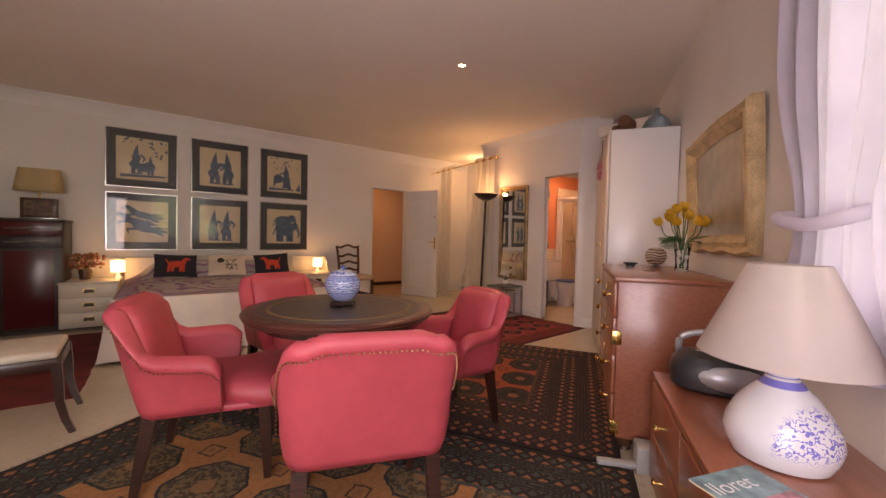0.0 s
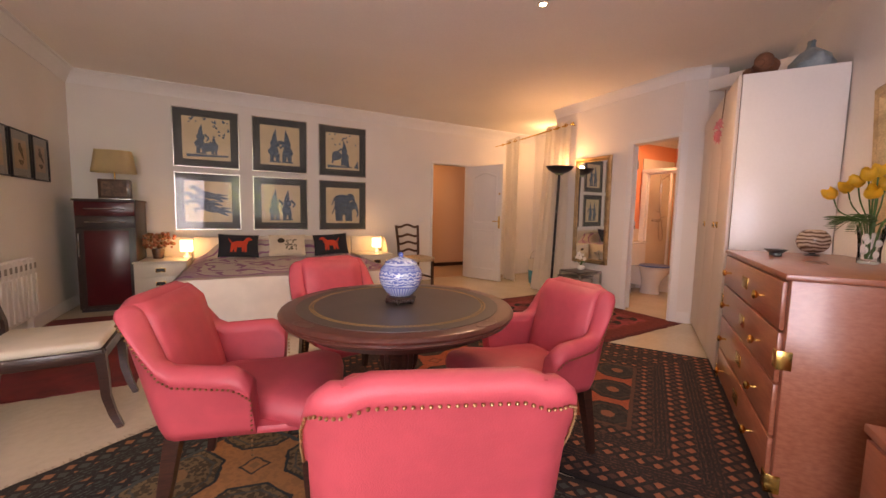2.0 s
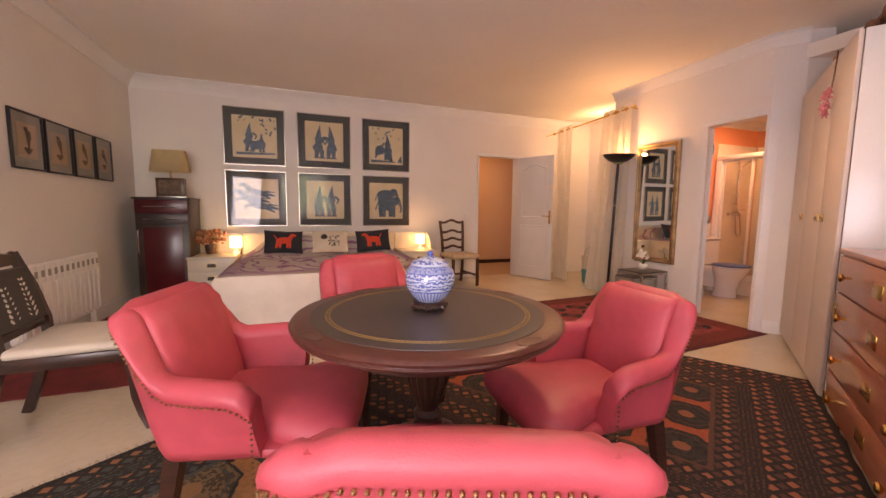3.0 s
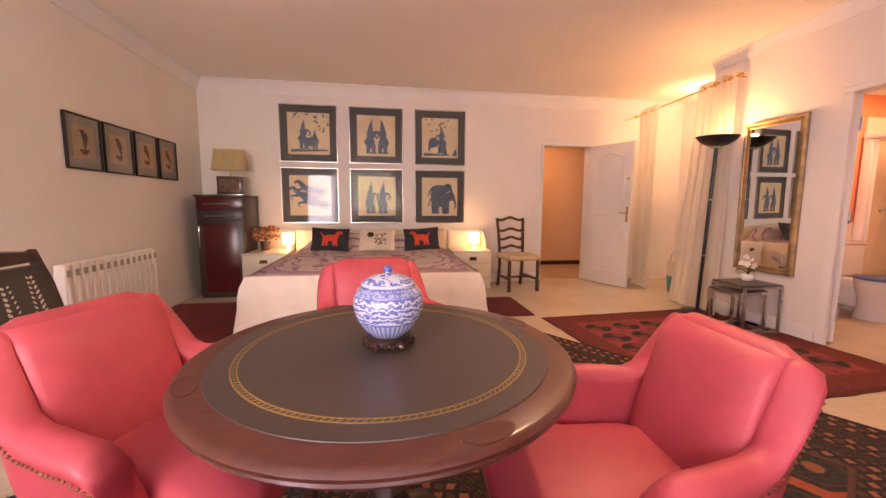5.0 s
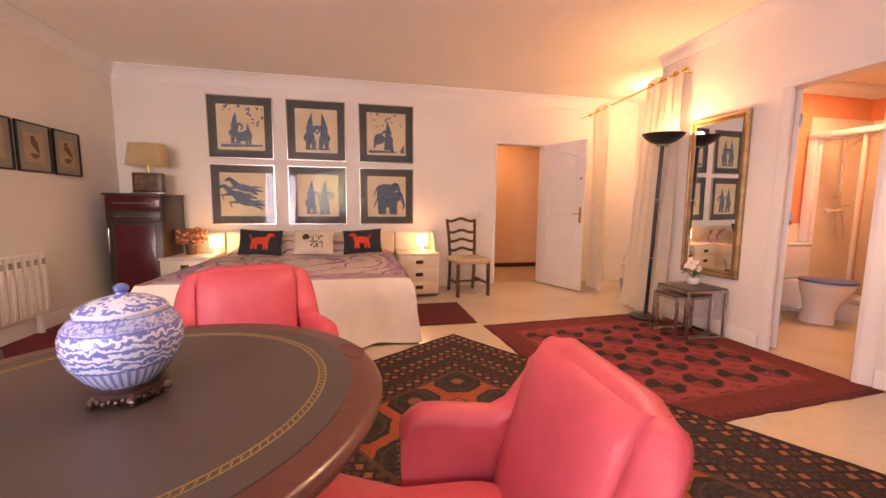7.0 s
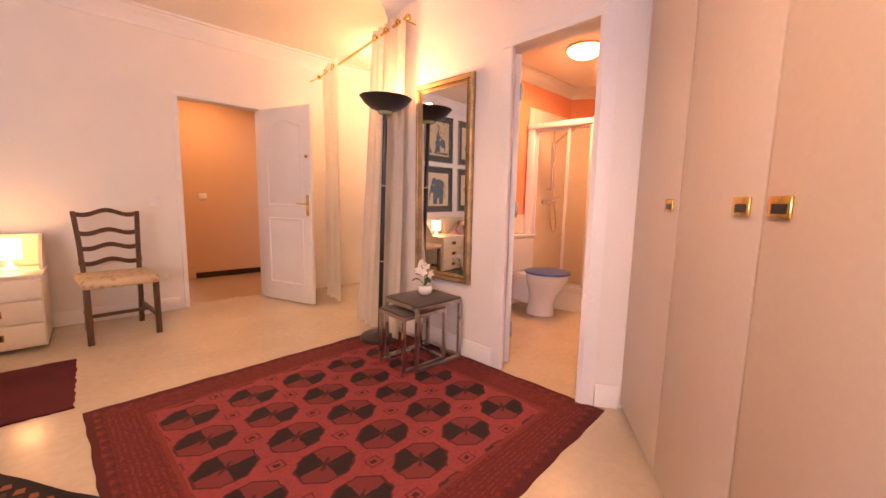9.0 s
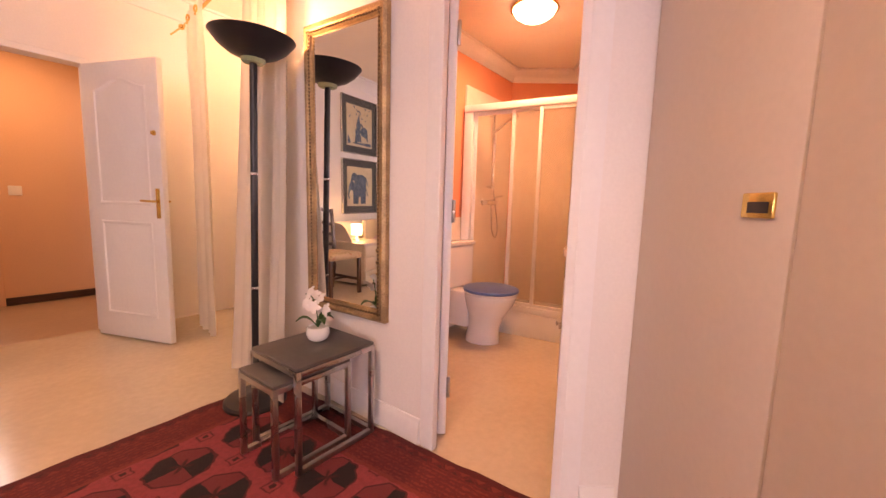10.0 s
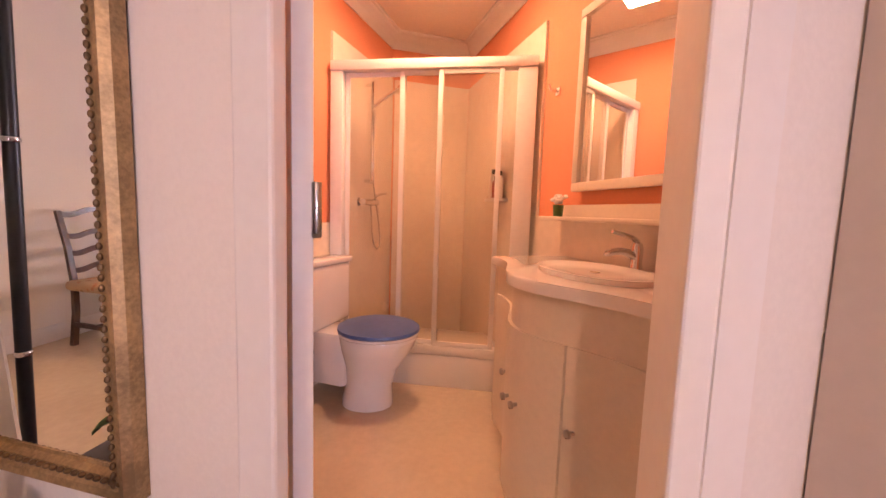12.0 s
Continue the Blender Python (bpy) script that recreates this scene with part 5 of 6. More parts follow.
SPOTS = [oval(random.Random(k).uniform(-0.03, 0.13), random.Random(k + 50).uniform(-0.10, 0.07), 0.012, 0.009, k * 37, 9, 0.2) for k in range(34)] + [oval(-0.09, 0.05, 0.05, 0.042, 0, 16, 0.05)]


def cushion(m, label, fabric, motif, ink, flip=1):
    top = thing("cushion", m, label, "cushion", "cushions on the bed")
    w, h, t = 0.225, 0.150, 0.055
    bm = bmesh.new()
    n = 16
    for face in (-1, 1):
        grid = [[bm.verts.new((w * (2 * i / n - 1) * (1 - 0.05 * (1 - (2 * j / n - 1) ** 2)), face * t * ((1 - abs(2 * i / n - 1) ** 2.6) * (1 - abs(2 * j / n - 1) ** 2.6)) ** 0.6, h * (2 * j / n - 1) * (1 - 0.06 * (1 - (2 * i / n - 1) ** 2)))) for i in range(n + 1)] for j in range(n + 1)]
        for j in range(n):
            for i in range(n):
                bm.faces.new((grid[j][i], grid[j][i + 1], grid[j + 1][i + 1], grid[j + 1][i]))
    bmesh.ops.remove_doubles(bm, verts=bm.verts, dist=0.0004)
    body = part("cover", bm, fabric, top)
    bm = bmesh.new()
    for k, outline in enumerate(motif):
        pts = []
        for px, pz in outline:
            px, pz = px * flip * 0.85, pz * 0.85
            s = min(1, abs(px) / w), min(1, abs(pz) / h)
            pts.append(bm.verts.new((px, -t * ((1 - s[0] ** 2.6) * (1 - s[1] ** 2.6)) ** 0.6 - 0.010 - 0.0001 * k, pz)))
        bm.faces.new(pts)
    tagged(part("motif", bm, ink, body), kind="stuff")
    return top


DOG_RED = cloth("orange_red_applique", (0.62, 0.062, 0.028), 300)
NAVY = cloth("black_cushion_cloth", (0.022, 0.022, 0.028), 300)
cushion(pose(-0.225, 5.50, 0.715, -24, 3, 4), "black cushion with a red dog silhouette", NAVY, DOG, DOG_RED)
cushion(pose(0.335, 5.52, 0.710, -26, 0, -3), "cream cushion with a spotted leopard", cloth("cream_cushion_cloth", (0.66, 0.55, 0.43), 300), SPOTS, plain("leopard_spots", (0.05, 0.035, 0.02), 0.9))
cushion(pose(0.885, 5.50, 0.715, -24, -4, -6), "black cushion with a red dog facing away", NAVY, DOG, DOG_RED, -1)

for x in (1.655, -0.80):
    bl = thing("bedside_lamp", pose(x, 5.86, 0.545), "small lit bedside lamp with white shade", "lamp", "bedside lamps")
    part("base", lathe([(0.045, 0.0), (0.048, 0.006), (0.040, 0.018), (0.024, 0.030), (0.020, 0.05), (0.010, 0.068), (0.008, 0.10)], 24), PORCELAIN, bl, "white ceramic base")
    bm = lathe([(0.068, 0.088), (0.068, 0.222)], 32, caps=False)
    bmesh.ops.solidify(bm, geom=bm.faces[:], thickness=0.002)
    part("shade", bm, SHADE_LIT, bl, "glowing white drum shade")

# dried flowers on the nightstand by the cabinet
plush = thing("dried_flowers", pose(-1.10, 5.93, 0.545), "bunch of reddish dried flowers on the nightstand", "dried flowers")
rnd = random.Random(11)
part("pot", lathe([(0.05, 0.0), (0.065, 0.10), (0.06, 0.12), (0.02, 0.12)], 20), BROWN_WOOD, plush)
for colour in ((0.42, 0.14, 0.08), (0.55, 0.26, 0.15), (0.30, 0.15, 0.06)):
    bm = bmesh.new()
    for _ in range(45):
        a, r = rnd.uniform(0, 6.28), rnd.uniform(0, 0.14) ** 0.9
        ellipsoid(bm, (r * math.cos(a), r * 0.7 * math.sin(a), 0.20 + rnd.uniform(-0.06, 0.10)), (rnd.uniform(0.012, 0.024),) * 3, None, 6, 5)
    tagged(part("dried_bloom", bm, plain("dried_bloom", colour, 0.9, grain=90, vary=0.4, bump=0.4), plush), kind="stuff")

# lamp on the tall cabinet
cl = thing("cabinet_lamp", pose(-1.47, 5.90, 1.244), "unlit yellow-shaded lamp with square picture base", "lamp")
part("foot", new_box(-0.15, -0.06, 0.0, 0.15, 0.06, 0.018, bevel=0.004), SILVER, cl)
part("base", new_box(-0.145, -0.05, 0.018, 0.145, 0.05, 0.235, bevel=0.006), BROWN_WOOD, cl, "brown square base with worn picture")
part("panel", new_box(-0.115, -0.053, 0.045, 0.115, -0.0502, 0.205), plain("worn_picture", (0.18, 0.10, 0.06), 0.6, grain=40, vary=0.6, bump=0.2, blotch=14), cl)
part("stem", tube([(0, 0, 0.235), (0, 0, 0.36)], 0.008), BRASS, cl)
bm = bmesh.new()
rings(bm, [[(k * math.copysign(abs(math.cos(a)) ** 0.6, math.cos(a)), 0.6 * k * math.copysign(abs(math.sin(a)) ** 0.6, math.sin(a)), z) for a in (2 * math.pi * i / 40 for i in range(40))] for k, z in ((0.205, 0.31), (0.165, 0.56))], caps=False)
bmesh.ops.solidify(bm, geom=bm.faces[:], thickness=0.003)
part("shade", bm, SHADE_YELLOW, cl, "pleated yellow shade")

# ---- corner by the bathroom ----
torch = thing("torchiere", pose(3.74, 4.255, 0.007, 2.4, 0, 0), "black uplighter floor lamp with bowl shade", "floor lamp")
part("base", lathe([(0.155, 0.0), (0.155, 0.014), (0.145, 0.024), (0.05, 0.034), (0.03, 0.042)], 40), BLACK, torch)
part("pole", lathe([(0.017, 0.03), (0.017, 1.74)], 16), BLACK, torch)
for z in (0.62, 1.20):
    part("ring", lathe([(0.0175, z), (0.0195, z + 0.003), (0.0195, z + 0.010), (0.0175, z + 0.013)], 16, caps=False), CHROME, torch, "silver ring")
bm = lathe([(0.03, 1.735), (0.06, 1.742), (0.11, 1.762), (0.155, 1.795), (0.190, 1.838), (0.187, 1.838), (0.150, 1.800), (0.10, 1.770), (0.03, 1.750)], 48)
part("bowl", bm, BLACK, torch, "black metal bowl")
part("bulb_tube", lathe([(0.012, 1.752), (0.014, 1.79), (0.012, 1.815), (0.003, 1.82)], 12), BULB, torch, "lit halogen tube")
part("glass_collar", lathe([(0.045, 1.722), (0.052, 1.728), (0.055, 1.741), (0.03, 1.741)], 24), plain("green_glass", (0.35, 0.42, 0.24), 0.15), torch)

wm = thing("wall_mirror", pose(X_R - 0.0245, 3.822, 1.238, 0, 0, -86.15) @ pose(0, 0, 0, 0.45, 0, 0), "tall mirror in a beaded gilt frame", "mirror")
a, b = 0.275, 0.712
RIM = [(0.0, 0.0), (0.0, -0.026), (0.012, -0.038), (0.026, -0.036), (0.034, -0.030), (0.046, -0.030), (0.052, -0.018), (0.060, -0.018), (0.060, 0.0)]
loops = []
for sx, sz in ((-1, -1), (1, -1), (1, 1), (-1, 1), (-1, -1)):
    loops.append([(sx * (a - o), y, sz * (b - o)) for o, y in RIM])
bm = rings(bmesh.new(), loops, caps=False)
frame_ob = part("frame", bm, GILT, wm, "worn gilt moulded frame", smooth=False)
bm = bmesh.new()
for k in range(-38, 39):
    for s in (-1, 1):
        if abs(k) < 15:
            ellipsoid(bm, (k * 0.0178, -0.033, s * (b - 0.040)), (0.0075, 0.006, 0.0055), None, 7, 5)
        ellipsoid(bm, (s * (a - 0.040), -0.033, k * 0.0178), (0.0045, 0.005, 0.0070), None, 7, 5)
part("beading", bm, plain("dark_gilt", (0.20, 0.13, 0.07), 0.4, 0.8, vary=0.4), frame_ob)
part("mirror_glass", new_box(-a + 0.055, -0.016, -b + 0.055, a - 0.055, -0.006, b - 0.055), MIRROR, wm, "", False)

def nest(name, x0, y0, x1, y1, h, label):
    top = thing(name, pose((x0 + x1) / 2, (y0 + y1) / 2, 0.007), label, "side table", "nest of tables")
    w, d, t = (x1 - x0) / 2, (y1 - y0) / 2, 0.011
    for sy in (-1, 1):
        bm = bmesh.new()
        y = sy * (d - t)
        for q0, q1 in (((-w, 0.0), (-w + 2 * t, h)), ((w - 2 * t, 0.0), (w, h)), ((-w + 2 * t, 0.0), (w - 2 * t, 2 * t)), ((-w + 2 * t, h - 2 * t), (w - 2 * t, h))):
            box(bm, q0[0], y - t, q0[1], q1[0], y + t, q1[1], 0.002)
        part("side_frame", bm, STEEL, top, "square steel tube frame")
    part("back_rail", new_box(w - 2 * t, -d + 2 * t, h - 2 * t, w, d - 2 * t, h), STEEL, top)
    part("front_rail", new_box(-w, -d + 2 * t, h - 2 * t, -w + 2 * t, d - 2 * t, h), STEEL, top)
    part("floor_rail", new_box(w - 2 * t, -d + 2 * t, 0.0, w, d - 2 * t, 2 * t), STEEL, top)
    part("tabletop", new_box(-w + 0.004, -d + 0.004, h, w - 0.004, d - 0.004, h + 0.014, bevel=0.002), plain("slate_top", (0.10, 0.088, 0.080), 0.35, grain=60, vary=0.2, bump=0.08), top, "dark slate top")
    return top


nest("nesting_table", 3.555, 3.560, 3.955, 3.915, 0.428, "steel-framed nesting table with dark top, orchid on it")
nest("nesting_table", 3.485, 3.605, 3.855, 3.880, 0.368, "lower steel-framed nesting table pulled forward")

orchid = thing("orchid", pose(3.80, 3.775, 0.449), "white orchid in a round white pot", "plant")
part("pot", lathe([(0.030, 0.0), (0.046, 0.012), (0.054, 0.035), (0.050, 0.060), (0.044, 0.066), (0.040, 0.060), (0.01, 0.058)], 28), PORCELAIN, orchid, "white ceramic pot")
for a, L in ((20, 0.10), (150, 0.095), (255, 0.085), (330, 0.07)):
    rows = []
    for i in range(7):
        t = i / 6
        w = 0.022 * math.sin(math.pi * min(1, t * 0.92 + 0.06))
        r, z = L * t, 0.062 + 0.05 * math.sin(t * 2.4)
        c, s = math.cos(radians(a)), math.sin(radians(a))
        rows.append([(r * c - w * s, r * s + w * c, z + 0.004), (r * c, r * s, z), (r * c + w * s, r * s - w * c, z + 0.004), (r * c, r * s, z - 0.003)])
    part("leaf", rings(bmesh.new(), rows), GREEN, orchid)
stem = part("stem", bent([(0, 0, 0.06), (0.0, 0.01, 0.14), (-0.01, 0.03, 0.20), (-0.03, 0.05, 0.215)], 0.0025, 6, 6), GREEN, orchid)
rnd = random.Random(4)
for k, (bx, by, bz) in enumerate(((0.0, -0.02, 0.20), (-0.02, 0.03, 0.225), (0.02, 0.05, 0.20), (-0.03, -0.01, 0.165), (0.01, -0.045, 0.15), (-0.025, 0.055, 0.17))):
    bm = bmesh.new()
    for j in range(5):
        a = 72 * j + 20 * k
        ellipsoid(bm, Matrix.Translation((0, 0, 0)) @ pose(0, 0, 0, 0, 0, a) @ Vector((0.017, 0, 0)), (0.018, 0.013, 0.003), pose(0, 0, 0, 0, 0, a) @ pose(0, 0, 0, 0, 12, 0), 9, 5)
    part("flower", bm, PETAL, orchid, "white orchid flower", at=pose(bx, by, bz, 60 + rnd.uniform(-20, 20), 0, -75 + rnd.uniform(-40, 40)))

# curtain across the recess
def drape(name, p0, p1, top_z, low_z, folds, depth, label, pinch=None, rows=26, material=None, kick=(0, 0), widen=0.0):
    """A hanging cloth between two plan points; pinch: (height, share of width, where along) of a tie-back."""
    p0, p1 = Vector((*p0, 0)), Vector((*p1, 0))
    way = p1 - p0
    side = Vector((-way.y, way.x, 0)).normalized()
    n = folds * 10
    grid = []
    bm = bmesh.new()
    for j in range(rows + 1):
        z = top_z + (low_z - top_z) * j / rows
        line = []
        for i in range(n + 1):
            t = i / n
            amp = depth * (0.75 + 0.35 * math.sin(i * 0.37) + 0.25 * j / rows)
            if pinch:
                near = math.exp(-((z - pinch[0]) / 0.34) ** 2)
                t2 = pinch[2] + (t - pinch[2]) * (1 - near * (1 - pinch[1]))
                amp *= 1 - 0.5 * near
            else:
                t2 = 0.4 + (t - 0.4) * (1 + widen * j / rows) + 0.012 * math.sin(j * 0.3 + i * 0.2)
            q = p0 + way * t2 + side * amp * math.sin(2 * math.pi * folds * t + 0.5 * math.sin(j * 0.13 + i * 0.05))
            line.append((q.x + kick[0] * (j / rows) ** 1.5, q.y + kick[1] * (j / rows) ** 1.5, z))
        grid.append(line)
    rings(bm, grid, closed=False)
    bmesh.ops.solidify(bm, geom=bm.faces[:], thickness=0.0025)
    top = thing(name, Matrix(), label, "curtain")
    part("cloth", bm, material or CURTAIN, top)
    return top


wide = drape("curtain", (3.92, 4.18), (3.965, 4.72), 2.50, 0.015, 6, 0.026, "white floor-length voile curtain drawn aside", kick=(-0.10, 0.0), widen=0.35)
slim = drape("curtain", (4.02, 5.42), (4.07, 5.84), 2.50, 0.015, 4, 0.024, "narrow white curtain bundle behind the door")
for owner, p0, p1, n in ((wide, (3.90, 4.18), (3.945, 4.72), 3), (slim, (4.00, 5.42), (4.05, 5.84), 2)):
    for k in range(n):
        t = (k + 0.5) / n
        part("eyelet", lathe([(0.016, -0.004), (0.026, -0.004), (0.026, 0.004), (0.016, 0.004), (0.016, -0.004)], 16, caps=False), BRASS, owner, "brass eyelet", at=pose(p0[0] + (p1[0] - p0[0]) * t, p0[1] + (p1[1] - p0[1]) * t, 2.44, 0, 90, 4))
rail = thing("curtain_rail", Matrix(), "thin brass curtain rail across the recess", "curtain rail")
part("rod", tube([(3.91, 4.16, 2.44), (4.08, 5.95, 2.44)], 0.011), BRASS, rail)
for x, y in ((3.915, 4.20), (4.075, 5.90)):
    end = (X_R, y, 2.44) if y < 5 else (x, Y_B, 2.44)
    part("bracket", tube([(x, y, 2.44), end], 0.007), BRASS, rail)
    part("finial", ellipsoid(bmesh.new(), (x - 0.002, y + (-0.055 if y < 5 else 0.06), 2.44), (0.022, 0.026, 0.022)), BRASS, rail)
basket = thing("laundry_basket", pose(4.30, 5.22, 0), "white and teal laundry basket in the recess", "basket")
part("lower_bin", lathe([(0.10, 0.0), (0.12, 0.20), (0.125, 0.22), (0.118, 0.22), (0.096, 0.01)], 28), TEAL, basket)
part("upper_bin", lathe([(0.112, 0.222), (0.125, 0.40), (0.13, 0.42), (0.10, 0.42)], 28), LACQUER, basket)
part("handle", bent([(-0.115, 0, 0.40), (-0.09, 0, 0.52), (0, 0, 0.56), (0.09, 0, 0.52), (0.115, 0, 0.40)], 0.007), CHROME, basket)
tiny = thing("tiny_picture", pose(5.048, 5.30, 1.62, 0, 0, -90), "small brown picture on the recess wall", "picture")
part("frame", new_box(-0.09, -0.02, -0.12, 0.09, 0.0, 0.12, bevel=0.004), BROWN_WOOD, tiny)
part("sheet", new_box(-0.07, -0.023, -0.10, 0.07, -0.0202, 0.10), PRINT_PAPER, tiny)

# light switches and sockets
for m, label in ((pose(2.56, Y_B - 0.001, 1.05), "white light switch beside the entrance door"), (pose(2.58, Y_B - 0.001, 0.34), "white wall socket near the floor")):
    sw = thing("wall_switch", m, label, "switch")
    part("plate", new_box(-0.042, -0.009, -0.042, 0.042, 0.0, 0.042, bevel=0.004), TRIM, sw)
    part("rocker", new_box(-0.026, -0.013, -0.026, 0.026, -0.008, 0.026, bevel=0.003), TRIM, sw)
cs = thing("wall_switch", pose(3.24, 7.748, 1.10), "white light switch on the corridor wall", "switch")
part("plate", new_box(-0.045, -0.009, -0.045, 0.045, 0.0, 0.045, bevel=0.004), TRIM, cs)

spot = thing("ceiling_spot", pose(1.83, 2.49, CEIL), "small lit ceiling spotlight", "ceiling light")
part("ring", lathe([(0.040, 0.0), (0.042, -0.004), (0.036, -0.007), (0.030, -0.004), (0.030, 0.0)], 28), CHROME, spot)
part("lens", lathe([(0.029, -0.0045), (0.02, -0.006), (0.003, -0.0065)], 24), BULB, spot)

# ---- along the slanted wall ----
gm = thing("gilt_mirror", slant(-1.09, -0.557, 1.49, 180) @ pose(0, 0, 0, 3, 0, 0), "old mirror in a shaped pale gilt frame", "mirror")
a, b = 0.555, 0.40
n = 18
def rim(o):
    pts = []
    for i in range(n + 1):
        t = i / n
        pts.append((-(a - o) + 2 * (a - o) * t, -(b - o) - 0.015 * math.sin(math.pi * t * 3) ** 2 * (o < 0.05)))
    for i in range(n + 1):
        t = i / n
        crest = 0.018 * smooth_step((0.40 - abs(t - 0.5)) / 0.36)
        pts.append(((a - o) - 2 * (a - o) * t, (b - o) + crest - 0.05))
    return pts
loops = [[(x, y, z) for x, z in rim(o)] for o, y in ((0.0, 0.0), (0.0, -0.05), (0.018, -0.068), (0.040, -0.058), (0.060, -0.066), (0.082, -0.045), (0.098, -0.030), (0.105, -0.028), (0.105, 0.0))]
bm = rings(bmesh.new(), loops, caps=False)
part("frame", bm, PALE_GILT, gm, "shaped pale gilt frame")
bm = bmesh.new()
bm.faces.new([bm.verts.new((x, -0.022, z)) for x, z in rim(0.102)])
bmesh.ops.solidify(bm, geom=bm.faces[:], thickness=0.008)
part("mirror_glass", bm, plain("aged_mirror", (0.80, 0.74, 0.64), 0.34, 0.85, grain=10, vary=0.15, bump=0.0), gm, "foxed old mirror glass", False)

drape("curtain", tuple((SLANT @ Vector((-1.97, -0.47, 0)))[:2]), tuple((SLANT @ Vector((-2.95, -0.47, 0)))[:2]), 2.62, 0.80, 9, 0.045, "white window curtain tied back in folds", (1.22, 0.55, 0.35), 34, SHEER)
tb = thing("curtain_tie", slant(-2.30, -0.45, 1.22), "white cloth curtain tie-back", "tie-back")
part("band", bent([(0.20, 0.02, 0.02), (0.08, 0.060, 0.0), (-0.08, 0.060, -0.02), (-0.20, 0.02, 0.0), (-0.14, -0.04, 0.02), (0.08, -0.05, 0.02), (0.20, 0.02, 0.02)], 0.020, 6, 10), SHEER, tb)
wr = thing("curtain_rail", SLANT.copy(), "white curtain rail over the window", "curtain rail")
part("rod", tube([(-1.90, -0.47, 2.64), (-4.9, -0.47, 2.64)], 0.014), TRIM, wr)
for s in (-1.95, -3.4, -4.8):
    part("bracket", bent([(s, -0.47, 2.64), (s, -0.52, 2.66), (s, -0.56, 2.66)], 0.008), TRIM, wr)

vase = thing("flower_vase", slant(-0.86, -0.41, 0.950) @ Matrix.Scale(1.12, 4), "glass vase of yellow tulips on the chest", "vase")
bm = lathe([(0.030, 0.0), (0.036, 0.004), (0.034, 0.05), (0.038, 0.10), (0.047, 0.165)], 28, caps=False)
glass_ob = part("glass", bm, PANE, vase, "clear glass")
glass_ob.visible_shadow = False
part("glass_foot", lathe([(0.031, 0.0), (0.034, 0.004), (0.03, 0.010), (0.005, 0.010)], 24), plain("thick_glass", (0.55, 0.58, 0.55), 0.1), vase)
bm = bmesh.new()
rnd = random.Random(6)
for _ in range(14):
    ellipsoid(bm, (rnd.uniform(-0.02, 0.02), rnd.uniform(-0.02, 0.02), 0.02 + rnd.uniform(0, 0.10)), (0.013, 0.013, 0.016), None, 7, 5)
part("pebbles", bm, plain("white_pebble", (0.7, 0.68, 0.64), 0.4), vase)
for k in range(11):
    a = k * 2.4
    r = 0.03 + 0.135 * ((k % 5) / 4) if k else 0.0
    hx, hy, hz = r * math.cos(a), r * math.sin(a), 0.345 - 0.45 * r + rnd.uniform(-0.03, 0.03)
    stalk = part("stalk", bent([(0.01 * math.cos(a), 0.01 * math.sin(a), 0.02), (hx * 0.3, hy * 0.3, 0.17), (hx * 0.8, hy * 0.8, hz - 0.06), (hx, hy, hz)], 0.0028, 5, 6), GREEN, vase)
    bm = bmesh.new()
    loops = []
    for rr, z in ((0.006, -0.004), (0.020, 0.006), (0.026, 0.022), (0.024, 0.036), (0.019, 0.048)):
        loops.append([(rr * (1 + 0.12 * math.cos(3 * q)) * math.cos(q), rr * (1 + 0.12 * math.cos(3 * q)) * math.sin(q), z + 0.006 * math.cos(3 * q) * (z > 0.04)) for q in (2 * math.pi * i / 18 for i in range(18))])
    rings(bm, loops, caps=False)
    bmesh.ops.solidify(bm, geom=bm.faces[:], thickness=0.003)
    part("tulip", bm, YELLOW, stalk, "yellow tulip head", at=pose(hx, hy, hz, -math.sin(a) * 40 * r / 0.14, math.cos(a) * 40 * r / 0.14, 0))
for k in range(16):
    a, L = k * 2.1 + 0.4, rnd.uniform(0.13, 0.19)
    bm = bmesh.new()
    c, s = math.cos(a), math.sin(a)
    pts = [(L * t * c, L * t * s, 0.155 + 0.13 * t - 0.12 * t * t * (1 + 0.4 * math.sin(k))) for t in (0, 0.25, 0.5, 0.75, 1)]
    bent(pts, (0.002, 0.001), 3, 5, bm)
    for i in range(12):
        t = 0.25 + 0.75 * i / 12
        q = Vector((L * t * c, L * t * s, 0.155 + 0.13 * t - 0.12 * t * t * (1 + 0.4 * math.sin(k))))
        for sd in (-1, 1):
            ellipsoid(bm, q + Vector((-s * sd, c * sd, 0)) * 0.016 + Vector((c, s, 0)) * 0.01, (0.019, 0.0028, 0.0015), pose(0, 0, 0, 0, 0, math.degrees(a) + sd * 50), 6, 4)
    part("fern_frond", bm, GREEN, vase, "feathery green frond")

bowl = thing("glass_bowl", slant(-0.47, -0.32, 0.950), "round brown-veined glass bowl on a small foot", "bowl")
g = Graph("veined_glass")
vein = g.tree.nodes.new("ShaderNodeTexWave")
vein.bands_direction = "Z"
g.put(vein.inputs["Vector"], g.coord)
vein.inputs["Scale"].default_value, vein.inputs["Distortion"].default_value = 14.0, 6.0
VEINED = g.done(g.mix(vein.outputs[1], (0.10, 0.05, 0.03), (0.50, 0.40, 0.32)), 0.08)
part("body", lathe([(0.016, 0.016), (0.045, 0.024), (0.067, 0.048), (0.076, 0.082), (0.070, 0.115), (0.050, 0.140), (0.030, 0.149), (0.026, 0.147), (0.046, 0.134), (0.02, 0.05)], 36), VEINED, bowl)
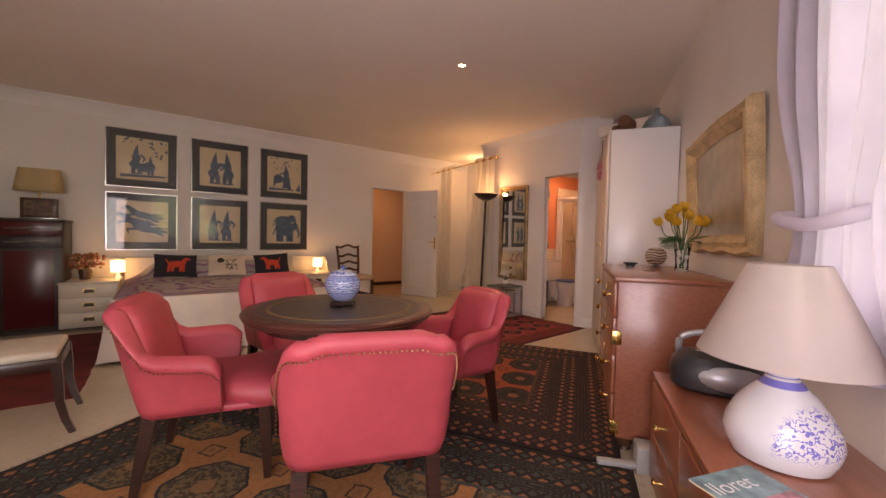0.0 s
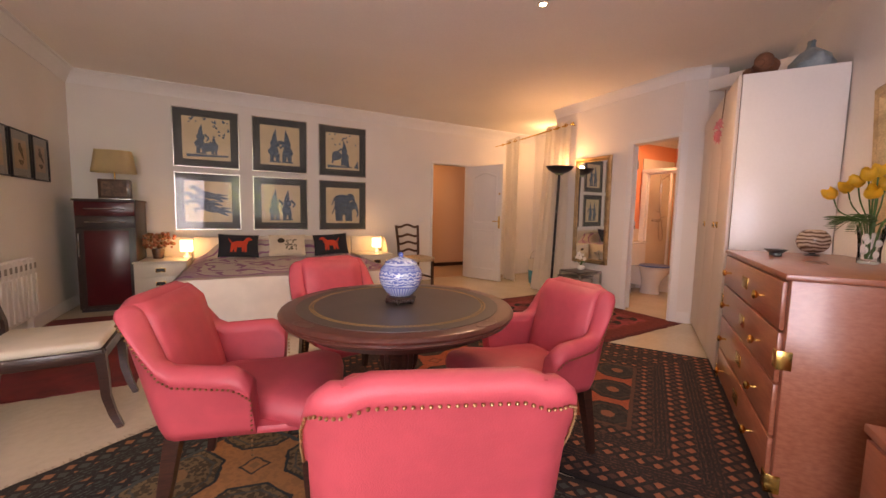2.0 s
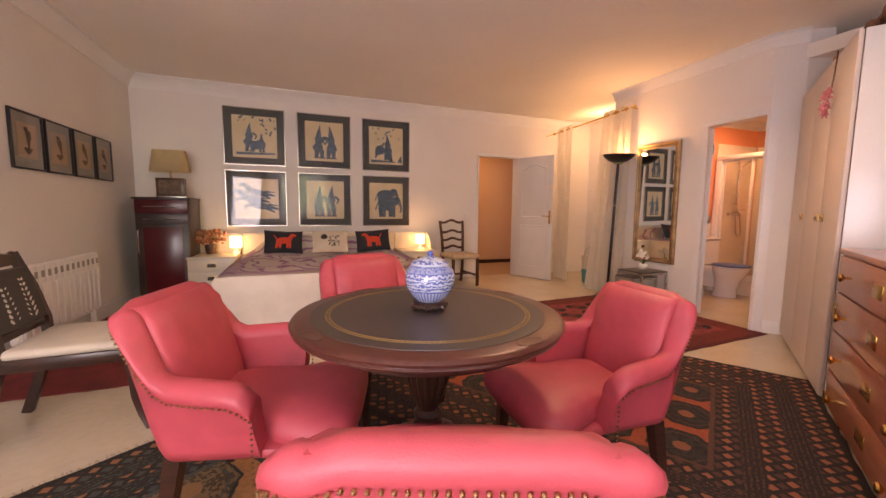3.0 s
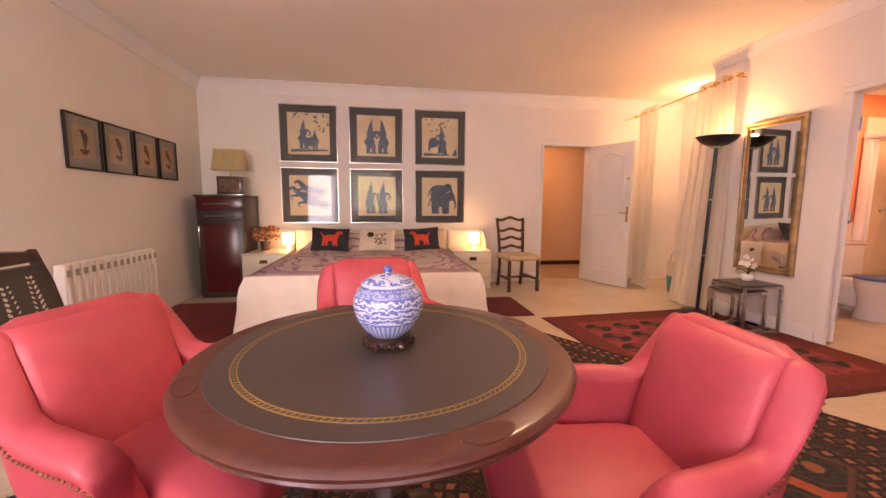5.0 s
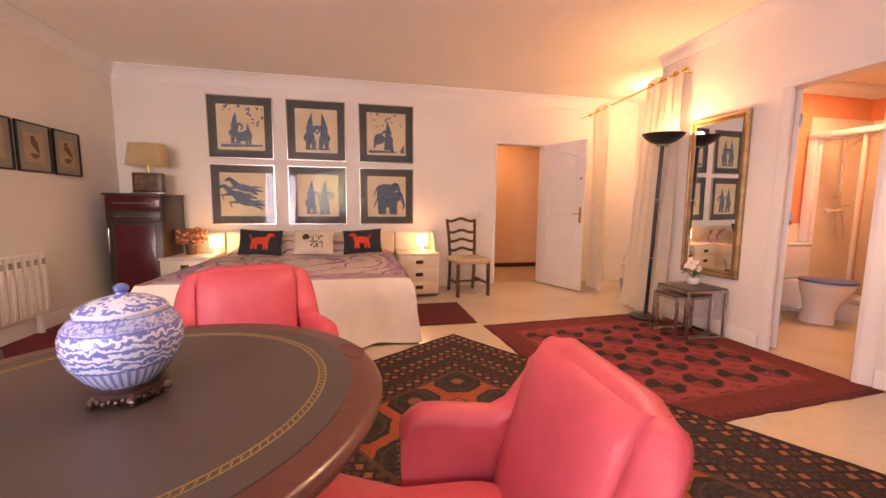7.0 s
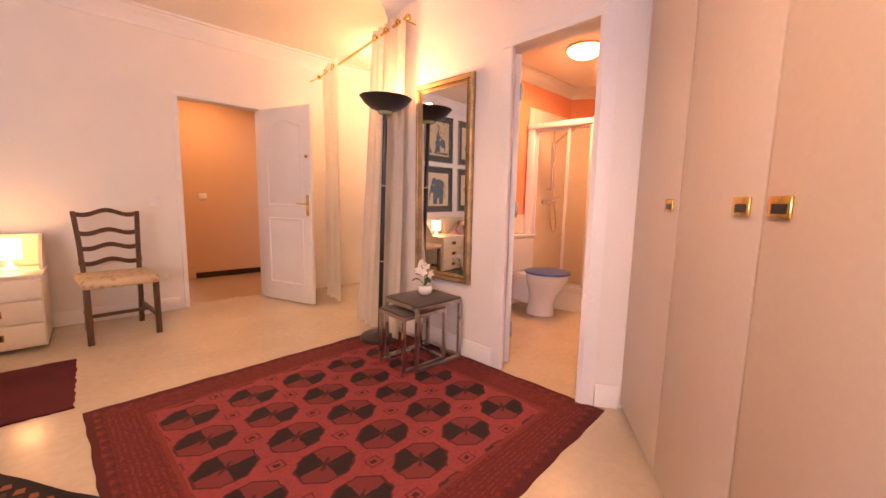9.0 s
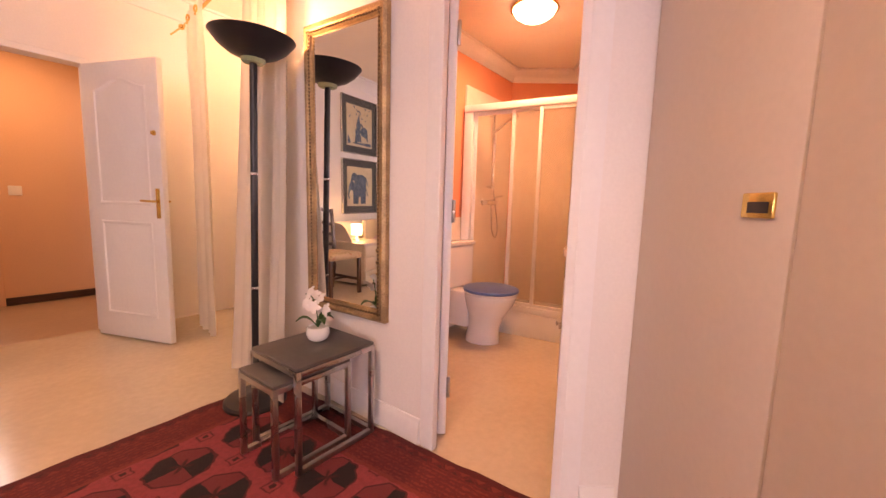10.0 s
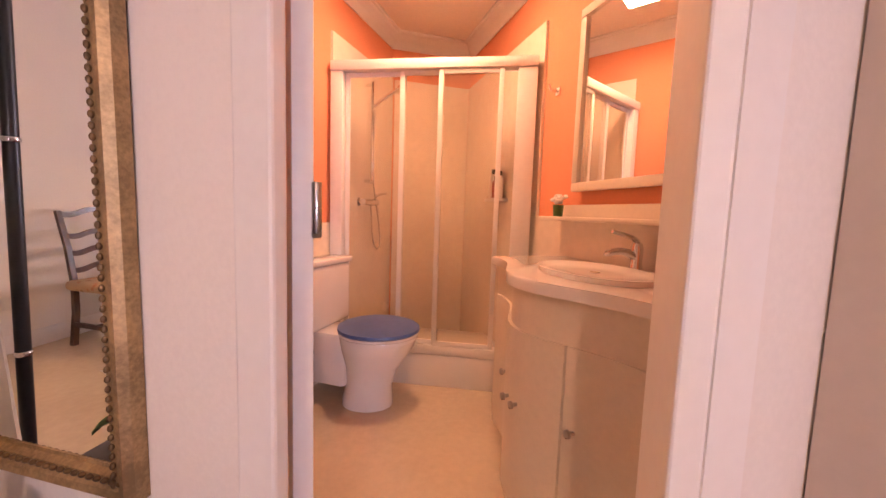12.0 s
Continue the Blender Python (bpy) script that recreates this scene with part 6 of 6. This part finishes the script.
part("foot", lathe([(0.035, 0.0), (0.035, 0.004), (0.014, 0.010), (0.014, 0.018)], 24), PLASTIC_DARK, bowl)
ash = thing("ashtray", slant(-0.60, -0.13, 0.950), "small dark metal dish", "dish")
part("dish", lathe([(0.030, 0.0), (0.028, 0.012), (0.050, 0.030), (0.055, 0.034), (0.049, 0.034), (0.02, 0.020)], 28), plain("pewter", (0.12, 0.14, 0.14), 0.4, 0.6), ash)

tl = thing("table_lamp", slant(-2.465, -0.315, 0.540), "blue-flowered white ceramic lamp with pale cone shade", "lamp")
g = Graph("blue_flower_glaze")
x, y, z = g.axes()
facing_room = g.ramp(g.math("ADD", g.math("MULTIPLY", x, -0.93), g.math("MULTIPLY", y, -0.36)), 0.074, 0.092)
swirl = g.tree.nodes.new("ShaderNodeTexWave")
swirl.wave_type, swirl.rings_direction = "RINGS", "SPHERICAL"
g.put(swirl.inputs["Vector"], g.stretched(1, 1, 1))
for key, value in (("Scale", 30.0), ("Distortion", 14.0), ("Detail", 2.0), ("Detail Scale", 1.6)):
    swirl.inputs[key].default_value = value
spray = g.math("MULTIPLY", g.math("MULTIPLY", facing_room, g.ramp(swirl.outputs[1], 0.70, 0.84)), g.band(z, 0.055, 0.195, 0.02))
neck = g.math("MAXIMUM", g.band(z, 0.208, 0.226, 0.001), g.band(z, 0.232, 0.235, 0.001))
g.shader.inputs["Coat Weight"].default_value = 0.4
part("base", lathe([(0.085, 0.0), (0.110, 0.006), (0.126, 0.040), (0.132, 0.070), (0.125, 0.105), (0.102, 0.150), (0.072, 0.190), (0.050, 0.212), (0.034, 0.235), (0.024, 0.262), (0.021, 0.285), (0.024, 0.300), (0.01, 0.304)], 56), g.done(g.mix(g.math("MAXIMUM", spray, neck), (0.72, 0.72, 0.74), (0.19, 0.18, 0.58)), 0.12), tl, "glazed white base with blue flowers")
part("stem", tube([(0, 0, 0.30), (0, 0, 0.42)], 0.006), BRASS, tl)
bm = lathe([(0.205, 0.285), (0.090, 0.545)], 56, caps=False)
bmesh.ops.solidify(bm, geom=bm.faces[:], thickness=0.002)
part("shade", bm, SHADE_WHITE, tl, "pale cone lampshade")
bm = bmesh.new()
for k in range(3):
    a = 2.09 * k
    tube([(0, 0, 0.42), (0.094 * math.cos(a), 0.094 * math.sin(a), 0.535)], 0.002, 5, bm)
part("spider", bm, BRASS, tl)

bb = thing("boombox", slant(-1.93, -0.31, 0.540, 262) @ Matrix.Scale(1.22, 4), "charcoal and silver portable stereo with carrying handle", "stereo")
bm = bmesh.new()
loops = []
for k, z in ((0.80, 0.0), (0.97, 0.012), (1.0, 0.05), (0.95, 0.085), (0.80, 0.112), (0.45, 0.125)):
    loops.append([(0.135 * k * math.copysign(abs(math.cos(q)) ** 0.75, math.cos(q)), 0.105 * k * math.copysign(abs(math.sin(q)) ** 0.8, math.sin(q)), z) for q in (2 * math.pi * i / 40 for i in range(40))])
rings(bm, loops)
part("body", bm, PLASTIC_DARK, bb)
part("front", ellipsoid(bmesh.new(), (0.02, -0.066, 0.056), (0.105, 0.050, 0.050), None, 24, 14), PLASTIC_GREY, bb, "silver speaker front")
part("disc_lid", ellipsoid(bmesh.new(), (0.035, 0.01, 0.108), (0.075, 0.065, 0.022), None, 24, 10), PLASTIC_GREY, bb, "silver disc lid")
for k in range(5):
    part("button", lathe([(0.011, 0.0), (0.011, 0.006), (0.008, 0.009), (0.002, 0.009)], 12), CHROME, bb, "chrome button", at=pose(-0.085 + 0.012 * (k % 2), -0.045 + 0.022 * k, 0.100, 0, -25, 0))
part("dial", lathe([(0.018, 0.0), (0.018, 0.008), (0.012, 0.012), (0.002, 0.012)], 20), CHROME, bb, "", at=pose(-0.045, -0.01, 0.116, 0, -8, 0))
part("handle", bent([(-0.10, 0.055, 0.08), (-0.095, 0.06, 0.15), (0.0, 0.065, 0.175), (0.095, 0.06, 0.15), (0.10, 0.055, 0.08)], 0.011, 6, 8), PLASTIC_GREY, bb)

mag = thing("magazine", slant(-2.74, -0.215, 0.5405, -52), "teal and pink magazine lying on the dresser", "magazine")
part("pages", new_box(-0.105, -0.145, 0.0, 0.105, 0.145, 0.005, bevel=0.001), PAPER, mag, "", False)
cover = part("cover", new_box(-0.106, -0.146, 0.005, 0.106, 0.146, 0.0058), plain("magazine_cover", (0.22, 0.36, 0.38), 0.3, grain=12, vary=0.6, bump=0.0, blotch=18), mag, "teal printed cover", False)
font = bpy.data.curves.new("lettering", "FONT")
font.body, font.size, font.extrude = "lloret", 0.062, 0.0002
font.materials.append(plain("white_print", (0.8, 0.8, 0.8), 0.4))
word = new("lettering", font)
word.parent = cover
word.matrix_basis = pose(-0.095, 0.075, 0.0061)
part("cover_picture", new_box(-0.02, -0.13, 0.0059, 0.098, 0.04, 0.0062), plain("pink_photo", (0.55, 0.22, 0.24), 0.3, grain=25, vary=0.6, bump=0.0, blotch=22), cover, "pink cover picture", False)

# clutter between chest and dresser
box_t = thing("white_box", slant(-1.67, -0.16, 0.0, 4), "white plastic adaptor box on the floor", "box")
part("case", new_box(-0.055, -0.10, 0.0, 0.055, 0.10, 0.13, bevel=0.008), plain("white_plastic", (0.45, 0.45, 0.43), 0.4), box_t)
strip = thing("power_strip", slant(-1.70, 0.0, 0.010, 8) @ Matrix.Scale(0.7, 4), "white power strip with a black cable", "power strip")
part("case", new_box(-0.03, -0.13, 0.0, 0.03, 0.17, 0.035, bevel=0.006), bpy.data.materials["white_plastic"], strip)
part("cable", bent([(0.01, -0.1, 0.03), (0.06, -0.04, 0.012), (0.02, 0.05, 0.04), (0.09, 0.12, 0.012), (0.04, 0.19, 0.006)], 0.004, 8, 6), BLACK, strip, "black cable")

# on top of the wardrobe
toy = thing("soft_toy", slant(0.12, -0.14, 2.15), "brown plush toy lying on the wardrobe", "soft toy")
bm = bmesh.new()
for at, size in (((0, 0, 0.06), (0.13, 0.08, 0.06)), ((-0.12, 0.03, 0.07), (0.06, 0.055, 0.055)), ((-0.16, 0.06, 0.05), (0.03, 0.03, 0.025)), ((0.08, 0.09, 0.03), (0.06, 0.03, 0.03)), ((-0.03, 0.10, 0.03), (0.06, 0.03, 0.03))):
    ellipsoid(bm, at, size, None, 14, 10)
part("body", bm, plain("brown_plush", (0.20, 0.085, 0.045), 0.95, grain=140, vary=0.4, bump=0.8), toy)
bag = thing("blue_bag", slant(0.22, -0.40, 2.15), "crumpled blue-grey plastic bag on the wardrobe", "bag")
bm = bmesh.new()
loops = []
for k, z in ((0.9, 0.0), (1.0, 0.05), (0.85, 0.10), (0.45, 0.15), (0.14, 0.18), (0.10, 0.23)):
    loops.append([((0.20 * k + 0.015 * math.sin(5 * q + z * 40)) * math.cos(q), (0.12 * k + 0.012 * math.sin(7 * q + z * 60)) * math.sin(q), z) for q in (2 * math.pi * i / 40 for i in range(40))])
part("body", rings(bm, loops), plain("blue_grey_plastic", (0.26, 0.33, 0.36), 0.4, grain=30, vary=0.3, bump=0.5), bag)
rib = thing("pink_feather_duster", slant(0.30, 0.034, 1.98), "pink feather duster hanging from the wardrobe", "duster")
part("stick", bent([(0.0, 0.018, 0.16), (0.03, 0.020, 0.02), (0.06, 0.022, -0.05)], 0.004), BROWN_WOOD, rib)
bm = bmesh.new()
rnd = random.Random(9)
for _ in range(40):
    t = rnd.random()
    ellipsoid(bm, (0.06 + 0.10 * t, 0.03 + rnd.uniform(-0.008, 0.02), -0.06 - 0.16 * t), (0.008, 0.006, 0.03), pose(0, 0, 0, rnd.uniform(-50, 50), rnd.uniform(-20, 70), 0), 6, 4)
part("feathers", bm, plain("pink_feather", (0.60, 0.20, 0.22), 0.9, vary=0.3), rib)

# ---- bathroom ----
S0, S1 = Vector((5.615, Y_BATH - 0.02, 0)), Vector((5.806, 3.035, 0))
run = S1 - S0
L = run.length
SHOWER = Matrix.Translation(S0) @ Matrix.Rotation(math.atan2(run.y, run.x), 4, "Z")
sh = thing("shower_enclosure", SHOWER, "white-framed sliding shower screen with hazy panels", "shower")
part("tray", new_box(0.0, 0.034, 0.0, L, 0.62, 0.16, bevel=0.012), PORCELAIN, sh, "white shower tray")
part("step", new_box(0.0, -0.030, 0.0, L, 0.032, 0.20, bevel=0.006), PORCELAIN, sh, "white tiled step")
part("sill", new_box(0.0, -0.035, 0.202, L, 0.032, 0.258, bevel=0.004), TRIM, sh)
part("header", new_box(0.0, -0.04, 1.878, L, 0.045, 1.935, bevel=0.005), TRIM, sh, "white top rail")
for x0, x1 in ((0.0, 0.075), (L - 0.105, L)):
    part("post", new_box(x0, -0.032, 0.258, x1, 0.032, 1.878, bevel=0.003), TRIM, sh, "broad white side post")
for x0, x1, y in ((0.08, 0.45, 0.014), (0.42, 0.68, -0.004), (0.65, 1.02, -0.022)):
    bm = bmesh.new()
    for q0, q1, z0, z1 in ((x0, x0 + 0.028, 0.260, 1.876), (x1 - 0.028, x1, 0.260, 1.876), (x0 + 0.028, x1 - 0.028, 0.260, 0.286), (x0 + 0.028, x1 - 0.028, 1.850, 1.876)):
        box(bm, q0, y - 0.008, z0, q1, y + 0.008, z1, 0.002)
    fr = part("sliding_panel", bm, TRIM, sh, "white framed panel")
    part("pane", sheet(x0 + 0.026, 0.284, x1 - 0.026, 1.852, y), SHOWER_PANE, fr, "hazy plastic pane", False, keep=True)
structure("tiles_shower", new_box(S_BATH - 0.016, -0.462, 0, S_BATH - 0.001, D_BATH - 0.02, 2.12), TILE, "cream shower wall tiles", "tiles", SLANT)
structure("tiles_shower_side", new_box(5.62, Y_BATH - 0.018, 0, 6.462, Y_BATH - 0.001, 2.12), TILE, "cream shower wall tiles", "tiles")
structure("tiles_shower_slanted", new_box(3.16, -0.479, 0, S_BATH - 0.02, -0.462, 2.12), TILE, "cream shower wall tiles", "tiles", SLANT)
hs = thing("shower_set", pose(6.02, Y_BATH - 0.020, 0.0), "chrome shower rail with hand shower and mixer", "shower set")
part("rail", tube([(0, -0.05, 1.25), (0, -0.05, 1.95)], 0.010), CHROME, hs)
for z in (1.27, 1.93):
    part("bracket", tube([(0, 0.008, z), (0, -0.05, z)], 0.012), CHROME, hs)
part("hand_shower", bent([(0.0, -0.06, 1.78), (0.02, -0.13, 1.84), (0.04, -0.22, 1.90)], (0.012, 0.014), 5, 10), CHROME, hs)
part("shower_head", lathe([(0.012, 0.03), (0.034, 0.012), (0.038, 0.0), (0.01, -0.003)], 20), CHROME, hs, "", at=pose(0.045, -0.245, 1.90, -35, 10, 0))
mixer = part("mixer", tube([(-0.10, -0.045, 1.12), (0.10, -0.045, 1.12)], 0.023, 14), CHROME, hs)
part("lever", bent([(0.0, -0.06, 1.13), (0.0, -0.10, 1.17), (0.0, -0.17, 1.185)], 0.009, 5, 8), CHROME, mixer)
for x in (-0.08, 0.08):
    part("inlet", lathe([(0.03, 0.0), (0.03, 0.008), (0.014, 0.014), (0.014, 0.05)], 16), CHROME, mixer, "", at=pose(x, 0.006, 1.12, 90, 0, 0))
part("hose", bent([(0.0, -0.05, 1.10), (0.02, -0.06, 0.85), (0.07, -0.07, 0.78), (0.11, -0.07, 0.86), (0.08, -0.06, 1.05), (0.02, -0.055, 1.30), (0.0, -0.07, 1.76)], 0.007, 8, 8), CHROME, hs, "chrome hose")
caddy = thing("shampoo_rack", slant(3.62, -0.462, 1.15, 0), "white wire rack with shampoo bottles in the shower", "rack")
part("rack", new_box(-0.09, 0.003, 0.0, 0.09, 0.10, 0.02, bevel=0.004), TRIM, caddy)
for x, h, m in ((-0.05, 0.20, TRIM), (0.01, 0.17, plain("red_bottle", (0.4, 0.08, 0.06), 0.3)), (0.06, 0.22, TRIM)):
    bt = part("bottle", lathe([(0.024, 0.02), (0.026, 0.03), (0.026, h * 0.75), (0.012, h * 0.85)], 14, at=(x, 0.05, 0.0)), m, caddy)
    part("cap", lathe([(0.013, h * 0.85), (0.013, h), (0.002, h)], 12, at=(x, 0.05, 0.0)), PLASTIC_DARK, bt)

wc = thing("toilet", pose(5.39, Y_BATH - 0.02, 0.0) @ Matrix.Diagonal((1.10, 0.79, 1, 1)), "white toilet with a blue lid", "toilet")
def egg(cy, rx, ry, z, n=36, front=1.0):
    return [(rx * math.cos(q), cy + ry * math.sin(q) * (front if math.sin(q) < 0 else 0.8), z) for q in (2 * math.pi * i / n for i in range(n))]
part("pan", rings(bmesh.new(), [egg(-0.47, 0.115, 0.20, 0.0), egg(-0.47, 0.112, 0.20, 0.03), egg(-0.48, 0.098, 0.185, 0.12), egg(-0.50, 0.115, 0.21, 0.22), egg(-0.53, 0.165, 0.27, 0.32), egg(-0.54, 0.182, 0.295, 0.385), egg(-0.54, 0.178, 0.29, 0.40)]), PORCELAIN, wc)
part("seat", rings(bmesh.new(), [egg(-0.54, 0.184, 0.297, 0.402), egg(-0.54, 0.190, 0.303, 0.408), egg(-0.54, 0.186, 0.298, 0.418)]), PORCELAIN, wc)
part("lid", rings(bmesh.new(), [egg(-0.54, 0.188, 0.300, 0.420), egg(-0.54, 0.196, 0.312, 0.428), egg(-0.54, 0.194, 0.308, 0.442), egg(-0.54, 0.15, 0.25, 0.449), egg(-0.54, 0.04, 0.07, 0.452)]), BLUE_SEAT, wc, "mottled blue lid")
part("neck", new_box(-0.10, -0.38, 0.10, 0.10, -0.02, 0.40, bevel=0.03), PORCELAIN, wc)
tank = part("tank", new_box(-0.19, -0.185, 0.40, 0.19, -0.003, 0.75, bevel=0.025, segments=3), PORCELAIN, wc)
part("tank_lid", new_box(-0.20, -0.195, 0.75, 0.20, 0.0, 0.785, bevel=0.012), PORCELAIN, tank)
part("flush_button", lathe([(0.022, 0.785), (0.022, 0.792), (0.004, 0.794)], 18, at=(0, -0.09, 0)), CHROME, tank)
bin_t = thing("pedal_bin", pose(4.95, 3.98, 0), "tall dark pedal bin beside the toilet", "bin")
part("body", lathe([(0.085, 0.0), (0.09, 0.02), (0.09, 0.40), (0.08, 0.40)], 28), PLASTIC_DARK, bin_t)
part("lid", lathe([(0.092, 0.402), (0.09, 0.43), (0.05, 0.455), (0.004, 0.46)], 28), BROWN_WOOD, bin_t)

van = thing("vanity_unit", slant(2.30, -0.46), "cream bow-fronted washbasin cabinet", "washbasin cabinet")
def bow(grow, n=20):
    pts = [(-0.52 - grow, 0.0), (0.52 + grow, 0.0)]
    for i in range(n + 1):
        t = i / n
        x = 0.52 + grow - (1.04 + 2 * grow) * t
        pts.append((x, 0.37 + grow + 0.16 * math.sin(math.pi * smooth_step(t)) ** 1.5))
    return pts
part("cabinet", prism(bow(0.0), 0.08, 0.835), LACQUER, van, smooth=True)
part("plinth", prism(bow(-0.05), 0.0, 0.08), LACQUER, van)
top_ob = part("counter", prism(bow(0.025), 0.835, 0.872, bevel=0.012), PORCELAIN, van, "cream marble counter")
part("basin", rings(bmesh.new(), [[(rx * math.cos(q), 0.255 + ry * math.sin(q), z) for q in (2 * math.pi * i / 40 for i in range(40))] for rx, ry, z in ((0.235, 0.165, 0.8722), (0.24, 0.17, 0.890), (0.222, 0.155, 0.891), (0.20, 0.14, 0.880), (0.10, 0.07, 0.877))]), PORCELAIN, top_ob, "oval basin")
part("drain", lathe([(0.018, 0.874), (0.018, 0.880), (0.004, 0.880)], 16, at=(0, 0.255, 0)), CHROME, top_ob)
def bow_y(x):
    t = (0.52 - x) / 1.04
    return 0.37 + 0.16 * math.sin(math.pi * smooth_step(t)) ** 1.5


for x0, x1, knobs in ((-0.50, -0.185, (-0.215,)), (-0.178, 0.178, (-0.03, 0.03)), (0.185, 0.50, (0.215,))):
    pts = [x0 + (x1 - x0) * i / 8 for i in range(9)]
    d = part("door", prism([(x, bow_y(x) - 0.004) for x in pts] + [(x, bow_y(x) + 0.012) for x in pts[::-1]], 0.12, 0.70), LACQUER, van)
    for kx in knobs:
        part("knob", lathe([(0.006, 0.0), (0.006, 0.012), (0.013, 0.018), (0.012, 0.026), (0.003, 0.029)], 12), STEEL, d, "small dull metal knob", at=pose(kx, bow_y(kx) + 0.011, 0.46, -90, 0, 0))
tap = thing("basin_tap", slant(2.33, -0.40, 0.873), "chrome single-lever basin tap", "tap")
part("body", lathe([(0.026, 0.0), (0.024, 0.01), (0.020, 0.03), (0.021, 0.09), (0.016, 0.105), (0.004, 0.108)], 20), CHROME, tap)
part("spout", bent([(0, 0.01, 0.055), (0, 0.06, 0.075), (0, 0.12, 0.070), (0, 0.125, 0.058)], (0.015, 0.011), 5, 10), CHROME, tap)
part("lever", bent([(0, 0.0, 0.108), (0, 0.03, 0.125), (0, 0.11, 0.145)], (0.011, 0.007), 5, 8), CHROME, tap)
bmir = thing("bathroom_mirror", slant(2.26, -0.462, 1.592, 180), "white-framed bathroom mirror over the basin", "mirror")
bm = bmesh.new()
for x0, x1, z0, z1 in ((-0.55, 0.55, 0.37, 0.41), (-0.55, 0.55, -0.41, -0.37), (-0.55, -0.51, -0.37, 0.37), (0.51, 0.55, -0.37, 0.37)):
    box(bm, x0, -0.026, z0, x1, 0.0, z1, 0.005)
part("frame", bm, LACQUER, bmir)
part("mirror_glass", new_box(-0.512, -0.012, -0.372, 0.512, -0.003, 0.372), MIRROR, bmir, "", False)
shelf = thing("bathroom_shelf", slant(2.30, -0.462, 1.045), "narrow white shelf under the mirror", "shelf")
part("board", new_box(-0.62, 0.002, 0.0, 0.62, 0.125, 0.018, bevel=0.005), LACQUER, shelf)
part("splash", new_box(-0.60, 0.0, 0.018, 0.60, 0.014, 0.075), LACQUER, shelf)
pot = thing("tiny_flower_pot", slant(2.83, -0.39, 1.063), "tiny white artificial flowers in a glass", "flowers")
part("glass", lathe([(0.022, 0.0), (0.026, 0.055), (0.02, 0.055)], 16), GREEN, pot)
bm = bmesh.new()
rnd = random.Random(3)
for _ in range(16):
    ellipsoid(bm, (rnd.uniform(-0.03, 0.03), rnd.uniform(-0.03, 0.03), 0.065 + rnd.uniform(0, 0.035)), (0.013, 0.013, 0.010), None, 7, 5)
part("bloom", bm, PETAL, pot)
hook = thing("wall_hook", slant(3.03, -0.479, 1.71), "small chrome double wall hook", "hook")
part("plate", new_box(-0.02, 0.0, -0.02, 0.02, 0.008, 0.02, bevel=0.003), CHROME, hook)
part("prong", bent([(0, 0.006, 0), (0.0, 0.045, 0.005), (0.0, 0.055, 0.03)], 0.006), CHROME, hook)
dome = thing("bath_ceiling_light", pose(5.42, 3.54, H_BATH), "round lit glass ceiling light", "ceiling light")
part("rim", lathe([(0.165, 0.0), (0.168, -0.012), (0.155, -0.016), (0.15, 0.0)], 40), BRASS, dome)
part("dome", lathe([(0.152, -0.012), (0.135, -0.045), (0.095, -0.072), (0.05, -0.086), (0.005, -0.09)], 40), DOME, dome, "glowing glass dome")

# ---- room beyond the corridor ----
g = Graph("dark_floral_fabric")
blob = g.ramp(g.voronoi(9.0), 0.22, 0.42)
DARK_FLORAL = g.done(g.mix(blob, g.mix(g.ramp(g.noise(5.0), 0.45, 0.55), (0.38, 0.20, 0.10), (0.40, 0.35, 0.22)), (0.055, 0.052, 0.040)), 0.9)
sofa = thing("floral_sofa", pose(3.15, 9.62, 0), "dark floral fabric sofa in the far room", "sofa")
part("seat", new_box(-0.75, -0.42, 0.12, 0.75, 0.40, 0.45, bevel=0.05, segments=3), DARK_FLORAL, sofa)
part("backrest", new_box(-0.75, 0.22, 0.45, 0.75, 0.46, 1.0, bevel=0.08, segments=3), DARK_FLORAL, sofa)
for x in (-0.80, 0.68):
    part("arm", new_box(x, -0.42, 0.12, x + 0.14, 0.40, 0.66, bevel=0.05, segments=3), DARK_FLORAL, sofa)
for x in (-0.65, 0.65):
    for y in (-0.34, 0.36):
        part("foot", lathe([(0.03, 0.0), (0.04, 0.12)], 10, at=(x, y, 0)), DARK_WOOD, sofa)
sb = thing("framed_picture", pose(3.35, 10.795, 1.56), "dark framed picture on the far wall", "picture")
part("frame", new_box(-0.4, -0.03, -0.30, 0.4, 0.0, 0.30, bevel=0.01), BROWN_WOOD, sb)
part("sheet", new_box(-0.37, -0.034, -0.27, 0.37, -0.031, 0.26), plain("dim_canvas", (0.30, 0.30, 0.24), 0.8, vary=0.4, blotch=6), sb)
